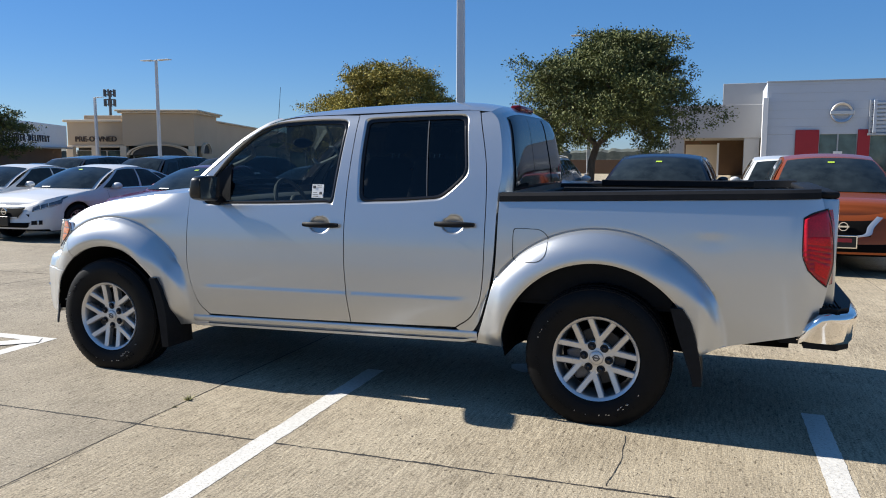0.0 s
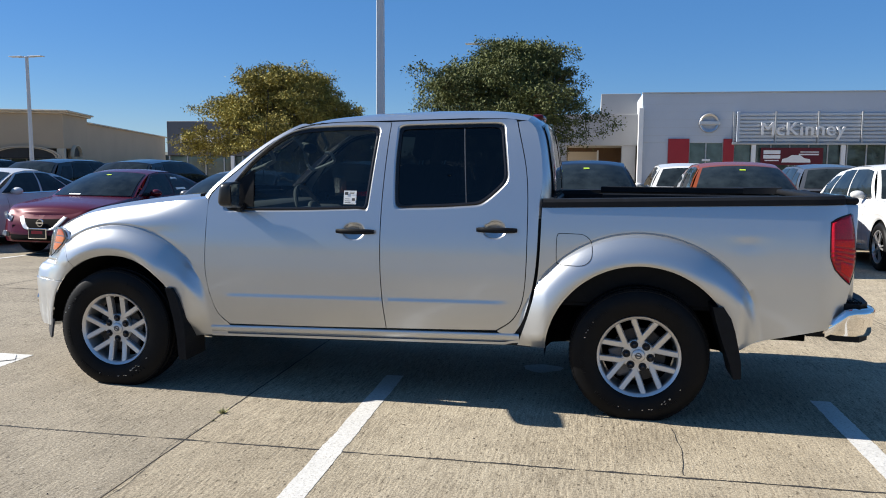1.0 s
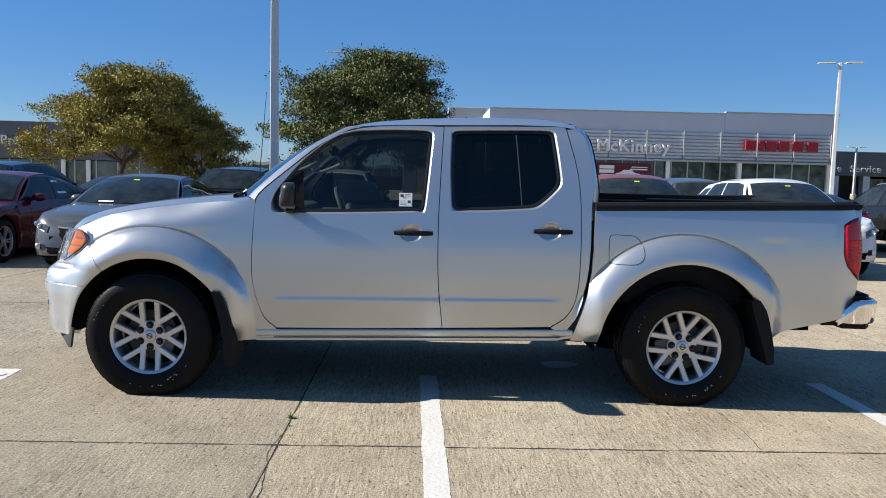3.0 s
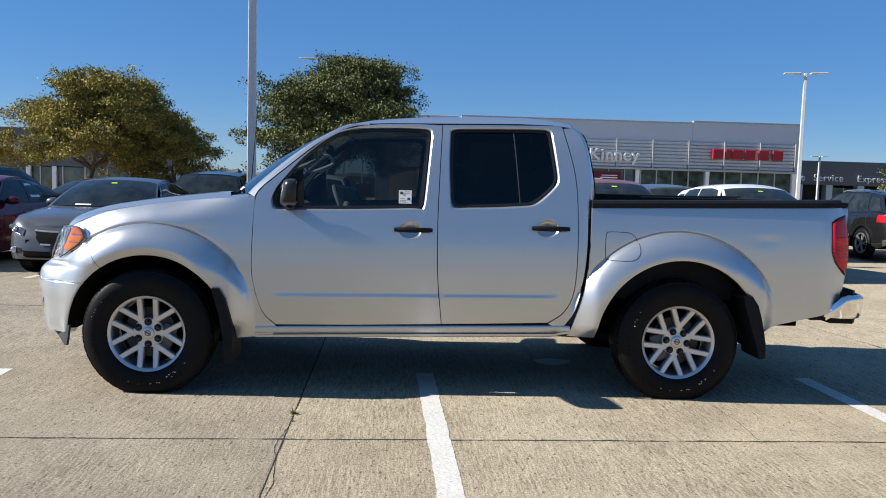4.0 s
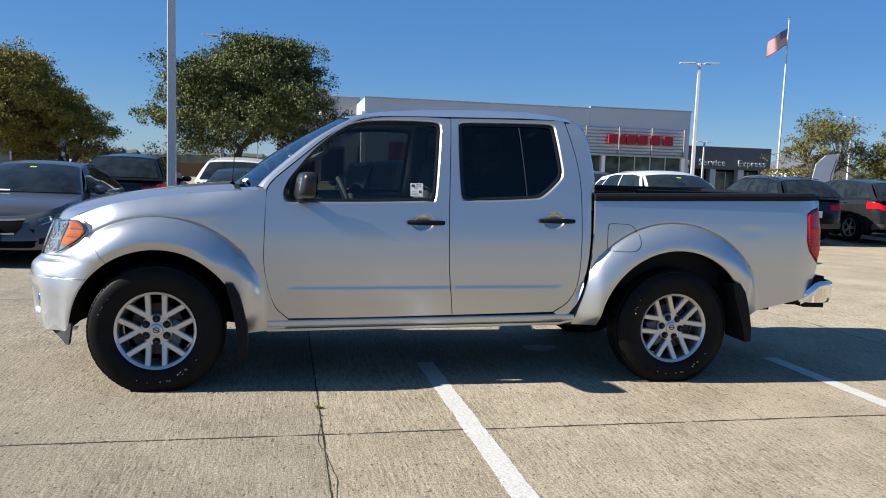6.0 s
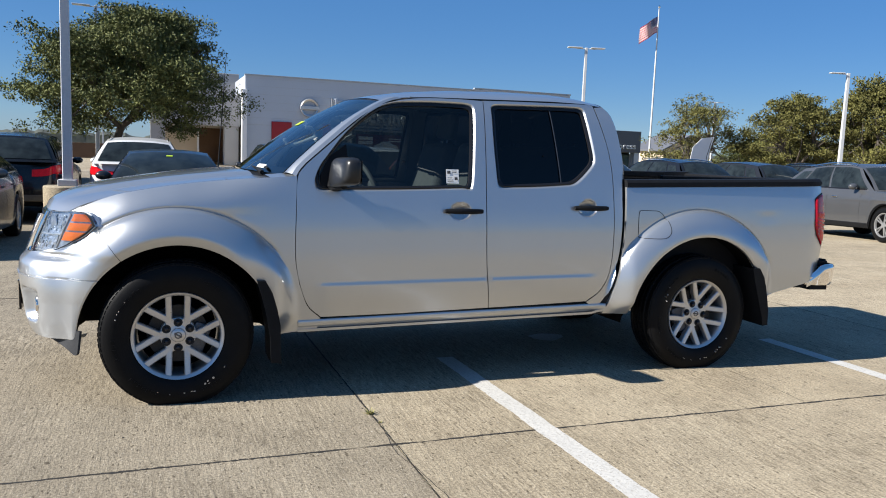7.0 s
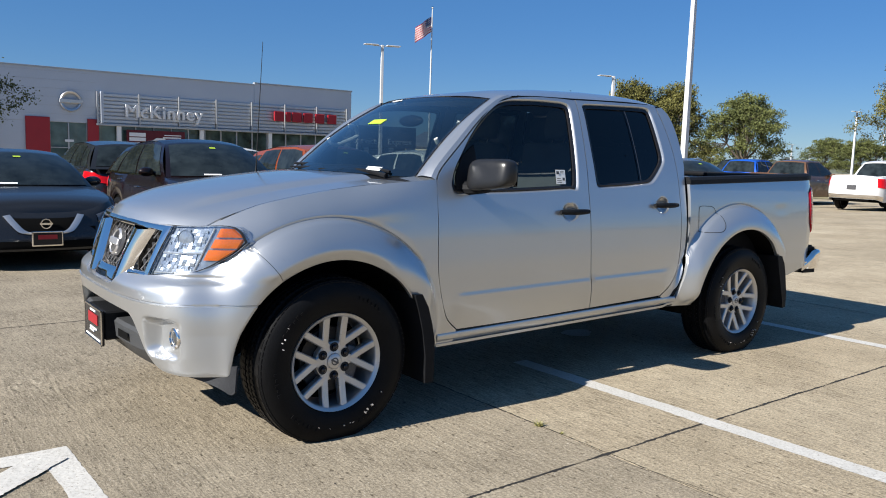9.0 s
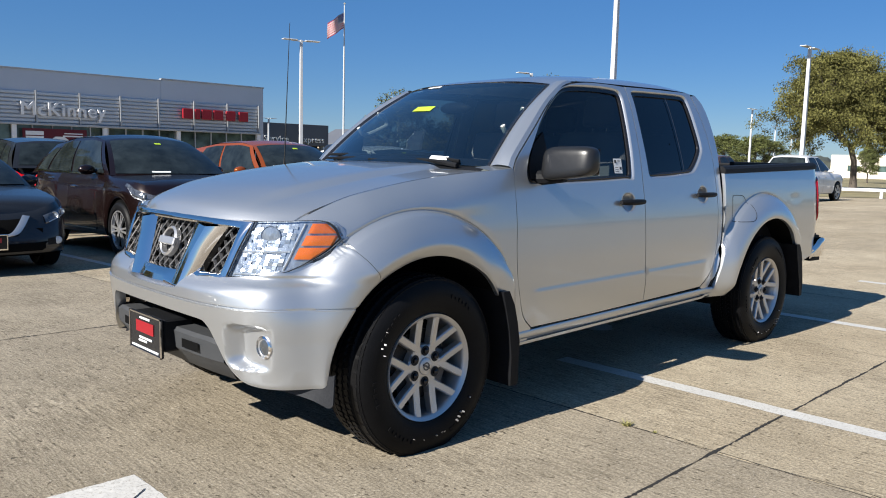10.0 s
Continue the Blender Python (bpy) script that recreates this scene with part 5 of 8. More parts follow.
# black shell behind the panel gaps
for s in (1, -1):
    bm = bmesh.new()
    sheet(bm, [[onside(s, x, z, -0.024) for x in np.linspace(0.50, 2.60, 40)] for z in np.linspace(0.36, 1.10, 16)])
    part("inner_shell", bm, M_GAP, truck)
    for pts in ([(1.715, 1.10), (1.722, 1.35), (1.732, 1.645)], [(2.57, 1.06), (2.555, 1.35), (2.505, 1.59)], [(0.608, 1.06), (0.62, 1.19), (0.76, 1.335), (0.96, 1.502), (1.13, 1.60), (1.3, 1.638)], [(1.28, 1.642), (1.73, 1.652), (2.2, 1.664), (2.42, 1.662)]):
        bm = bmesh.new()
        c = smoothline(pts, 30)
        d = np.gradient(c, axis=0)
        d /= np.linalg.norm(d, axis=1)[:, None]
        k = 0.006 if pts[0][0] in (1.28, 0.608) else 0.010
        sheet(bm, [[onside(s, x + w * dz, z - w * dx, -0.016) for (x, z), (dx, dz) in zip(c, d)] for w in (-k, k)])
        part("door_seal", bm, M_GAP, truck)
    # black gap between cab and bed
    bm = bmesh.new()
    edge = smoothline([(2.48, 0.40), (2.56, 0.52), (2.61, 0.72), (2.63, 0.90), (2.635, 1.16)], 24)
    sheet(bm, [[Vector((x - 0.01, CY - s * 0.76, z)) for x, z in edge], [Vector((x + 0.06, CY - s * 0.76, z)) for x, z in edge]])
    part("cab_gap", bm, M_GAP, truck)

# bonnet
EDGE = smoothline([(-0.525, 0.964, 0.648), (-0.455, 1.004, 0.664), (-0.36, 1.041, 0.682), (-0.25, 1.076, 0.700), (0.0, 1.123, 0.714), (0.3, 1.159, 0.714), (0.50, 1.176, 0.712)], 30)
MID = smoothline([(-0.682, 0.958, 0), (-0.665, 0.995, 0), (-0.60, 1.035, 0), (-0.42, 1.086, 0), (-0.1, 1.142, 0), (0.2, 1.180, 0), (0.345, 1.190, 0)], 30)
bm = bmesh.new()
rows = []
for e, c in zip(EDGE, MID):
    row = []
    for u in np.linspace(-1, 1, 45):
        a = abs(u)
        dome = 0.019 * (1 - smooth01((a - 0.61) / 0.075)) * smooth01((e[0] + 0.50) / 0.25)
        row.append(Vector((c[0] + (e[0] - c[0]) * a ** 2.4, CY + u * (e[2] - 0.004), c[1] + (e[1] - c[1]) * a ** 2.2 + dome - 0.013 * smooth01((e[0] + 0.5) / 0.25))))
    rows.append(row)
vs = sheet(bm, rows)
for rim in (vs[0], [r[0] for r in vs], [r[-1] for r in vs]):
    low = [bm.verts.new(v.co + Vector((0.02 if rim is vs[0] else 0, 0, -0.025))) for v in rim]
    for i in range(len(rim) - 1):
        bm.faces.new((rim[i], rim[i + 1], low[i + 1], low[i]))
hood = part("bonnet", bm, M_SILVER, truck)
for sgn in (1, -1):
    bm = bmesh.new()
    sheet(bm, [[Vector((e[0], CY + sgn * (e[2] + w), e[1] - 0.003)) for e in EDGE[2:]] for w in (-0.0045, 0.0005)])
    part("bonnet_gap", bm, M_GAP, hood)
# corner of each wing under the windscreen pillar
for s in (1, -1):
    bm = bmesh.new()
    xs = np.linspace(0.47, 0.66, 12)
    outer = [onside(s, x, lerp_at(x, [(0.47, 1.168), (0.56, 1.176), (0.608, 1.181), (0.66, 1.232)]), -0.003) for x in xs]
    inner = [Vector((x - 0.02, CY - s * 0.672, lerp_at(x, [(0.47, 1.182), (0.58, 1.192), (0.66, 1.245)]))) for x in xs]
    sheet(bm, [[a.lerp(b, q) for a, b in zip(outer, inner)] for q in (0, 0.35, 0.7, 1)])
    part("wing_corner", bm, M_SILVER, truck)
# cowl and wipers
bm = bmesh.new()
sheet(bm, [[Vector((x0 + (x1 - x0) * abs(u) ** 2.2, CY + u * 0.672, z0 + (z1 - z0) * abs(u) ** 2)) for u in np.linspace(-1, 1, 25)] for x0, x1, z0, z1 in ((0.325, 0.48, 1.165, 1.16), (0.36, 0.505, 1.178, 1.172), (0.42, 0.56, 1.190, 1.185))])
cowl = part("cowl", bm, M_BLACK, truck, "black ribbed cowl")
for pts in ([(0.45, -0.52, 1.188), (0.435, -0.30, 1.208), (0.38, 0.06, 1.204)], [(0.405, -0.05, 1.188), (0.405, 0.15, 1.208), (0.425, 0.50, 1.206)]):
    bm = bmesh.new()
    c = smoothline(pts, 14)
    tube(bm, [tuple(p) for p in c], [0.013 - 0.007 * k / 13 for k in range(14)], 6)
    c2 = [(x + 0.035, y + 0.02, z + 0.020) for x, y, z in c]
    tube(bm, c2, 0.008, 6)
    part("wiper", bm, M_BLACK, cowl, "black wiper arm and blade")

# windscreen, pillars, roof
WB = [(0.545 - 0.175 * (1 - abs(u) ** 2.2), CY + u * 0.665, 1.185 + 0.012 * (1 - u * u)) for u in np.linspace(-1, 1, 21)]
WT = [(1.115 - 0.075 * (1 - abs(u) ** 2.2), CY + u * 0.552, 1.617 + 0.023 * (1 - abs(u) ** 2.4)) for u in np.linspace(-1, 1, 21)]
bm = bmesh.new()
rows = []
for j in range(17):
    v = j / 16
    bow = 0.030 * math.sin(math.pi * v)
    rows.append([Vector(a).lerp(Vector(b), v) + Vector((-bow * 0.6, 0, bow * 0.8)) for a, b in zip(WB, WT)])
sheet(bm, rows)
screen = part("windscreen", outward(bm, (1.6, CY, 0.8)), M_WIND, truck)
bm = bmesh.new()
for s in (1, -1):
    k = 0 if s == 1 else -1
    sheet(bm, [[r[k] + Vector((0, s * 0.02, 0.0)) for r in rows], [r[k] + Vector((-0.004, -s * 0.012, 0.004)) for r in rows]])
sheet(bm, [[p + Vector((-0.014, 0, -0.009)) for p in rows[-1]], [p + Vector((0.001, 0, 0.002)) for p in rows[-1]]])
part("screen_seal", bm, M_TRIM, screen, "black windscreen seal")
bm = bmesh.new()
sheet(bm, [[p + Vector((0.02, 0, 0.0)) for p in r] for r in rows[0:2]])
part("screen_band", bm, M_TRIM, screen, "black band at the foot")
for s in (1, -1):
    k = 0 if s == 1 else -1
    outer = smoothline([(0.602, 1.178), (0.616, 1.205), (0.654, 1.249), (0.795, 1.370), (0.965, 1.511), (1.125, 1.606), (1.22, 1.634)], 17)
    bm = bmesh.new()
    a = [r[k] + Vector((0.003, -s * 0.008, 0.004)) for r in rows]
    b = [onside(s, x, z, 0.0) for x, z in outer]
    m = [p.lerp(q, 0.5) + Vector((-0.010, -s * 0.012, 0.012)) for p, q in zip(a, b)]
    sheet(bm, [a, [p.lerp(q, 0.6) + Vector((-0.004, -s * 0.004, 0.004)) for p, q in zip(a, m)], m, [p.lerp(q, 0.55) + Vector((-0.003, -s * 0.006, 0.005)) for p, q in zip(m, b)], b])
    part("windscreen_pillar", bm, M_SILVER, truck)
RC = [(1.04, 1.643), (1.12, 1.664), (1.30, 1.692), (1.6, 1.721), (2.0, 1.737), (2.30, 1.737), (2.42, 1.727), (2.50, 1.715), (2.56, 1.700)]
ROOF_E = [(1.11, 1.618), (1.22, 1.640), (1.4, 1.652), (1.73, 1.660), (2.2, 1.672), (2.42, 1.670), (2.54, 1.657)]
ROOF_W = [(1.1, 0.560), (1.2, 0.598), (1.3, 0.612), (1.7, 0.606), (2.54, 0.606)]
BW = [(2.690, 1.10), (2.706, 1.22), (2.700, 1.34), (2.685, 1.44), (2.672, 1.52), (2.655, 1.597), (2.622, 1.660), (2.560, 1.700)]
CORNER = [(2.630, 1.10), (2.632, 1.18), (2.645, 1.30), (2.634, 1.45), (2.612, 1.56), (2.588, 1.62), (2.545, 1.657)]
_bw, _co = smoothline(BW, 41), smoothline(CORNER, 41)


def rear_pt(u, v, out=0.0):
    """A place on the back of the cab: u across from -1 to 1, v up from the bed rail to the roof."""
    i = min(int(v * 40), 39)
    f = v * 40 - i
    c, e = _bw[i] * (1 - f) + _bw[i + 1] * f, _co[i] * (1 - f) + _co[i + 1] * f
    a = abs(u)
    h = HW(e[0], min(e[1], 1.657))
    k = 1 - a ** 12
    return Vector((e[0] + (c[0] - e[0]) * k + out, CY + u * h, e[1] + (c[1] - e[1]) * (1 - a ** 4.2)))


bm = bmesh.new()
rows_r = []
for x in list(np.linspace(0, 1, 34)):
    row = []
    for u in np.linspace(-1, 1, 41):
        a = abs(u)
        x0 = 1.042 + 0.078 * a ** 2.2
        x1 = 2.545 + 0.015 * (1 - a ** 7)
        xx = x0 + (x1 - x0) * x
        e, zc, w = lerp_at(xx, ROOF_E), lerp_at(xx, RC), lerp_at(xx, ROOF_W)
        k = 2.4 + 1.8 * smooth01(x / 0.22)
        row.append(Vector((xx, CY + u * w, e + (zc - e) * (1 - a ** k))))
    rows_r.append(row)
sheet(bm, rows_r)
roof = part("roof", bm, M_SILVER, truck)
# cab rear wall with its window
bm = bmesh.new()
us = np.sin(np.linspace(-1, 1, 49) * math.pi / 2)
sheet(bm, [[rear_pt(u, v) for u in us] for v in np.linspace(0, 1, 33)])
back = part("cab_rear_wall", bm, M_SILVER, truck)


def backwin(u0, u1, v0, v1, out):
    bm = bmesh.new()
    sheet(bm, [[rear_pt(u, v, out) for u in np.linspace(u0, u1, 16)] for v in np.linspace(v0, v1, 10)])
    return bm


M_REARGLASS = mat("dark_rear_glass", (0.012, 0.014, 0.015), 0.04, var=0.1, spec=0.4)
part("rear_window_seal", backwin(-0.875, 0.875, 0.19, 0.875, 0.004), M_TRIM, back, "black rear window seal")
for a, b in ((-0.855, -0.32), (-0.29, 0.29), (0.32, 0.855)):
    part("rear_pane", backwin(a, b, 0.215, 0.855, 0.008 if a != -0.29 else 0.005), M_REARGLASS, back, "dark rear window pane")
bm = bmesh.new()
box(bm, 2.535, 2.605, CY - 0.17, CY + 0.17, 1.680, 1.718, 0.014, 2)
part("high_brake_lamp", bm, mat("smoked_red_lens", (0.12, 0.004, 0.006), 0.15, var=0.1, spec=0.3), roof, "red high brake lamp")
bm = bmesh.new()
sheet(bm, [[Vector((2.64, CY + y, z)) for y in (-0.75, 0.75)] for z in (0.40, 1.12)])
part("cab_rear_panel", bm, M_GAP, truck)
# bed floor, front wall, tailgate
bm = bmesh.new()
box(bm, 2.69, 4.22, CY - 0.72, CY + 0.72, 0.60, 0.64)
part("bed_floor", bm, M_BLACK, truck)
bm = bmesh.new()
box(bm, 2.675, 2.715, CY - 0.77, CY + 0.77, 0.60, 1.185, 0.008)
part("bed_front_wall", bm, M_BLACK, truck, "black bed headboard")
bm = bmesh.new()
box(bm, 4.235, 4.325, CY - 0.70, CY + 0.70, 0.62, 1.205, 0.015, 2)
gate = part("tailgate", bm, M_SILVER, truck)
bm = bmesh.new()
box(bm, 4.20, 4.325, CY - 0.70, CY + 0.70, 1.205, 1.238, 0.012, 2)
part("tailgate_cap", bm, M_BLACK, gate, "black tailgate cap")
# rear bumper
bm = bmesh.new()
plan = smoothline([(4.165, -0.80), (4.235, -0.848), (4.345, -0.842), (4.42, -0.75), (4.446, -0.5), (4.45, 0)], 30)
plan = [tuple(p) for p in plan] + [(x, -y) for x, y in plan[-2::-1]]
prof = ((0.034, 0.662), (0.012, 0.659), (0.002, 0.650), (-0.002, 0.636), (0.001, 0.61), (0.005, 0.57), (0.009, 0.532), (0.020, 0.516), (0.05, 0.512))
rows = []
for dx, z in prof:
    rows.append([Vector((x - dx * (1 if abs(y) < 0.78 else 0.4), CY + y * (1 - dx * 0.9), z - (0.12 * smooth01((4.285 - x) / 0.14) if z > 0.6 else 0))) for x, y in plan])
sheet(bm, rows)
rb = part("rear_bumper", bm, M_CHROME, truck, "chrome rear step bumper")
bm = bmesh.new()
pts = [(4.25, -0.79), (4.33, -0.80), (4.39, -0.72), (4.425, -0.5), (4.425, 0.5), (4.39, 0.72), (4.33, 0.80), (4.25, 0.79)]
prism(bm, pts, lambda u, v, w: Vector((u, CY + v, 0.650 + w)), 0.030)
for k in range(6):
    for sg in (-1, 1):
        box(bm, 4.25 + k * 0.018, 4.258 + k * 0.018, min(CY + sg * 0.55, CY + sg * 0.77), max(CY + sg * 0.55, CY + sg * 0.77), 0.679, 0.690)
part("step_pad", bm, M_BLACK, rb, "black ribbed step pad", smooth=20)
bm = bmesh.new()
box(bm, 4.07, 4.24, CY - 0.78, CY + 0.78, 0.492, 0.535, 0.012)
pts = [(4.19, -0.80), (4.33, -0.815), (4.395, -0.73), (4.42, -0.5), (4.42, 0.5), (4.395, 0.73), (4.33, 0.815), (4.19, 0.80)]
prism(bm, pts, lambda u, v, w: Vector((u, CY + v, 0.480 + w)), 0.040)
part("bumper_valance", bm, M_BLACK, rb, smooth=20)
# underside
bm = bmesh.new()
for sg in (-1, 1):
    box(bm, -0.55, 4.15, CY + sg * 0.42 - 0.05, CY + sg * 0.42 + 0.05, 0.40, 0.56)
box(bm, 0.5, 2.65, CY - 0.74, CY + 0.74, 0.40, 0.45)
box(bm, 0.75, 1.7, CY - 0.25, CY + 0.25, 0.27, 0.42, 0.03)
# added unseen dark panel between the rails, behind the grille
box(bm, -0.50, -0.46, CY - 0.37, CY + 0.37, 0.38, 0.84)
part("chassis", bm, M_RECESS, truck, smooth=20)
for k in (0, 1):
    bm = bmesh.new()
    tube(bm, [(AX[k], CY - 0.7, WZ), (AX[k], CY + 0.7, WZ)], 0.05, 10)
    bmesh.ops.create_icosphere(bm, subdivisions=2, radius=0.15, matrix=Matrix.Translation((AX[k], CY + 0.1, WZ)))
    part("axle", bm, M_STEEL, truck)
bm = bmesh.new()
tube(bm, [(1.6, CY + 0.3, 0.36), (2.7, CY + 0.35, 0.36), (3.3, CY + 0.45, 0.50), (4.1, CY + 0.6, 0.42)], 0.035, 10)
part("exhaust", bm, M_STEEL, truck)
# ---- front of the pickup ----
PLAN = [(-0.805, 0.0), (-0.802, 0.25), (-0.788, 0.50), (-0.748, 0.72), (-0.662, 0.905), (-0.52, 1.0)]
QZ = [(0.30, 0.085), (0.36, 0.05), (0.42, 0.028), (0.50, 0.018), (0.60, 0.002), (0.640, -0.004), (0.6425, 0.010), (0.6475, 0.010), (0.651, 0.000), (0.656, 0.000), (0.69, 0.003), (0.702, 0.007), (0.715, 0.019), (0.745, 0.055), (0.78, 0.088), (0.81, 0.107), (0.86, 0.15), (0.95, 0.23)]


_qz = np.linspace(0.28, 1.0, 721)
_q = np.interp(_qz, [p[0] for p in QZ], [p[1] for p in QZ])
_qs = _q
for _ in range(2):
    _qs = np.convolve(np.pad(_qs, 7, mode="edge"), np.ones(15) / 15, mode="valid")


def lean(z):
    """How far the bumper leans back at a height; its groove stays sharp."""
    f = smooth01((abs(z - 0.6455) - 0.010) / 0.02)
    return float(np.interp(z, _qz, _qs)) * f + float(np.interp(z, _qz, _q)) * (1 - f)


def bumper_pt(a, z):
    """a runs from the middle (0) to the corner (1) and on to the wheel arch (2)."""
    sg = -1 if a < 0 else 1
    a = abs(a)
    if a <= 1:
        c = PLANC[min(int(round(a * 120)), 120)]
        return Vector((c[0] + lean(z) * (1 - 0.67 * a ** 3), CY + sg * c[1] * HW(-0.52, z), z))
    xe = -math.sqrt(max(ARCH_R[0] ** 2 - (z - ARCH_Z[0]) ** 2, 0.0))
    t = a - 1
    x = -0.52 + (xe + 0.52) * t
    if z > 0.741:
        x = -0.52 + (lerp_at(z, [(0.741, -0.268), (0.818, -0.323), (0.905, -0.392)]) + 0.52) * t
    x += lean(z) * 0.33 * (1 - t)
    groove = 0.006 * (0.641 < z < 0.649)
    return Vector((x, CY + sg * (HW(x, z) - groove), z))


PLANC = smoothline(PLAN, 121)
ZLO = [(0, 0.588), (0.42, 0.583), (0.50, 0.565), (0.545, 0.51), (0.60, 0.425), (0.66, 0.365), (0.75, 0.345), (1.0, 0.345), (1.5, 0.352), (2.0, 0.372)]
ZHI = [(0, 0.674), (0.15, 0.675), (0.24, 0.680), (0.275, 0.690), (0.325, 0.732), (0.40, 0.742), (0.59, 0.747), (0.75, 0.761), (0.865, 0.780), (0.93, 0.797), (1.0, 0.815), (1.3, 0.842), (1.6, 0.872), (2.0, 0.903)]
ZLO, ZHI = [tuple(p) for p in smoothline(ZLO, 120)], [tuple(p) for p in smoothline(ZHI, 120)]
bm = bmesh.new()
cols = np.concatenate([np.linspace(-2, -1, 22), np.linspace(-1, 1, 241)[1:-1], np.linspace(1, 2, 22)])
# how far each level is drawn in to round its corners over in plan
free = [i for i, a in enumerate(cols) if 0.78 < abs(a) < 1.90]
levels = np.linspace(0.34, 0.91, 58)
drawn = []
for z in levels:
    raw = np.array([bumper_pt(a, z)[:2] for a in cols])
    cut = raw.copy()
    for _ in range(30):
        cut[free] = 0.4 * cut[free] + 0.3 * (cut[[i - 1 for i in free]] + cut[[i + 1 for i in free]])
    drawn.append(cut - raw)
drawn = np.array(drawn)
rows = []
for j in range(77):
    row = []
    for i, a in enumerate(cols):
        lo, hi = lerp_at(abs(a), ZLO), lerp_at(abs(a), ZHI)
        p = bumper_pt(a, lo + (0.640 - lo) * j / 40 if j <= 40 else (0.6425 + 0.005 * (j - 41) if j <= 42 else 0.651 + (hi - 0.651) * (j - 43) / 33))
        row.append(p + Vector((np.interp(p.z, levels, drawn[:, i, 0]), np.interp(p.z, levels, drawn[:, i, 1]), 0)))
    rows.append(row)
vs = sheet(bm, rows)
for rim, off in ((vs[0], Vector((0.05, 0, 0.0))), (vs[-1], Vector((0.06, 0, -0.004)))):
    low = [bm.verts.new(v.co + Vector((off.x, -0.03 * (1 if v.co.y > CY else -1) * (abs(v.co.y - CY) > 0.6), off.z))) for v in rim]
    for i in range(len(rim) - 1):
        bm.faces.new((rim[i], rim[i + 1], low[i + 1], low[i]))
# press the lamp recesses into the bumper
for v in bm.verts:
    h = abs(v.co.y - CY)
    d = (abs((h - 0.652) / 0.112) ** 5 + abs((v.co.z - 0.498) / 0.084) ** 5) ** 0.2
    if v.co.x < -0.45 and d < 1.1:
        v.co.x += (max(v.co.x, -0.682 + 0.15 * (h - 0.55)) - v.co.x) * smooth01((1.1 - d) / 0.34)
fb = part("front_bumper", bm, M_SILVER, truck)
# near-black sheet stands for the shade inside the lower opening
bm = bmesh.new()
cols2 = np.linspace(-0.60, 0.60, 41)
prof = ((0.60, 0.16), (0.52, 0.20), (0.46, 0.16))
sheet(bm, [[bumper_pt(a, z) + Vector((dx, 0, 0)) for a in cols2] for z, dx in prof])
part("intake_back", bm, M_RECESS, fb, "dark lower intake")
bm = bmesh.new()
prof = ((0.505, 0.15), (0.505, 0.020), (0.492, 0.004), (0.42, 0.002), (0.39, 0.02), (0.345, 0.03), (0.325, 0.06), (0.33, 0.16))
sheet(bm, [[bumper_pt(a, max(z, 0.31)) + Vector((dx + 0.01, 0, (z - max(z, 0.31)) - 0.018 * smooth01((abs(a) - 0.45) / 0.2) * (z > 0.42))) for a in np.linspace(-0.57, 0.57, 51)] for z, dx in prof])
part("lower_valance", bm, M_GREYPL, fb, "grey plastic lower valance")
for sg in (-1, 1):
    # slot drawn as a flat near-black patch, its shade in the colour
    bm = bmesh.new()
    pts = [bumper_pt(sg * a, 0.455) for a in np.linspace(0.26, 0.40, 6)]
    sheet(bm, [[p + Vector((0.004, 0, 0.018)) for p in pts], [p + Vector((0.004, 0, -0.018)) for p in pts]])
    part("valance_slot", bm, M_RECESS, fb)
    # fog lamp
    bm = bmesh.new()
    face = Matrix.Translation((-0.656, CY + sg * 0.676, 0.503)) @ pose(0, 0, 0, 0, 0, -90 - sg * 6)
    lathe(bm, [(0.040, 0.03), (0.044, -0.012), (0.037, -0.016), (0.034, -0.004)], 28, False, face)
    fog = part("fog_lamp", bm, M_CHROME, fb, "round fog lamp with bright ring")
    bm = bmesh.new()
    lathe(bm, [(0.035, -0.004), (0.024, -0.010), (0.010, -0.012), (0.001, -0.012)], 24, False, face)
    part("fog_lens", bm, mat("smoky_lens", (0.05, 0.055, 0.06), 0.05, var=0.05, coat=0.8), fog)
FX = [(0, -0.712), (0.25, -0.705), (0.40, -0.688), (0.50, -0.663), (0.57, -0.632), (0.63, -0.598), (0.69, -0.552), (0.735, -0.490), (0.765, -0.428), (0.80, -0.345)]


def front_pt(h, z, out=0.0):
    """A place on the grille and lamp face: h from the middle, raked back with height."""
    a = abs(h)
    x = lerp_at(a, FX) + 0.34 * (z - 0.87) * (1 - 0.5 * smooth01((a - 0.55) / 0.2))
    return Vector((x - out, CY + h, z))


def front_patch(bottom, right, top, left, nu, nv, sg, out=0.0, bulge=0.0):
    bm = bmesh.new()
    g = coons(bottom, right, top, left, nu, nv)
    rows = []
    for j, r in enumerate(g):
        rows.append([front_pt(sg * p[0], p[1], out + bulge * min(1, 4 * min(i, nu - 1 - i, j * nu / nv, (nv - 1 - j) * nu / nv) / nu)) for i, p in enumerate(r)])
    vs = sheet(bm, rows)
    for rim in (vs[0], vs[-1], [r[0] for r in vs], [r[-1] for r in vs]):
        low = [bm.verts.new(v.co + Vector((0.03, 0, 0))) for v in rim]
        for i in range(len(rim) - 1):
            bm.faces.new((rim[i], rim[i + 1], low[i + 1], low[i]))
    return bm


# near-black sheet gives the depth behind the lattice its shade
bm = bmesh.new()
sheet(bm, [[front_pt(h, z, -0.060) for h in np.linspace(-0.60, 0.60, 31)] for z in (0.69, 0.85, 0.955)])
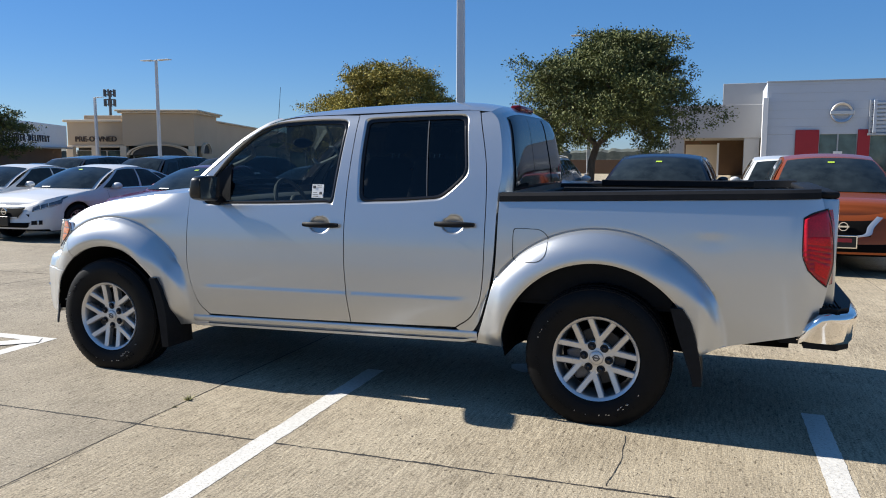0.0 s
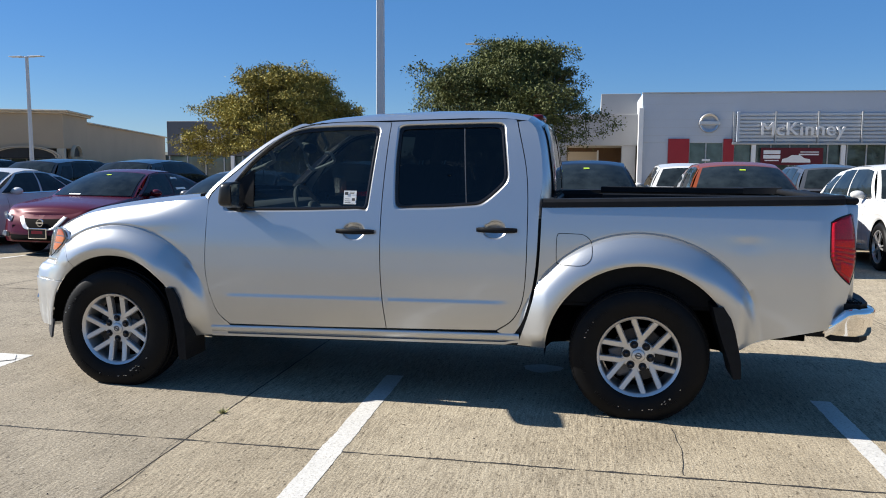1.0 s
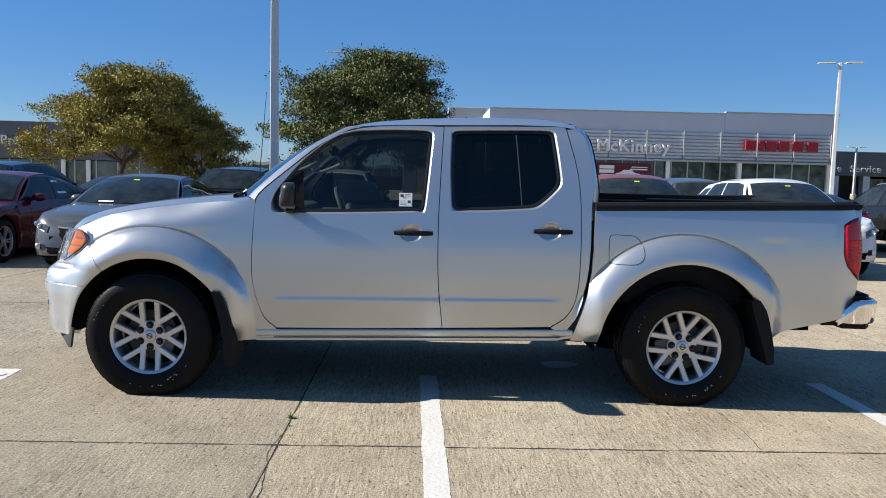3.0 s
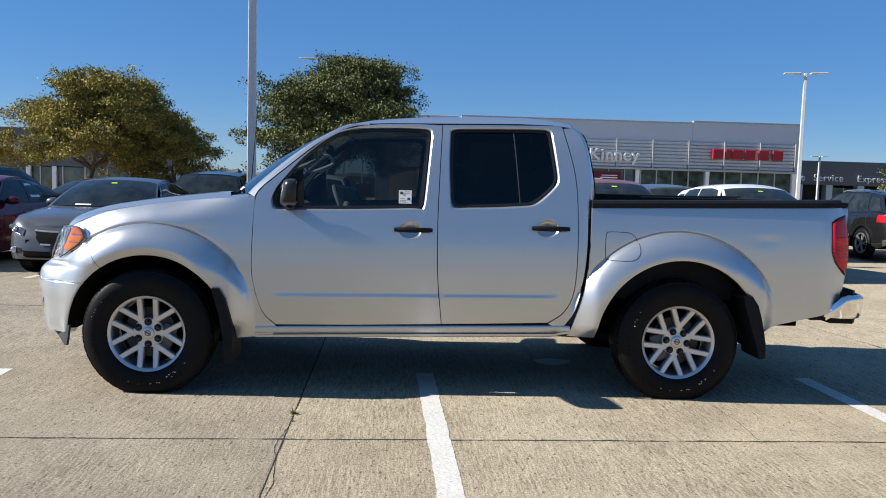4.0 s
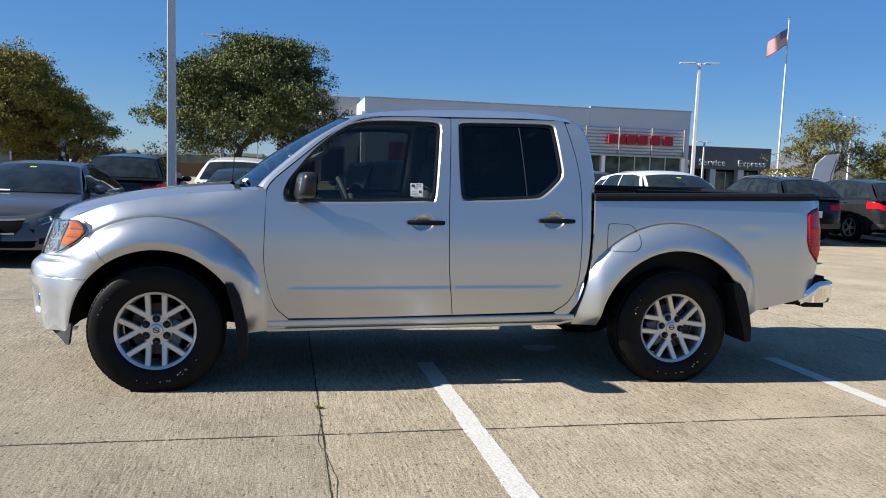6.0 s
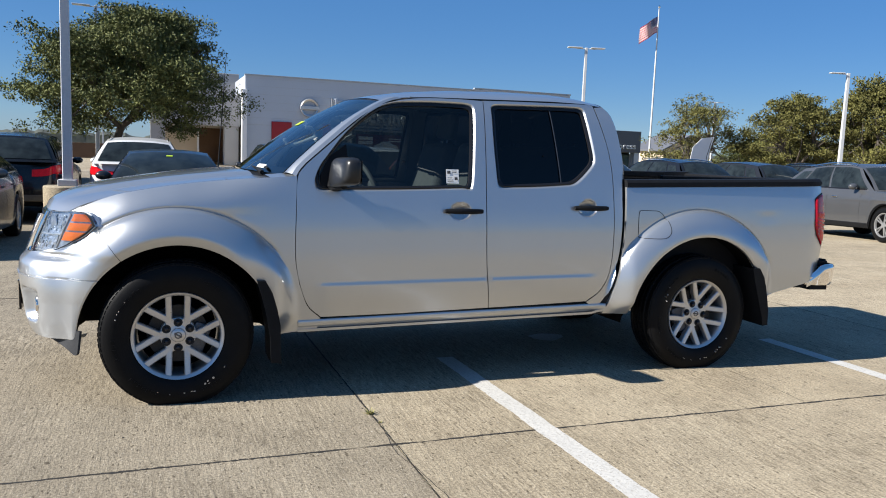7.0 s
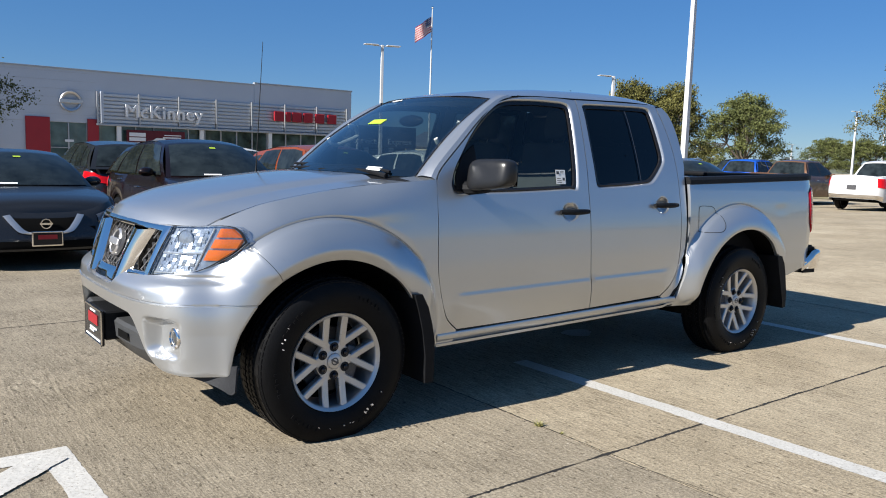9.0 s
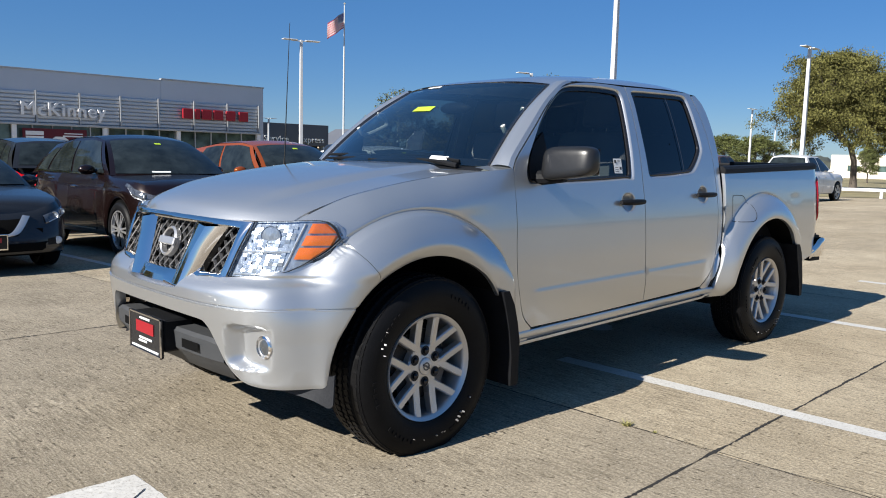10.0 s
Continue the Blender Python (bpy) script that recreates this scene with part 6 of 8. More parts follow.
grille = part("grille", bm, M_RECESS, truck, "chrome-framed grille with black lattice")
# lattice bars
M_LATTICE = mat("grille_lattice", (0.17, 0.17, 0.175), 0.35, 0.6, var=0.05)
for sgn in (1, -1):
    for k in range(-16, 17):
        h0 = k * 0.052
        runs, ends = [], []
        for q in np.linspace(0, 1, 24):
            z = 0.712 + 0.232 * q
            h = h0 + sgn * 0.228 * 0.95 * (q - 0.5)
            if abs(h) < lerp_at(z, [(0.712, 0.140), (0.94, 0.200)]) or z > 0.752 and lerp_at(z, [(0.755, 0.335), (0.80, 0.325), (0.94, 0.395)]) < abs(h) < lerp_at(z, [(0.755, 0.462), (0.94, 0.490)]):
                ends.append((h, z))
            else:
                runs.append(ends)
                ends = []
        runs.append(ends)
        for ends in runs:
            if len(ends) < 3:
                continue
            bm = bmesh.new()
            pts = [front_pt(h, z, -0.030) for h, z in ends]
            w = Vector((0, 0, 0.0034))
            sheet(bm, [[p + Vector((0.012, 0, 0)) - w for p in pts], [p - w for p in pts], [p + w for p in pts], [p + Vector((0.012, 0, 0)) + w for p in pts]])
            part("lattice_bar", bm, M_LATTICE, grille, smooth=0)
for sg in (1, -1):
    # the strut rises to a ridge between its inner face and its flank
    inner, ridge, flank = (smoothline(p, 18) for p in ([(0.118, 0.692), (0.148, 0.82), (0.182, 0.944)], [(0.222, 0.690), (0.248, 0.815), (0.296, 0.928)], [(0.268, 0.712), (0.312, 0.815), (0.385, 0.934)]))
    for nm, lo, hi, o0, o1, words in (("chrome_strut", inner, ridge, -0.004, 0.020, "broad chrome grille strut"), ("strut_flank", ridge, flank, 0.020, -0.022, "chrome flank of the grille strut")):
        bm = bmesh.new()
        rows = []
        for q in np.linspace(0, 1, 9):
            rows.append([front_pt(sg * (p[0] + (r[0] - p[0]) * q), p[1] + (r[1] - p[1]) * q, o0 + (o1 - o0) * q + 0.006 * math.sin(math.pi * q)) for p, r in zip(lo, hi)])
        sheet(bm, [[v + Vector((0.03, 0, 0)) for v in rows[0]]] + rows + [[v + Vector((0.03, 0, 0)) for v in rows[-1]]])
        part(nm, bm, M_CHROME, grille, words)
    part("chrome_edge", front_patch([(0.448, 0.750), (0.480, 0.750)], [(0.480, 0.750), (0.502, 0.86), (0.528, 0.958)], [(0.482, 0.944), (0.528, 0.958)], [(0.448, 0.750), (0.466, 0.86), (0.482, 0.944)], 7, 14, sg, 0.004, 0.006), M_CHROME, grille, "chrome grille edge")
    part("chrome_lip", front_patch([(0.255, 0.722), (0.36, 0.736), (0.485, 0.742)], [(0.485, 0.742), (0.47, 0.757)], [(0.30, 0.752), (0.38, 0.756), (0.47, 0.757)], [(0.255, 0.722), (0.30, 0.752)], 14, 5, sg, 0.002, 0.008), M_CHROME, grille)
part("chrome_top", front_patch([(-0.525, 0.934), (0, 0.936), (0.525, 0.934)], [(0.525, 0.934), (0.530, 0.959)], [(-0.530, 0.959), (0, 0.963), (0.530, 0.959)], [(-0.525, 0.934), (-0.530, 0.959)], 40, 6, 1, 0.0, 0.006), M_CHROME, grille, "chrome upper bar")
part("chrome_base", front_patch([(-0.228, 0.674), (0, 0.668), (0.228, 0.674)], [(0.228, 0.674), (0.150, 0.742)], [(-0.150, 0.742), (0, 0.740), (0.150, 0.742)], [(-0.228, 0.674), (-0.150, 0.742)], 26, 8, 1, 0.004, 0.014), M_CHROME, grille, "chrome lower bar")
bm = bmesh.new()
bc = front_pt(0, 0.842, -0.014)
m_b = Matrix.Translation(bc) @ pose(0, 0, 0, 0, 18, 0) @ pose(0, 0, 0, 0, 0, -90)
lathe(bm, [(0.050, 0.012), (0.053, -0.012), (0.058, -0.016), (0.065, -0.008), (0.065, 0.012)], 36, False, m_b)
badge = part("badge", bm, M_ALLOY, grille, "round chrome badge")
bm = bmesh.new()
box(bm, -0.069, 0.069, -0.022, -0.004, -0.017, 0.017, 0.004, 1, m_b)
part("badge_bar", bm, M_ALLOY, badge, smooth=0)
M_BOWL = mat("lamp_reflector", (0.60, 0.62, 0.64), 0.30, 0.85, var=0.15, scale=45, fine=160, bump=0.5)
M_LAMPBACK = mat("ribbed_lamp_housing", (0.36, 0.40, 0.46), 0.20, 0.60, var=0.22, scale=12, fine=46, bump=0.24, stretch=(1, 1.8, 0.7))
M_FACET = mat("reflector_facet", (0.40, 0.44, 0.50), 0.27, 0.70, var=0.10, scale=40, fine=140)
M_FLUTE = mat("lamp_flute", (0.50, 0.53, 0.57), 0.2, 0.5, var=0.1, scale=60)
for sg in (1, -1):
    HB, HR, HT, HL = [(0.487, 0.752), (0.58, 0.760), (0.655, 0.772), (0.690, 0.784)], [(0.690, 0.784), (0.722, 0.812), (0.755, 0.855), (0.776, 0.905)], [(0.534, 0.961), (0.65, 0.968), (0.735, 0.974), (0.762, 0.953), (0.776, 0.905)], [(0.487, 0.752), (0.510, 0.86), (0.534, 0.961)]
    part_b = front_patch(HB, HR, HT, HL, 26, 16, sg, -0.016)
    lamp = part("headlamp", part_b, M_LAMPBACK, truck, "clear headlamp with amber corner")
    part("lens", outward(front_patch(HB, HR, HT, HL, 26, 16, sg, 0.004, 0.010), (0.3, CY, 0.87)), M_LENS, lamp, "clear lens")
    for h, z, rr in ((0.605, 0.908, 0.043),):
        bm = bmesh.new()
        mm = Matrix.Translation(front_pt(sg * h, z, -0.013)) @ pose(0, 0, 0, 0, 0, -90 - sg * 30)
        lathe(bm, [(rr, -0.004), (rr * 0.94, -0.007), (rr * 0.88, -0.003), (rr * 0.45, -0.006), (0.001, -0.007)], 26, False, mm)
        part("reflector", bm, M_LAMPBACK, lamp)
    # faceted reflector behind the lens
    rnd = random.Random(5)
    bm = bmesh.new()
    for i in range(11):
        for j in range(13):
            h0, z0 = 0.512 + 0.0150 * i + 0.09 * (j * 0.0140), 0.772 + 0.0140 * j
            if h0 > 0.655 + 0.19 * (z0 - 0.775) or rnd.random() < 0.22:
                continue
            tu, tv = rnd.uniform(-0.0030, 0.0030), rnd.uniform(-0.0030, 0.0030)
            quad = [front_pt(sg * (h0 + a * 0.0142), z0 + b * 0.0132, -0.011 + tu * (a - 0.5) + tv * (b - 0.5)) for a, b in ((0, 0), (1, 0), (1, 1), (0, 1))]
            bm.faces.new([bm.verts.new(q) for q in quad])
    part("reflector_facets", bm, M_FACET, lamp, "bright faceted reflector", smooth=0, kind="stuff")
    for pts in ([(0.668, 0.784), (0.688, 0.87), (0.706, 0.962)], [(0.50, 0.762), (0.59, 0.768), (0.66, 0.780)], [(0.512, 0.846), (0.60, 0.850), (0.68, 0.856)]):
        bm = bmesh.new()
        c = smoothline(pts, 12)
        tube(bm, [tuple(front_pt(sg * p[0], p[1], -0.012)) for p in c], 0.0045, 6)
        part("lamp_divider", bm, M_FLUTE, lamp, "bright divider inside the lamp")
    for z0, z1 in ((0.828, 0.872), (0.880, 0.918), (0.926, 0.963)):
        hl, hr0, hr1 = 0.708 + 0.22 * (z0 - 0.88), lerp_at(z0, [(0.812, 0.720), (0.855, 0.752), (0.905, 0.773), (0.953, 0.760), (0.97, 0.738)]), lerp_at(z1, [(0.812, 0.720), (0.855, 0.752), (0.905, 0.773), (0.953, 0.760), (0.97, 0.738)])
        part("turn_lens", front_patch([(hl, z0), (hr0, z0)], [(hr0, z0), (hr1, z1)], [(hl + 0.008, z1), (hr1, z1)], [(hl, z0), (hl + 0.008, z1)], 10, 6, sg, -0.003, 0.004), M_AMBER, lamp, "amber turn lens")
    bm = bmesh.new()
    loop = np.vstack([smoothline(HB, 16), smoothline(HR, 12)[1:], smoothline(HT, 22)[::-1][1:], smoothline(HL, 12)[::-1][1:]])
    c = loop.mean(axis=0)
    sheet(bm, [[front_pt(sg * p[0], p[1], 0.001) for p in loop], [front_pt(sg * (c + (p - c) * 1.012)[0], (c + (p - c) * 1.018)[1], -0.006) for p in loop]])
    part("lamp_seal", bm, M_GAP, lamp)
# grey deflector blade under each bumper corner, ahead of the wheel
for sg in (1, -1):
    bm = bmesh.new()
    path = smoothline([(-0.690, 0.545, 0.352), (-0.645, 0.640, 0.338), (-0.590, 0.715, 0.326), (-0.535, 0.788, 0.304), (-0.502, 0.824, 0.282), (-0.484, 0.840, 0.270), (-0.472, 0.848, 0.282)], 30)
    outer = [[Vector((p[0] + 0.012 * (1 - f), CY + sg * (p[1] - 0.008 * (1 - f)), 0.392 + (p[2] - 0.392) * f)) for p in path] for f in (0, 0.3, 0.6, 0.9, 1.0)]
    inner = [[q + Vector((0.010, -sg * 0.006, 0)) for q in r] for r in outer[::-1]]
    vs = sheet(bm, outer + inner)
    for k in (0, -1):
        bm.faces.new([r[k] for r in vs])
    part("air_deflector", bm, mat("deflector_plastic", (0.034, 0.035, 0.038), 0.6, var=0.15, scale=15, fine=200, bump=0.1, spec=0.2), fb, "dark grey plastic deflector ahead of the wheel", smooth=40)
# dealer plate on its bracket
bm = bmesh.new()
box(bm, -0.812, -0.68, CY - 0.150, CY + 0.150, 0.40, 0.535, 0.008)
plate = part("plate_bracket", bm, M_BLACK, fb, "black plate bracket", smooth=20)
bm = bmesh.new()
box(bm, -0.825, -0.813, CY - 0.155, CY + 0.155, 0.375, 0.540, 0.004)
part("plate", bm, M_TRIM, plate, "dealer plate with a red panel", smooth=20)
bm = bmesh.new()
for y0, y1, z0, z1 in ((-0.155, 0.155, 0.534, 0.540), (-0.155, 0.155, 0.375, 0.381), (-0.155, -0.148, 0.375, 0.540), (0.148, 0.155, 0.375, 0.540)):
    box(bm, -0.829, -0.824, CY + y0, CY + y1, z0, z1)
part("plate_frame", bm, M_CHROME, plate, smooth=0)
bm = bmesh.new()
box(bm, -0.828, -0.8255, CY - 0.085, CY + 0.085, 0.458, 0.506)
part("plate_panel", bm, mat("plate_red", (0.27, 0.007, 0.013), 0.45, var=0.05), plate, smooth=0)
bm = bmesh.new()
for y0, y1, z in ((-0.070, 0.055, 0.432), (-0.02, 0.06, 0.418), (-0.13, 0.13, 0.389), (-0.05, 0.05, 0.516)):
    box(bm, -0.8282, -0.8255, CY + y0, CY + y1, z, z + 0.008)
part("plate_bars", bm, M_WHITE, plate, smooth=0)

# mirrors
M_MIRR = mat("mirror_cap", (0.014, 0.0145, 0.016), 0.30, var=0.08, scale=20, coat=0.12, spec=0.30)
for s in (1, -1):
    bm = bmesh.new()
    bmesh.ops.create_uvsphere(bm, u_segments=36, v_segments=24, radius=1.0)
    for v in bm.verts:
        f = [math.copysign(abs(c) ** 0.46, c) for c in v.co]
        x = 0.845 + f[0] * (0.060 if f[0] < 0 else 0.034) + 0.022 * f[1] + 0.012 * f[2] * (f[0] < 0)
        v.co = Vector((x, CY - s * (0.926 + f[1] * 0.134), 1.214 + f[2] * 0.077 * (1 - 0.09 * f[1]) + 0.010 * f[1]))
    mir = part("mirror", bm, M_MIRR, truck, "dark grey door mirror")
    bm = bmesh.new()
    sheet(bm, [[Vector((0.878 + 0.018 * f + 0.006 * (1 - abs(f)), CY - s * (0.932 + 0.118 * f), 1.218 + 0.062 * g)) for f in np.linspace(-1, 1, 9)] for g in np.linspace(-1, 1, 7)])
    part("mirror_glass", bm, M_CHROME, mir, "mirror glass")
    bm = bmesh.new()
    tube(bm, [(0.80, CY - s * 0.735, 1.135), (0.82, CY - s * 0.80, 1.138), (0.835, CY - s * 0.90, 1.145)], [0.040, 0.034, 0.026], 10)
    part("mirror_arm", bm, M_BLACK, mir)
    bm = bmesh.new()
    skin(bm, coons([(0.738, 1.130), (0.90, 1.134)], [(0.90, 1.134), (0.885, 1.36)], [(0.795, 1.295), (0.885, 1.375)], [(0.738, 1.130), (0.742, 1.20), (0.795, 1.295)], 8, 8), s, -0.012, 0.008)
    part("mirror_sail", bm, M_BLACK, mir, "black mirror mount panel")
bm = bmesh.new()
tube(bm, [(0.30, CY + 0.70, 1.145), (0.305, CY + 0.703, 1.20), (0.36, CY + 0.735, 1.965)], [0.010, 0.004, 0.0018], 6)
part("antenna", bm, M_BLACK, truck, "thin black whip antenna")
# paper slips on the glass
bm = bmesh.new()
sheet(bm, [[onside(1, x, z, -0.021) for x in np.linspace(1.468, 1.546, 4)] for z in np.linspace(1.160, 1.240, 4)])
slip = part("price_slip", bm, M_PAPER, truck, "white printed slip on the window")
for x0, x1, z0, z1 in ((1.475, 1.495, 1.215, 1.232), (1.503, 1.532, 1.222, 1.225), (1.503, 1.536, 1.230, 1.233), (1.520, 1.538, 1.180, 1.196), (1.475, 1.505, 1.190, 1.193), (1.475, 1.510, 1.178, 1.181), (1.475, 1.512, 1.168, 1.171)):
    bm = bmesh.new()
    sheet(bm, [[onside(1, x, z, -0.019) for x in (x0, x1)] for z in (z0, z1)])
    part("print", bm, M_DARKGREY, slip)


def on_screen(u, v, out):
    a = Vector(WB[0]).lerp(Vector(WB[-1]), 0.5)
    f = (u + 1) * 10
    i = min(int(f), 19)
    lo = Vector(WB[i]).lerp(Vector(WB[i + 1]), f - i)
    hi = Vector(WT[i]).lerp(Vector(WT[i + 1]), f - i)
    bow = 0.030 * math.sin(math.pi * v)
    return lo.lerp(hi, v) + Vector((-bow * 0.6 - out * 0.6, 0, bow * 0.8 + out * 0.8))


for nm, m_, u0, u1, v0, v1 in (("sticker", M_YELLOW, -0.10, 0.14, 0.56, 0.625), ("paper", M_PAPER, -0.70, -0.56, 0.035, 0.07), ("paper", M_PAPER, 0.30, 0.52, 0.965, 0.985)):
    bm = bmesh.new()
    sheet(bm, [[on_screen(u, v, 0.003) for u in np.linspace(u0, u1, 6)] for v in (v0, v1)])
    st = part("screen_" + nm, bm, m_, screen, "yellow windscreen sticker" if nm == "sticker" else "white paper slip")

# ---- cabin ----
cab = part("dashboard", (lambda b: (box(b, 0.62, 1.02, CY - 0.68, CY + 0.68, 0.80, 1.08, 0.05, 2), box(b, 0.45, 0.8, CY - 0.64, CY + 0.64, 1.0, 1.13, 0.05, 2), b)[2])(bmesh.new()), M_DASH, truck, smooth=25)
bm = bmesh.new()
tw = Matrix.Translation((1.12, CY - 0.37, 1.08)) @ pose(0, 0, 0, 0, -24, 0) @ pose(0, 0, 0, 0, 0, -90)
c = [tw @ Vector((0.185 * math.cos(t), 0, 0.185 * math.sin(t))) for t in np.linspace(0, 2 * math.pi, 33)]
tube(bm, [tuple(p) for p in c], 0.014, 8, False)
for t in (0.1, math.pi - 0.1, -math.pi / 2):
    tube(bm, [tuple(tw @ Vector((0.04 * math.cos(t), 0.02, 0.04 * math.sin(t)))), tuple(tw @ Vector((0.18 * math.cos(t), 0, 0.18 * math.sin(t))))], 0.016, 6)
bmesh.ops.create_uvsphere(bm, u_segments=14, v_segments=8, radius=0.07, matrix=tw @ Matrix.Translation((0, 0.03, 0)) @ Matrix.Diagonal((1, 0.5, 1, 1)))
part("steering_wheel", bm, M_DASH, truck, "dark steering wheel")


def seat(x, y, w):
    bm = bmesh.new()
    box(bm, x - 0.25, x + 0.25, y - w, y + w, 0.70, 0.86, 0.05, 3)
    o = part("seat", bm, M_SEAT, truck, "grey cloth seat", smooth=30)
    bm = bmesh.new()
    box(bm, -0.07, 0.07, -w, w, 0, 0.62, 0.05, 3, Matrix.Translation((x + 0.25, y, 0.80)) @ pose(0, 0, 0, 0, 16, 0))
    part("backrest", bm, M_SEAT, o, smooth=30)
    for yy in ((0,) if w < 0.4 else (-0.4, 0.4)):
        bm = bmesh.new()
        box(bm, -0.045, 0.045, -0.125, 0.125, 0, 0.19, 0.04, 3, Matrix.Translation((x + 0.44, y + yy, 1.425)) @ pose(0, 0, 0, 0, 10, 0))
        part("headrest", bm, M_SEAT, o, smooth=30)
        bm = bmesh.new()
        for q in (-0.05, 0.05):
            tube(bm, [(x + 0.43, y + yy + q, 1.38), (x + 0.45, y + yy + q, 1.45)], 0.007, 6)
        part("headrest_post", bm, M_CHROME, o)


seat(1.42, CY - 0.37, 0.25)
seat(1.42, CY + 0.37, 0.25)
seat(2.02, CY, 0.62)
bm = bmesh.new()
sheet(bm, [[p - Vector((0, 0, 0.035)) for p in r[2:-2]] for r in rows_r[1:]])
part("headlining", bm, M_BEIGE, truck, "pale headlining")
bm = bmesh.new()
for s in (1, -1):
    sheet(bm, [[onside(s, x, z, -0.06) for x in np.linspace(0.66, 2.55, 24)] for z in (0.70, 0.95, 1.10)])
box(bm, 0.6, 2.6, CY - 0.72, CY + 0.72, 0.52, 0.56)
part("cabin_trim", bm, M_DASH, truck)
bm = bmesh.new()
for s in (1, -1):
    for x, z0, z1 in ((1.74, 1.10, 1.63),):
        sheet(bm, [[onside(s, x - 0.05 + dx, z, -0.035) for dx in (0, 0.10)] for z in np.linspace(z0, z1, 8)])
part("pillar_trim", bm, M_DASH, truck)
for s in (1, -1):
    bm = bmesh.new()
    tube(bm, smoothline([(x, CY - s * 0.575, z) for x, z in ((0.74, 1.388), (0.765, 1.355), (0.81, 1.350), (0.945, 1.405), (0.955, 1.425), (0.93, 1.470), (0.885, 1.474))], 24), 0.013, 8)
    part("grab_handle", bm, M_BEIGE, truck, "pale grab handle on the pillar")
bm = bmesh.new()
bmesh.ops.create_uvsphere(bm, u_segments=16, v_segments=10, radius=1, matrix=Matrix.Translation((0.98, CY, 1.50)) @ Matrix.Diagonal((0.03, 0.12, 0.035, 1)))
part("rear_view_mirror", bm, M_BLACK, truck)


# ---- wheels ----
M_DISC = mat("dark_disc_steel", (0.035, 0.033, 0.032), 0.5, 0.6, var=0.2, scale=10, fine=120)
M_LUG = mat("dark_lug_chrome", (0.045, 0.045, 0.05), 0.25, 0.9, var=0.05)
def truck_wheel(x, s):
    w = new("wheel")
    w.parent = truck
    R, RIM, HWID = 0.382, 0.226, 0.122
    spin = {(0, 1): 30, (1, 1): 8, (0, -1): 30, (1, -1): 50}[(0 if x < 1 else 1, s)]
    base = Matrix.Translation((x, CY - s * 0.768, WZ)) @ pose(0, 0, 0, 0, 0, 0 if s == 1 else 180)
    sp = base @ pose(0, 0, 0, 0, spin, 0)
    bm = bmesh.new()
    prof = [(RIM - 0.004, -0.098), (RIM + 0.008, -0.110), (RIM + 0.030, -0.117), (0.295, -HWID - 0.004), (0.325, -0.123), (0.348, -0.116), (0.366, -0.105), (0.376, -0.094)]
    tread = []
    for k, yy in enumerate(np.linspace(-0.088, 0.088, 23)):
        groove = any(abs(yy - g) < 0.0045 for g in (-0.056, -0.020, 0.020, 0.056))
        tread.append((R - 0.010 * (abs(yy) / 0.09) ** 3 - (0.009 if groove else 0), yy))
    full = prof + tread + [(r, -y) for r, y in prof[::-1]]
    lathe(bm, full, 96, False, base)
    for v in bm.verts:
        if v.co.z < 0.002:
            v.co.z = 0.002
            d = v.co.y - (CY - s * 0.768)
            v.co.y += math.copysign(0.008, d) if abs(d) > 0.09 else 0
    tyre = part("tyre", bm, M_RUBBER, w, "black all-terrain tyre", smooth=30)
    bm = bmesh.new()
    for k in range(84):
        mm = base @ pose(0, 0, 0, 0, 360 * k / 84, 0)
        for sgn in (-1, 1):
            sk = 0.004 * (1 if k % 2 else -1)
            box(bm, -0.0112, 0.0112, sgn * 0.079 - 0.017, sgn * 0.079 + 0.017, R - 0.020, R - 0.0058, 0, 1, mm @ Matrix.Translation((sk, 0, 0)))
            box(bm, -0.0105, 0.0105, sgn * 0.100 - 0.006, sgn * 0.100 + 0.0055, R - 0.030, R - 0.0125, 0, 1, mm)
        for yy in (-0.038, 0.0, 0.038):
            box(bm, -0.0095, 0.0095, yy - 0.013, yy + 0.013, R - 0.012, R + 0.0012, 0, 1, mm @ pose(0, 0, 0, 0, 0, 12 if yy < 0 else -12))
    for v in bm.verts:
        v.co.z = max(v.co.z, 0.001)
    part("tread", bm, M_RUBBER, tyre, "blocky tread", smooth=0, kind="stuff")
    bm = bmesh.new()
    for a0, n_ in ((200, 7), (250, 5), (300, 6), (20, 6), (140, 5)):
        for k in range(n_):
            mm = base @ pose(0, 0, 0, 0, a0 + k * 4.5, 0)
            box(bm, -0.006, 0.006, -HWID - 0.0065, -HWID + 0.002, 0.300, 0.317 - 0.005 * (k % 2), 0, 1, mm)
    part("sidewall_mark", bm, M_RUBBER, tyre, "raised sidewall marks", smooth=0, kind="stuff")
    # sun glints on the glossy sidewall, put in as small pale chips
    for a0, n_, r0, r1, y0 in ((126, 30, 0.282, 0.304, -0.1275), (278, 15, 0.347, 0.303, -0.1255)):
        bm = bmesh.new()
        rnd = random.Random(a0)
        for k in range(n_):
            if rnd.random() < 0.18:
                continue
            mm = base @ pose(0, 0, 0, 0, a0 + k * 2.6 + rnd.uniform(-0.8, 0.8), rnd.uniform(-14, 14))
            w_, r_ = rnd.uniform(0.001, 0.0050), r0 + (r1 - r0) * k / n_ + rnd.uniform(-0.004, 0.004)
            box(bm, -w_, w_, y0 + (0.008 * (r_ - 0.303) / 0.044 if r_ > 0.303 else 0), -0.110, r_, r_ + rnd.uniform(0.0012, 0.005), 0, 1, mm)
        part("painted_glint", bm, M_ALLOY, tyre, "pale chips put on the sidewall as sun glints", smooth=0, kind="stuff")
    bm = bmesh.new()
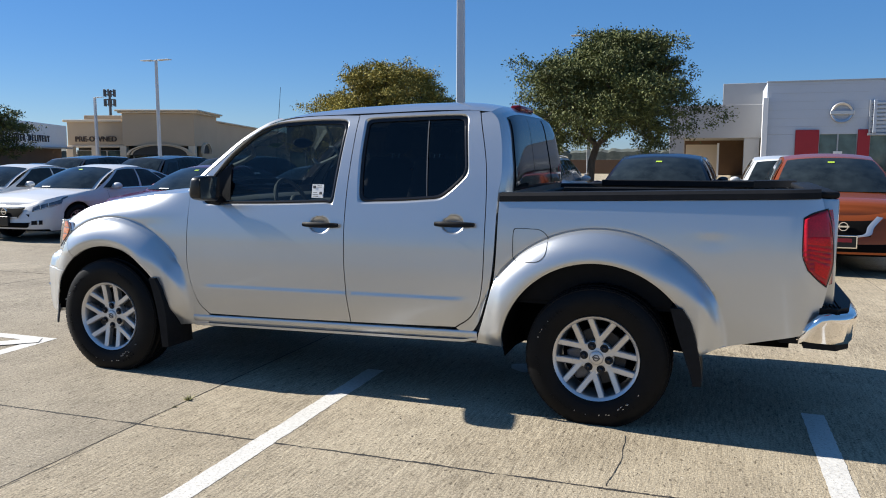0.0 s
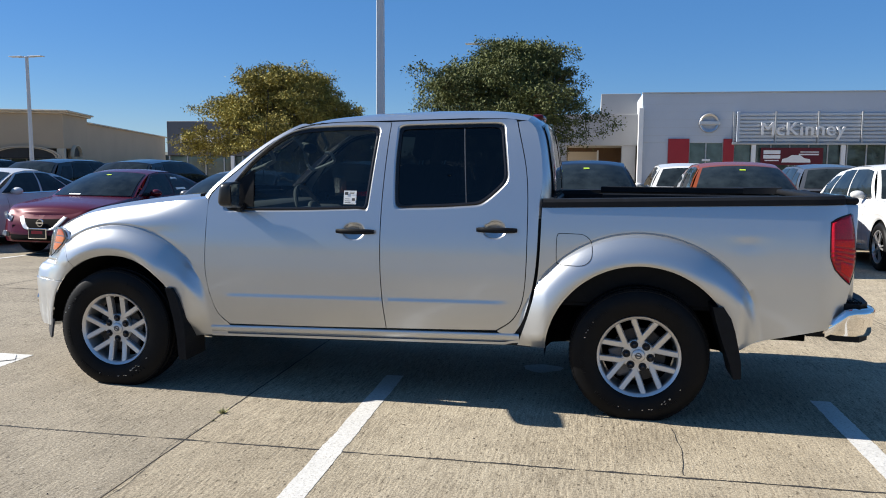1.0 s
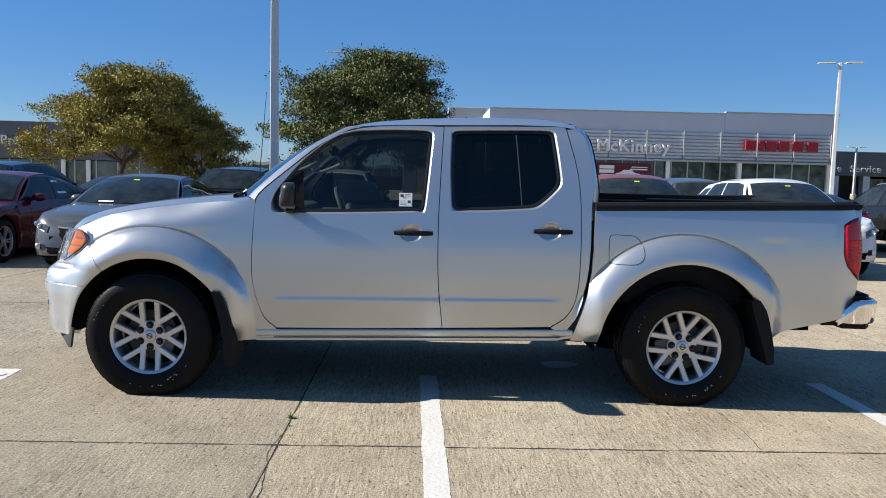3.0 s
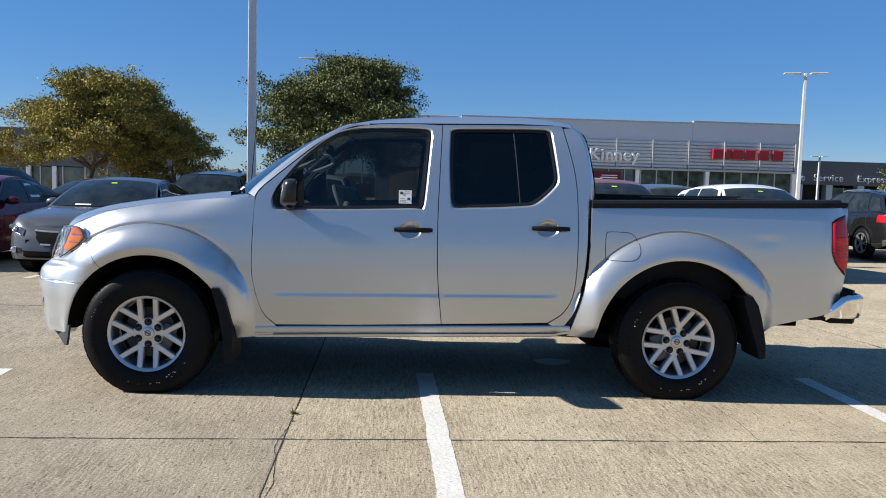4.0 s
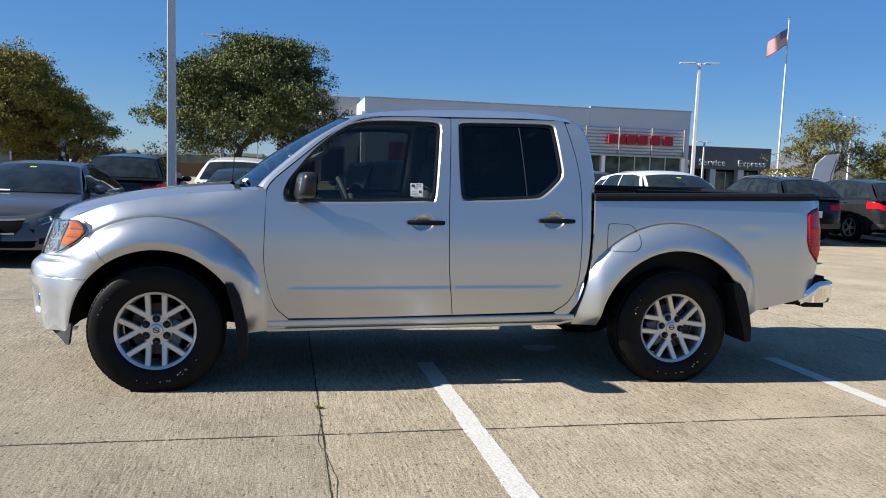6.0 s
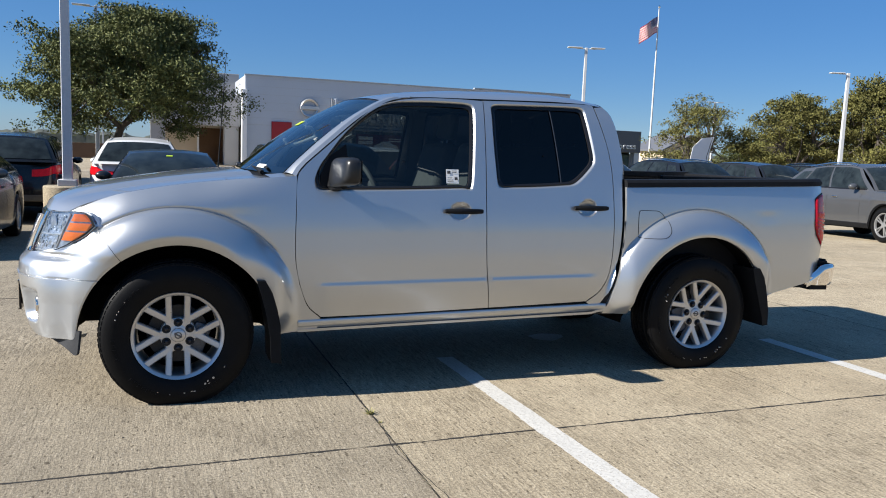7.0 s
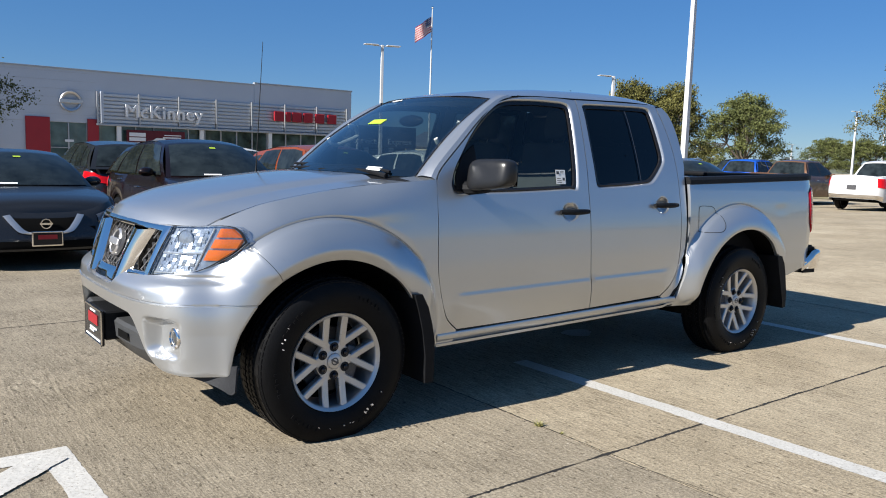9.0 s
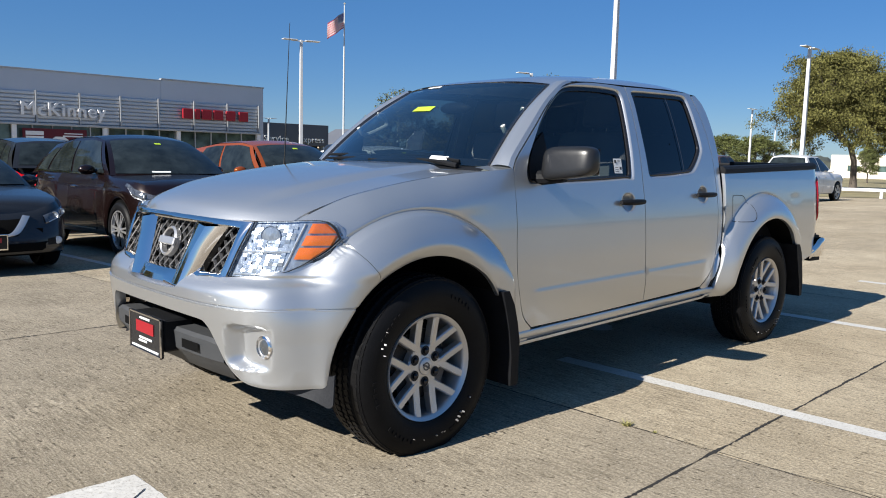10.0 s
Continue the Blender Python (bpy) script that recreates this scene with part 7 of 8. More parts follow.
    lathe(bm, [(RIM - 0.020, -0.080), (RIM - 0.017, -0.098), (RIM - 0.013, -0.103), (RIM - 0.003, -0.110), (RIM, -0.112), (RIM + 0.002, -0.104), (RIM - 0.006, -0.096), (RIM - 0.014, -0.080), (RIM - 0.022, -0.02), (RIM - 0.03, 0.09)], 64, False, base)
    rim = part("rim", bm, M_ALLOY, w, "silver alloy rim with six split spokes")
    bm = bmesh.new()

    def bar(a, b, wa, wb, ya, yb, th):
        """One spoke bar between two points of the face, with chamfered sides."""
        A, B = Vector((a[0], 0, a[1])), Vector((b[0], 0, b[1]))
        d = (B - A).normalized()
        n = Vector((-d.z, 0, d.x))
        ring = []
        for P, wd, y in ((A, wa, ya), (A.lerp(B, 0.5), (wa + wb) / 2, (ya + yb) / 2 + 0.001), (B, wb, yb)):
            ring.append([bm.verts.new(sp @ (P + n * o + Vector((0, y + dy, 0)))) for o, dy in ((-wd, th), (-wd, 0.006), (-wd * 0.72, 0), (wd * 0.72, 0), (wd, 0.006), (wd, th))])
        for p, q in zip(ring, ring[1:]):
            for i in range(5):
                bm.faces.new((p[i], p[i + 1], q[i + 1], q[i]))

    for k in range(6):
        a = math.radians(60 * k + 90)
        b = a - math.radians(30)
        for sg in (-1, 1):
            dx, dz, nx, nz_ = math.cos(b), math.sin(b), -math.sin(b) * sg, math.cos(b) * sg
            root = (0.036 * dx + 0.046 * nx, 0.036 * dz + 0.046 * nz_)
            knee = (0.120 * dx + 0.0445 * nx, 0.120 * dz + 0.0445 * nz_)
            tip = ((RIM - 0.014) * dx + 0.047 * nx, (RIM - 0.014) * dz + 0.047 * nz_)
            bar(root, knee, 0.0185, 0.0168, -0.074, -0.084, 0.040)
            bar(knee, tip, 0.0168, 0.0165, -0.084, -0.101, 0.040)
        web = [(0.05, -0.40), (0.092, -0.20), (0.098, 0.0), (0.092, 0.20), (0.05, 0.40)]
        f0 = [bm.verts.new(sp @ Vector((r_ * math.cos(a + q), -0.0765, r_ * math.sin(a + q)))) for r_, q in web]
        f1 = [bm.verts.new(sp @ Vector((r_ * math.cos(a + q), -0.045, r_ * math.sin(a + q)))) for r_, q in web]
        bm.faces.new(f0)
        for i in range(4):
            bm.faces.new((f0[i], f0[i + 1], f1[i + 1], f1[i]))
    lathe(bm, [(0.034, -0.076), (0.038, -0.079), (0.050, -0.077), (0.088, -0.066), (0.092, -0.04)], 36, False, sp)
    part("spokes", bm, M_ALLOY, rim, smooth=25)
    bm = bmesh.new()
    lathe(bm, [(0.001, -0.087), (0.026, -0.087), (0.034, -0.083), (0.036, -0.074)], 28, False, sp)
    part("hub_cap", bm, M_ALLOY, rim, "round centre cap")
    bm = bmesh.new()
    lathe(bm, [(0.012, -0.0885), (0.018, -0.0885)], 24, False, sp)
    box(bm, -0.021, 0.021, -0.0895, -0.086, -0.004, 0.004, 0, 1, sp)
    part("cap_mark", bm, M_STEEL, rim, smooth=0)
    for k in range(6):
        a = math.radians(60 * k + 60)
        bm = bmesh.new()
        mm = sp @ Matrix.Translation((0.066 * math.cos(a), 0, 0.066 * math.sin(a)))
        lathe(bm, [(0.001, -0.094), (0.007, -0.093), (0.0125, -0.088), (0.0145, -0.06)], 6, False, mm)
        part("lug_nut", bm, M_LUG, rim, smooth=20)
        # shade of the lug hole painted as a flat black disc
        bm = bmesh.new()
        lathe(bm, [(0.0225, -0.0785), (0.001, -0.0775)], 16, False, mm)
        part("lug_pocket_shade", bm, M_GAP, rim)
    bm = bmesh.new()
    lathe(bm, [(0.001, -0.035), (0.15, -0.035), (0.152, -0.02), (0.15, -0.01), (0.001, -0.01)], 40, False, base)
    part("brake_disc", bm, M_DISC, w, "dull brake disc")
    bm = bmesh.new()
    box(bm, 0.06, 0.15, -0.055, -0.005, -0.08, 0.09, 0.015, 2, base @ pose(0, 0, 0, 0, 20 if x < 1 else 160, 0))
    part("brake_caliper", bm, M_STEEL, w, smooth=20)
    # added near-black disc for the shade inside the rim
    bm = bmesh.new()
    lathe(bm, [(RIM - 0.03, 0.03), (0.001, 0.03)], 32, False, base)
    part("wheel_back", bm, M_RECESS, w)


for x in AX:
    for s in (1, -1):
        truck_wheel(x, s)

# ---- parked cars ----
M_CGLASS = mat("dark_car_glass", (0.016, 0.021, 0.023), 0.03, var=0.35, scale=1.6, fine=6, spec=0.22)


M_HLAMP = mat("dark_lamp_housing", (0.10, 0.105, 0.115), 0.12, 0.5, var=0.4, scale=18, fine=60, coat=1.0)


def car_paint(name, c, metal=0.35):
    return mat(name, c, 0.26, metal, var=0.03, scale=2, fine=500, coat=0.45, spec=0.3)


P_WHITE = car_paint("pearl_white_paint", (0.58, 0.58, 0.575), 0.0)
P_RED = car_paint("deep_red_paint", (0.095, 0.006, 0.013), 0.3)
P_GREY = car_paint("graphite_paint", (0.030, 0.031, 0.034), 0.5)
P_SLATE = car_paint("slate_blue_grey_paint", (0.105, 0.108, 0.114), 0.5)
P_BROWN = car_paint("dark_brown_paint", (0.012, 0.006, 0.0055), 0.4)
P_ORANGE = car_paint("copper_orange_paint", (0.29, 0.062, 0.009), 0.4)
P_BLACK = car_paint("black_paint", (0.008, 0.008, 0.0085), 0.0)
P_SILVERC = car_paint("silver_car_paint", (0.30, 0.31, 0.325), 0.6)
P_BLUE = car_paint("bright_blue_paint", (0.012, 0.08, 0.42), 0.3)
P_BRONZE = car_paint("bronze_paint", (0.15, 0.08, 0.045), 0.4)

KINDS = {
    "sedan": dict(L=4.75, W=1.82, sill=0.20, deck=[(0, 0.66), (0.12, 0.735), (0.5, 0.82), (1.0, 0.895), (1.45, 0.945), (2.4, 0.965), (3.6, 1.005), (4.2, 1.03), (4.6, 1.0), (4.75, 0.93)],
                  A0=1.42, A1=2.22, B1=3.35, B0=4.28, roof=[(2.1, 1.395), (2.5, 1.452), (2.9, 1.455), (3.4, 1.40)], wheels=(0.92, 3.72), wr=0.335, zt=0.0),
    "suv": dict(L=4.72, W=1.88, sill=0.27, deck=[(0, 0.80), (0.10, 0.90), (0.45, 0.985), (1.0, 1.045), (1.35, 1.075), (2.4, 1.085), (3.6, 1.12), (4.3, 1.15), (4.6, 1.12), (4.72, 1.02)],
                A0=1.32, A1=2.05, B1=4.05, B0=4.60, roof=[(1.9, 1.60), (2.4, 1.685), (3.2, 1.69), (4.1, 1.62)], wheels=(0.92, 3.68), wr=0.365, zt=0.0),
    "pickup": dict(L=5.85, W=2.0, sill=0.36, deck=[(0, 0.98), (0.12, 1.06), (0.6, 1.12), (1.5, 1.17), (2.4, 1.18), (3.7, 1.20), (5.0, 1.25), (5.75, 1.26), (5.85, 1.20)],
                   A0=1.55, A1=2.20, B1=3.55, B0=3.85, roof=[(2.1, 1.74), (2.5, 1.86), (3.2, 1.87), (3.6, 1.82)], wheels=(0.98, 4.62), wr=0.40, zt=0.0),
}


def car_wheel(parent, x, y, r, s, detail):
    w = new("wheel")
    w.parent = parent
    base = Matrix.Translation((x, y, r)) @ pose(0, 0, 0, 0, 0, 0 if s < 0 else 180)
    bm = bmesh.new()
    lathe(bm, [(r * 0.69, -0.085), (r * 0.74, -0.108), (r * 0.88, -0.112), (r * 0.96, -0.098), (r, -0.075), (r * 0.985, 0), (r, 0.075), (r * 0.9, 0.11), (r * 0.69, 0.085)], 40, False, base)
    part("tyre", bm, M_RUBBER, w, "black tyre")
    bm = bmesh.new()
    lathe(bm, [(r * 0.63, -0.06), (r * 0.66, -0.098), (r * 0.70, -0.10), (r * 0.70, -0.06)], 36, False, base)
    for k in range(detail):
        a = 2 * math.pi * k / detail
        for sg in (-1, 1):
            box(bm, 0.03, r * 0.66, -0.092, -0.07, -0.011, 0.011, 0, 1, base @ pose(0, 0, 0, 0, math.degrees(a) + sg * 9, 0))
    lathe(bm, [(0.001, -0.098), (0.05, -0.097), (0.058, -0.07)], 16, False, base)
    part("rim", bm, M_ALLOY, w, "silver alloy rim", smooth=20)
    # shade behind the spokes, as an added near-black disc
    bm = bmesh.new()
    lathe(bm, [(r * 0.68, -0.055), (0.001, -0.055)], 24, False, base)
    part("wheel_back", bm, M_RECESS, w)


def car(kind, paint, label, m, face="plain", group="parked cars", roofrails=False, sticker=True, spokes=5, paper=False, plate=True):
    K = KINDS[kind]
    L, W, hw = K["L"], K["W"], K["W"] / 2
    c = thing("car" if kind != "pickup" else "parked_pickup", label, "car" if kind != "pickup" else "pickup truck", group)
    half = smoothline([(0, 0), (0.015, 0.35 * hw), (0.075, 0.68 * hw), (0.22, 0.89 * hw), (0.50, 0.985 * hw), (1.0, hw), (L * 0.5, hw), (L - 0.75, 0.99 * hw), (L - 0.30, 0.95 * hw), (L - 0.08, 0.80 * hw), (L - 0.015, 0.5 * hw), (L, 0)], 150)
    tang = np.gradient(half, axis=0)
    tang /= np.linalg.norm(tang, axis=1)[:, None]
    nz = 15

    def deck(x):
        return lerp_at(x, K["deck"])

    def zlow(x, y):
        z = K["sill"] + 0.03 * (x < 0.3) + 0.10 * smooth01((x - (L - 0.5)) / 0.5)
        if y > 0.6 * hw:
            for xw in K["wheels"]:
                ra = K["wr"] + 0.055
                if abs(x - xw) < ra:
                    z = max(z, K["wr"] + math.sqrt(ra * ra - (x - xw) ** 2))
        return z

    def shell_pt(i, f, s):
        (x, y), (tx, ty) = half[i], tang[i]
        zb, zt = zlow(x, y), deck(x)
        z = zb + (zt - zb) * f
        inn = lerp_at(f, [(0, 0.045), (0.10, 0.018), (0.35, 0.0), (0.62, 0.004), (0.80, 0.022), (0.93, 0.05), (1.0, 0.085)])
        inn += 0.10 * f * smooth01((0.5 - x) / 0.5) + 0.05 * f * smooth01((x - L + 0.3) / 0.3)
        crease = 0.012 * math.exp(-((z - (0.68 + 0.04 * x) * (0.62 if kind == "sedan" else 0.75) / 0.62) / 0.03) ** 2)
        flare = 0.0
        for xw in K["wheels"]:
            r = math.hypot(x - xw, z - K["wr"])
            flare += 0.018 * smooth01((K["wr"] + 0.13 - r) / 0.07)
        inn -= crease + flare * (y > 0.6 * hw)
        return Vector((x + ty * inn, s * max(y - tx * inn, 0.0), z))

    bm = bmesh.new()
    for s in (-1, 1):
        rows = [[shell_pt(i, j / (nz - 1), s) for i in range(150)] for j in range(nz)]
        sheet(bm, rows)
    tops = [shell_pt(i, 1.0, 1) for i in range(150)]
    rows = []
    for p in tops:
        rows.append([Vector((p.x, p.y * u, p.z + 0.045 * (1 - abs(u) ** 2.2) * smooth01(p.y / 0.5))) for u in np.linspace(-1, 1, 13)])
    sheet(bm, rows)
    bmesh.ops.remove_doubles(bm, verts=bm.verts, dist=0.0006)
    body = part("body", bm, paint, c)
    bm = bmesh.new()
    box(bm, 0.40, L - 0.45, -hw + 0.12, hw - 0.12, K["sill"] - 0.02, K["sill"] + 0.30)
    box(bm, 0.10, L - 0.10, -hw * 0.6, hw * 0.6, K["sill"] + 0.02, K["sill"] + 0.30)
    for xw in K["wheels"]:
        box(bm, xw - K["wr"] - 0.07, xw + K["wr"] + 0.07, -hw + 0.06, hw - 0.06, K["sill"], K["wr"] * 2 + 0.10)
    part("underbody", bm, M_RECESS, c, smooth=0)
    # cabin
    A0, A1, B1, B0 = K["A0"], K["A1"], K["B1"], K["B0"]
    bw, rw = hw - 0.085, hw * 0.66

    def GS(u, v, s, out=0.0):
        xb, xr = A0 + (B0 - A0) * u, A1 + (B1 - A1) * u
        zb = deck(xb) - 0.01
        zr = lerp_at(xr, K["roof"]) - 0.055
        bow = 0.035 * math.sin(math.pi * v)
        return Vector((xb + (xr - xb) * v, s * (bw + (rw - bw) * v + bow + out), zb + (zr - zb) * v))

    def FS(u, v, out=0.0):
        a, b = GS(0, 0, 1), GS(0, 1, 1)
        lo = Vector((a.x - 0.26 * (1 - abs(u) ** 2.2), u * a.y, a.z + 0.015))
        hi = Vector((b.x - 0.10 * (1 - abs(u) ** 2.2), u * b.y, b.z + 0.045 * (1 - abs(u) ** 2.5)))
        p = lo.lerp(hi, v)
        return p + Vector((-0.02 * math.sin(math.pi * v) - out * 0.6, 0, 0.03 * math.sin(math.pi * v) + out * 0.8))

    def RS(u, v, out=0.0):
        a, b = GS(1, 0, 1), GS(1, 1, 1)
        lo = Vector((a.x + 0.10 * (1 - abs(u) ** 2.2), u * a.y, a.z + 0.01))
        hi = Vector((b.x + 0.06 * (1 - abs(u) ** 2.2), u * b.y, b.z + 0.045 * (1 - abs(u) ** 2.5)))
        p = lo.lerp(hi, v)
        return p + Vector((0.02 * math.sin(math.pi * v) + out * 0.7, 0, 0.02 * math.sin(math.pi * v) + out * 0.6))

    bm = bmesh.new()
    us = np.linspace(0, 1, 24)
    for s in (-1, 1):
        sheet(bm, [[GS(u, v, s) for u in us] for v in np.linspace(0, 1, 9)])
    rows = []
    for u in us:
        e = GS(u, 1, 1)
        k0, k1 = 0.10 * (1 - u), 0.06 * u
        rows.append([Vector((e.x + (k1 - k0) * (1 - abs(q) ** 2.2), e.y * q, e.z + 0.045 * (1 - abs(q) ** 2.5) + 0.012 * math.sin(math.pi * u))) for q in np.linspace(-1, 1, 13)])
    sheet(bm, rows)
    qs = np.linspace(-1, 1, 13)
    sheet(bm, [[FS(q, v) for q in qs] for v in np.linspace(0, 1, 7)])
    sheet(bm, [[RS(q, v) for q in qs] for v in np.linspace(0, 1, 7)])
    bmesh.ops.remove_doubles(bm, verts=bm.verts, dist=0.002)
    part("roof", bm, paint, c)
    bm = bmesh.new()
    sheet(bm, [[FS(q, v, 0.010) for q in np.linspace(-0.93, 0.93, 13)] for v in np.linspace(0.03, 0.95, 7)])
    ws = part("windscreen", bm, M_CGLASS, c)
    if sticker:
        bm = bmesh.new()
        sheet(bm, [[FS(q, v, 0.016) for q in np.linspace(-0.075, 0.065, 4)] for v in (0.77, 0.815)])
        part("sticker", bm, M_YELLOW, ws, "yellow windscreen sticker")
        bm = bmesh.new()
        sheet(bm, [[FS(q, v, 0.016) for q in np.linspace(0.12, 0.42, 4)] for v in (0.045, 0.075)])
        part("paper", bm, M_PAPER, ws, "white paper slip")
    bm = bmesh.new()
    sheet(bm, [[RS(q, v, 0.010) for q in np.linspace(-0.90, 0.90, 13)] for v in np.linspace(0.10, 0.90, 7)])
    part("rear_window", bm, M_CGLASS, c)
    spans = ((0.05, 0.43), (0.455, 0.76), (0.785, 0.93)) if kind != "pickup" else ((0.05, 0.50), (0.53, 0.95))
    for s in (-1, 1):
        for k, (a, b) in enumerate(spans):
            bm = bmesh.new()
            top = 0.93 if k < 2 else 0.80
            sheet(bm, [[GS(a + (b - a) * q, v, s, 0.007) for q in np.linspace(0, 1, 8)] for v in np.linspace(0.09, top, 6)])
            part("side_window", bm, M_CGLASS, c)
        if paper and s == paper:
            bm = bmesh.new()
            sheet(bm, [[GS(q, v, s, 0.013) for q in (0.50, 0.64)] for v in (0.25, 0.80)])
            part("window_paper", bm, M_PAPER, c, "white paper on the side window")
        bm = bmesh.new()
        bx = GS(0.14, 0.12, s)
        bmesh.ops.create_uvsphere(bm, u_segments=14, v_segments=9, radius=1, matrix=Matrix.Translation(bx + Vector((0, s * 0.13, 0.02))) @ Matrix.Diagonal((0.075, 0.115, 0.07, 1)))
        tube(bm, [tuple(bx), tuple(bx + Vector((0, s * 0.1, -0.01)))], 0.03, 6)
        part("mirror", bm, paint, c)
        # door seams and handles
        for u in (0.10, 0.44, 0.77):
            i = int(np.argmin(abs(half[:, 0] - (A0 + (B0 - A0) * u))))
            bm = bmesh.new()
            sheet(bm, [[shell_pt(i, f, s) + Vector((dx, s * 0.002, 0)) for f in np.linspace(0.08, 0.97, 12)] for dx in (-0.004, 0.004)])
            part("door_seam", bm, M_GAP, c)
        for u in (0.36, 0.66):
            i = int(np.argmin(abs(half[:, 0] - (A0 + (B0 - A0) * u))))
            p = shell_pt(i, 0.80, s)
            bm = bmesh.new()
            box(bm, p.x - 0.09, p.x + 0.09, p.y - 0.025, p.y + 0.025, p.z - 0.014, p.z + 0.014, 0.008)
            part("door_handle", bm, paint if kind == "sedan" else M_CHROME, c, smooth=20)
        # lamps
        n0, n1 = (15, 33) if kind != "pickup" else (16, 28)

        def lamp_pt(i, q, out):
            t = (i - n0) / (n1 - n0)
            lo = (0.66 + 0.16 * t) if kind == "sedan" else (0.64 + 0.14 * t if kind == "suv" else 0.66)
            hi = (0.85 + 0.07 * t) if kind == "sedan" else (0.84 + 0.07 * t if kind == "suv" else 0.90)
            return shell_pt(i, lo + (hi - lo) * q, s) + Vector((-out, s * out * 0.8, 0))

        bm = bmesh.new()
        sheet(bm, [[lamp_pt(i, q, 0.010 * (0.3 if q in (0, 1) else 1)) for i in range(n0, n1 + 1)] for q in (0, 0.15, 0.5, 0.85, 1)])
        hl = part("headlamp", bm, M_HLAMP, c, "clear headlamp over a dark housing")
        for i0, rr in ((n0 + 4, 0.042), (n0 + 8, 0.034)):
            bm = bmesh.new()
            p = lamp_pt(i0, 0.52, 0.012)
            lathe(bm, [(rr, 0.004), (rr * 0.9, -0.006), (rr * 0.55, 0.004), (0.001, 0.002)], 18, False, Matrix.Translation(p) @ pose(0, 0, 0, 0, 0, -90 + s * 30))
            part("lamp_bowl", bm, M_BOWL, hl, "bright lamp bowl")
        bm = bmesh.new()
        sheet(bm, [[lamp_pt(i, q, 0.014) for i in range(n0 + 1, n1 - 1)] for q in (0.07, 0.16)])
        part("lamp_strip", bm, M_BOWL, hl, "bright light strip")
        bm = bmesh.new()
        sheet(bm, [[shell_pt(i, f, s) + Vector((-0.004, s * 0.003, 0)) for i in range(15, 21)] for f in (0.17, 0.24, 0.32)])
        fog = part("fog_recess", bm, M_BLACK, c, "black fog lamp recess")
        bm = bmesh.new()
        lathe(bm, [(0.045, 0.004), (0.040, -0.010), (0.001, -0.014)], 16, False, Matrix.Translation(shell_pt(18, 0.25, s) + Vector((-0.010, s * 0.008, 0))) @ pose(0, 0, 0, 0, 0, -90 + s * 25))
        part("fog_lamp", bm, M_BOWL, fog)
        if kind == "suv":
            bm = bmesh.new()
            fs, i0, i1 = ((0.0, 0.06, 0.12, 0.135), 22, 132) if face == "vee" else ((0.075, 0.08, 0.10, 0.105), 58, 96)
            sheet(bm, [[shell_pt(i, f, s) + Vector((0, s * (0.001 if f in (fs[0], fs[3]) else 0.007), 0)) for i in range(i0, i1)] for f in fs])
            part("lower_cladding" if face == "vee" else "sill_strip", bm, M_BLACK if face == "vee" else M_CHROME, c, "black plastic sill and arch trim" if face == "vee" else "bright strip along the sill")
        if kind != "pickup":
            bm = bmesh.new()
            sheet(bm, [[GS(u, v, s, 0.011) for u in np.linspace(0.06, 0.93, 20)] for v in (0.045, 0.085)])
            part("window_trim", bm, M_CHROME if face == "broad" else M_TRIM, c, "bright strip under the side glass" if face == "broad" else "")
        bm = bmesh.new()
        e = 149
        sheet(bm, [[shell_pt(e - i, f, s) + Vector((0.012, s * 0.010, 0.0)) for i in range(10, 30)] for f in ((0.72, 0.82, 0.92) if kind != "pickup" else (0.62, 0.80, 0.96))] if kind != "pickup" else [[shell_pt(e - i, f, s) + Vector((0.012, s * 0.010, 0.0)) for i in range(18, 27)] for f in (0.55, 0.75, 0.93)])
        part("tail_lamp", bm, M_RED, c, "red tail lamp")
        for xw in K["wheels"]:
            car_wheel(c, xw, s * (hw - 0.115), K["wr"], s, spokes)
        if roofrails:
            bm = bmesh.new()
            tube(bm, [tuple(GS(u, 1.0, s) + Vector((0, -s * 0.04, 0.05 * math.sin(math.pi * u) ** 0.3 + 0.01))) for u in np.linspace(0.10, 0.92, 14)], 0.016, 6)
            part("roof_rail", bm, M_CHROME, c, "bright roof rail")
    # nose
    fr = K["deck"][0][1]

    def nose(h, f, out):
        i = int(np.argmin(abs(half[:60, 1] - abs(h))))
        return shell_pt(i, f, 1 if h >= 0 else -1) + Vector((-out, 0, 0))

    def nose_patch(h0, h1, f0, f1, out, pinch=1.0, n=14):
        bm = bmesh.new()
        rows = []
        for f in np.linspace(f0, f1, 5):
            k = pinch + (1 - pinch) * (f - f0) / (f1 - f0)
            rows.append([nose(h * k, f, out) for h in np.linspace(h0, h1, n)])
        sheet(bm, rows)
        return bm

    gw = hw * (0.46 if face != "broad" else 0.50)
    gr = part("grille", nose_patch(-gw, gw, 0.46, 0.86, 0.016, 0.72), M_RECESS, c, "black grille")
    part("lower_intake", nose_patch(-hw * 0.66, hw * 0.66, 0.06, 0.26, 0.012, 0.9), M_RECESS, c, "black lower intake")
    if face == "vee":
        for sg in (-1, 1):
            bm = bmesh.new()
            pts = smoothline([nose(sg * gw * k, f, 0.024) for k, f in ((1.10, 0.90), (0.90, 0.68), (0.72, 0.50), (0.42, 0.44))], 16)
            pts = [Vector(p) for p in pts]
            sheet(bm, [[p + Vector((0.02, 0, 0)) for p in pts], pts, [p + Vector((-0.004, -sg * 0.035, 0.006)) for p in pts], [p + Vector((0.006, -sg * 0.072, 0.014)) for p in pts]])
            part("grille_trim", bm, M_ALLOY, gr, "bright grille wing")
    else:
        bm = bmesh.new()
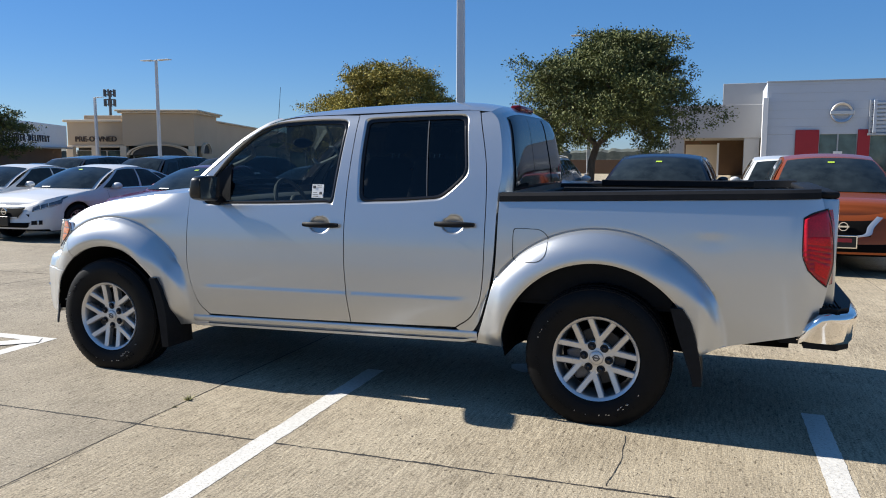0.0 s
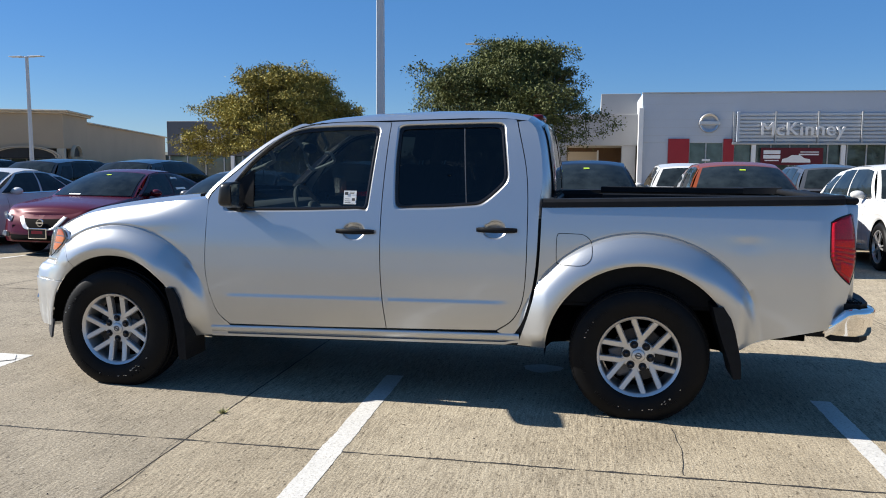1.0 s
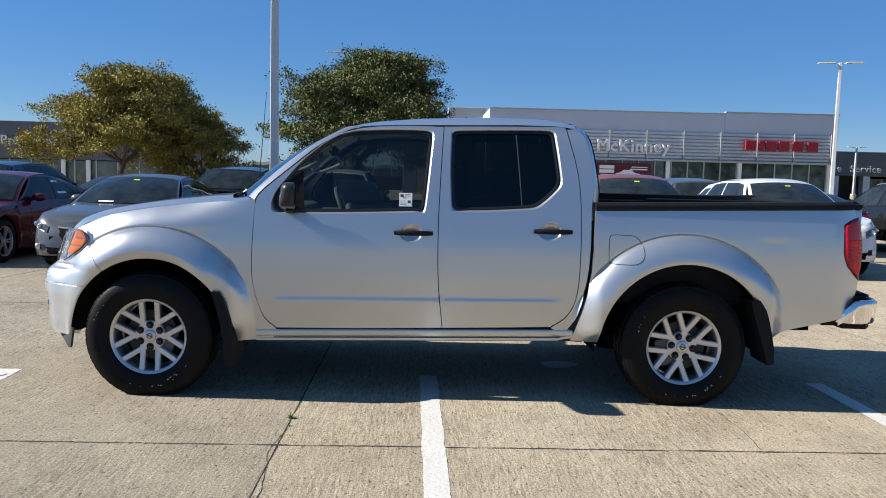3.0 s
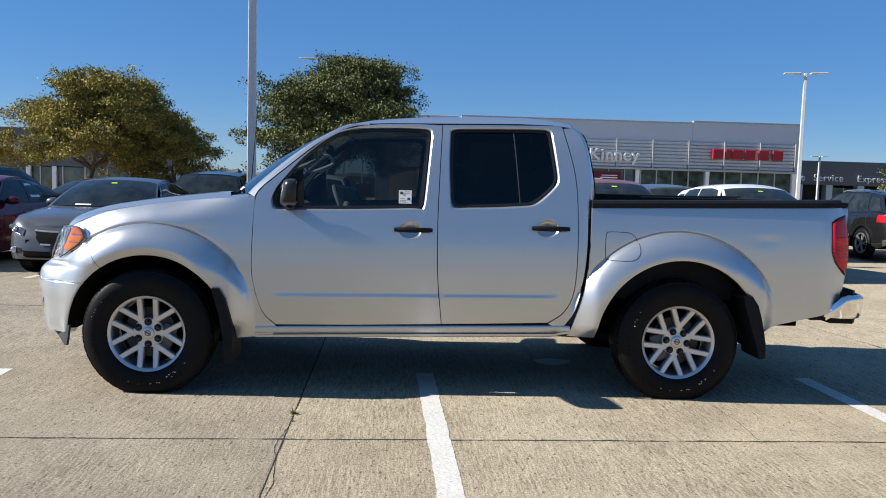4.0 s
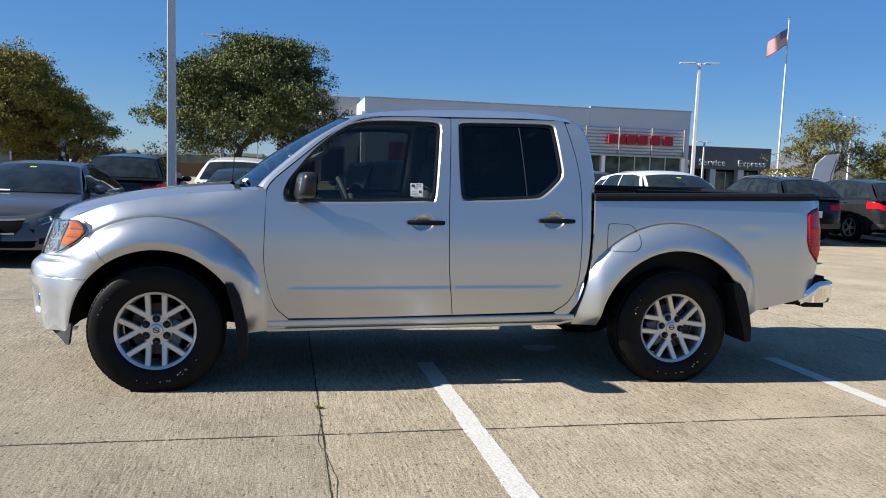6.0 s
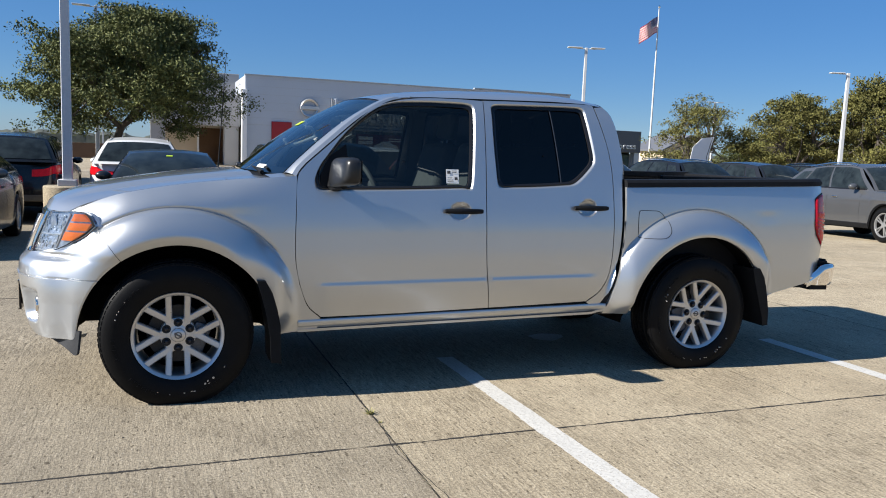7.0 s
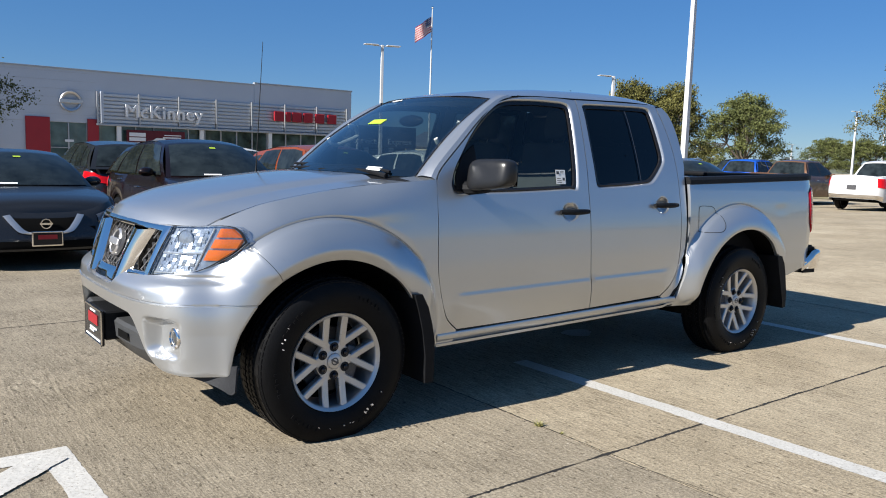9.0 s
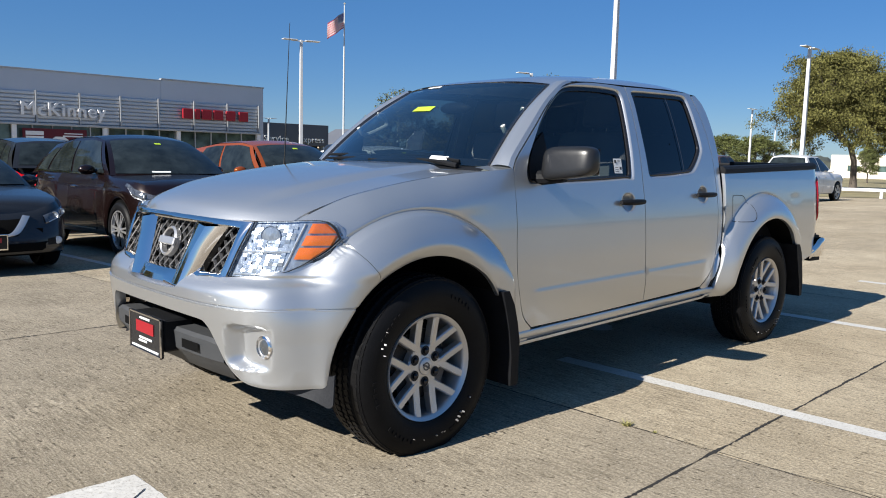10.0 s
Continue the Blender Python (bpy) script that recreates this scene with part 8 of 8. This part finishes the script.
        for f in (0.455, 0.865):
            k = 0.72 + 0.28 * (f - 0.46) / 0.40
            pts = [nose(h * k, f, 0.022) for h in np.linspace(-gw, gw, 14)]
            sheet(bm, [pts, [p + Vector((0, 0, 0.022)) for p in pts]])
        part("grille_trim", bm, M_ALLOY, gr, "bright grille rim")
    bm = bmesh.new()
    nb = nose(0, 0.72, 0.03)
    mb = Matrix.Translation(nb) @ pose(0, 0, 0, 0, 0, -90)
    lathe(bm, [(0.045, 0.01), (0.048, -0.01), (0.058, -0.01), (0.062, 0.01)], 22, False, mb)
    box(bm, -0.068, 0.068, -0.014, 0.0, -0.011, 0.011, 0, 1, mb)
    part("badge", bm, M_CHROME, gr, "plain chrome badge")
    p = nose(0, 0.33, 0.045)
    bm = bmesh.new()
    box(bm, p.x - 0.01, p.x + 0.05, -0.165, 0.165, p.z - 0.085, p.z + 0.085, 0.006)
    pl = part("front_plate", bm, M_CHROME if plate else M_TRIM, c, "dealer plate in a bright frame" if plate else "black plate holder", smooth=20)
    if plate:
        bm = bmesh.new()
        box(bm, p.x - 0.013, p.x - 0.009, -0.15, 0.15, p.z - 0.07, p.z + 0.07)
        part("plate_face", bm, M_TRIM, pl, smooth=0)
        bm = bmesh.new()
        box(bm, p.x - 0.015, p.x - 0.012, -0.10, 0.10, p.z - 0.005, p.z + 0.045)
        part("plate_panel", bm, M_REDPAINT, pl, smooth=0)
    # tail plate and trim
    e = shell_pt(149, 0.55, 1)
    bm = bmesh.new()
    box(bm, e.x - 0.02, e.x + 0.03, -0.16, 0.16, e.z - 0.08, e.z + 0.08, 0.006)
    part("rear_plate", bm, M_WHITE if kind != "pickup" else M_DARKGREY, c, "rear plate", smooth=20)
    bm = bmesh.new()
    sheet(bm, [[shell_pt(149 - i, f, s) + Vector((0.014, s * 0.006, 0)) for s, i in [(-1, q) for q in range(24, 0, -1)] + [(1, q) for q in range(0, 25)]] for f in (0.02, 0.10, 0.20)])
    part("rear_valance", bm, M_CHROME if kind == "pickup" else M_GREYPL, c, "lower rear trim")
    c.matrix_basis = m
    return c


def front_row(x, y):
    """A car nosed towards the aisle, on the falling lot."""
    return pose(x, y, ground_z(y + 0.9) + 0.027, 0, 1.72, 90)


def back_row(x, tail, L):
    return pose(x, tail + L, ground_z(tail + L - 0.9), 0, -0.9, -90)


car("sedan", P_WHITE, "white sedan with dark glass parked nose-out in the row", front_row(-8.63, 5.75), "broad", spokes=7, plate=False)
car("sedan", P_WHITE, "white sedan parked at the far end of the row", front_row(-11.1, 5.9), "vee")
car("sedan", P_RED, "deep red sedan with a paper on its side window", front_row(-5.78, 5.75), "vee", paper=-1)
car("sedan", P_SLATE, "slate-grey sedan with a wide chrome-rimmed grille", front_row(-3.08, 5.35), "broad", spokes=7, plate=False)
car("sedan", P_GREY, "graphite sedan with a chrome V grille beside the light pole", front_row(0.08, 6.0), "vee")
car("suv", P_BROWN, "dark brown crossover with chrome window trim", front_row(2.78, 6.2), "broad", spokes=6)
car("suv", P_ORANGE, "copper-orange crossover with a black grille", front_row(5.26, 6.4), "vee")
car("suv", P_WHITE, "white crossover with dark glass and grey arches", front_row(8.15, 6.9), "broad")
car("suv", P_SLATE, "grey crossover with bright roof rails near the aisle", pose(14.85, 6.05, ground_z(6.9) + 0.027, 0, 1.72, 80), "vee", roofrails=True)
for x, t, p_, k, lab in ((-0.45, 11.7, P_WHITE, "suv", "white crossover parked nose-in behind the row"), (-2.75, 11.6, P_BLACK, "suv", "black crossover parked nose-in behind the row"), (2.75, 11.7, P_GREY, "suv", "dark grey crossover parked nose-in behind the row"),
                         (-5.6, 11.8, P_GREY, "sedan", "dark sedan parked nose-in behind the row"), (-8.3, 11.5, P_BLACK, "suv", "large black crossover with a glossy rear window"), (-11.0, 11.7, P_BLACK, "suv", "black crossover parked nose-in behind the row"), (-13.7, 11.7, P_GREY, "suv", "dark crossover parked nose-in behind the row"), (-16.4, 11.9, P_BLACK, "sedan", "black sedan parked nose-in behind the row"),
                         (4.95, 11.9, P_WHITE, "suv", "white crossover with red tail lamps parked nose-in"), (7.9, 11.9, P_SLATE, "suv", "blue-grey crossover parked nose-in behind the row"), (13.85, 12.2, P_BLACK, "suv", "black crossover with red tail lamps and a paper in its window"), (16.7, 12.4, P_GREY, "suv", "grey crossover parked nose-in behind the row"), (19.4, 12.4, P_BLACK, "suv", "black crossover at the end of the row"), (11.1, 12.4, P_GREY, "sedan", "dark sedan parked nose-in behind the row")):
    car(k, p_, lab, back_row(x, t, KINDS[k]["L"]), "vee", roofrails=(k == "suv" and x in (-0.45, 13.85, 19.4)), sticker=False, paper=(1 if x == 13.85 else False))
for x, y, p_, lab in ((29.0, 10.6, P_WHITE, "white pickup parked with its tailgate to the aisle"), (29.8, 14.9, P_BRONZE, "bronze pickup parked with its tailgate to the aisle"), (30.6, 17.8, P_BLUE, "bright blue pickup parked with its tailgate to the aisle"), (31.5, 18.8, P_BLACK, "black pickup parked with its tailgate to the aisle")):
    car("pickup", p_, lab, pose(x + 6.26, y, ground_z(y), 0, 0, 180) @ Matrix.Scale(1.07, 4), "plain", sticker=False)
for x, y, r, p_, k in ((62, 8.2, 180, P_GREY, "sedan"), (69, 13.5, 160, P_BLACK, "suv"), (24, 20, 90, P_SILVERC, "suv"), (21, 19, 90, P_GREY, "sedan"), (27, 20.4, 90, P_BLACK, "suv")):
    car(k, p_, "parked car far off across the lot", pose(x, y, ground_z(y), 0, 0, r), "plain", "far cars", sticker=False)
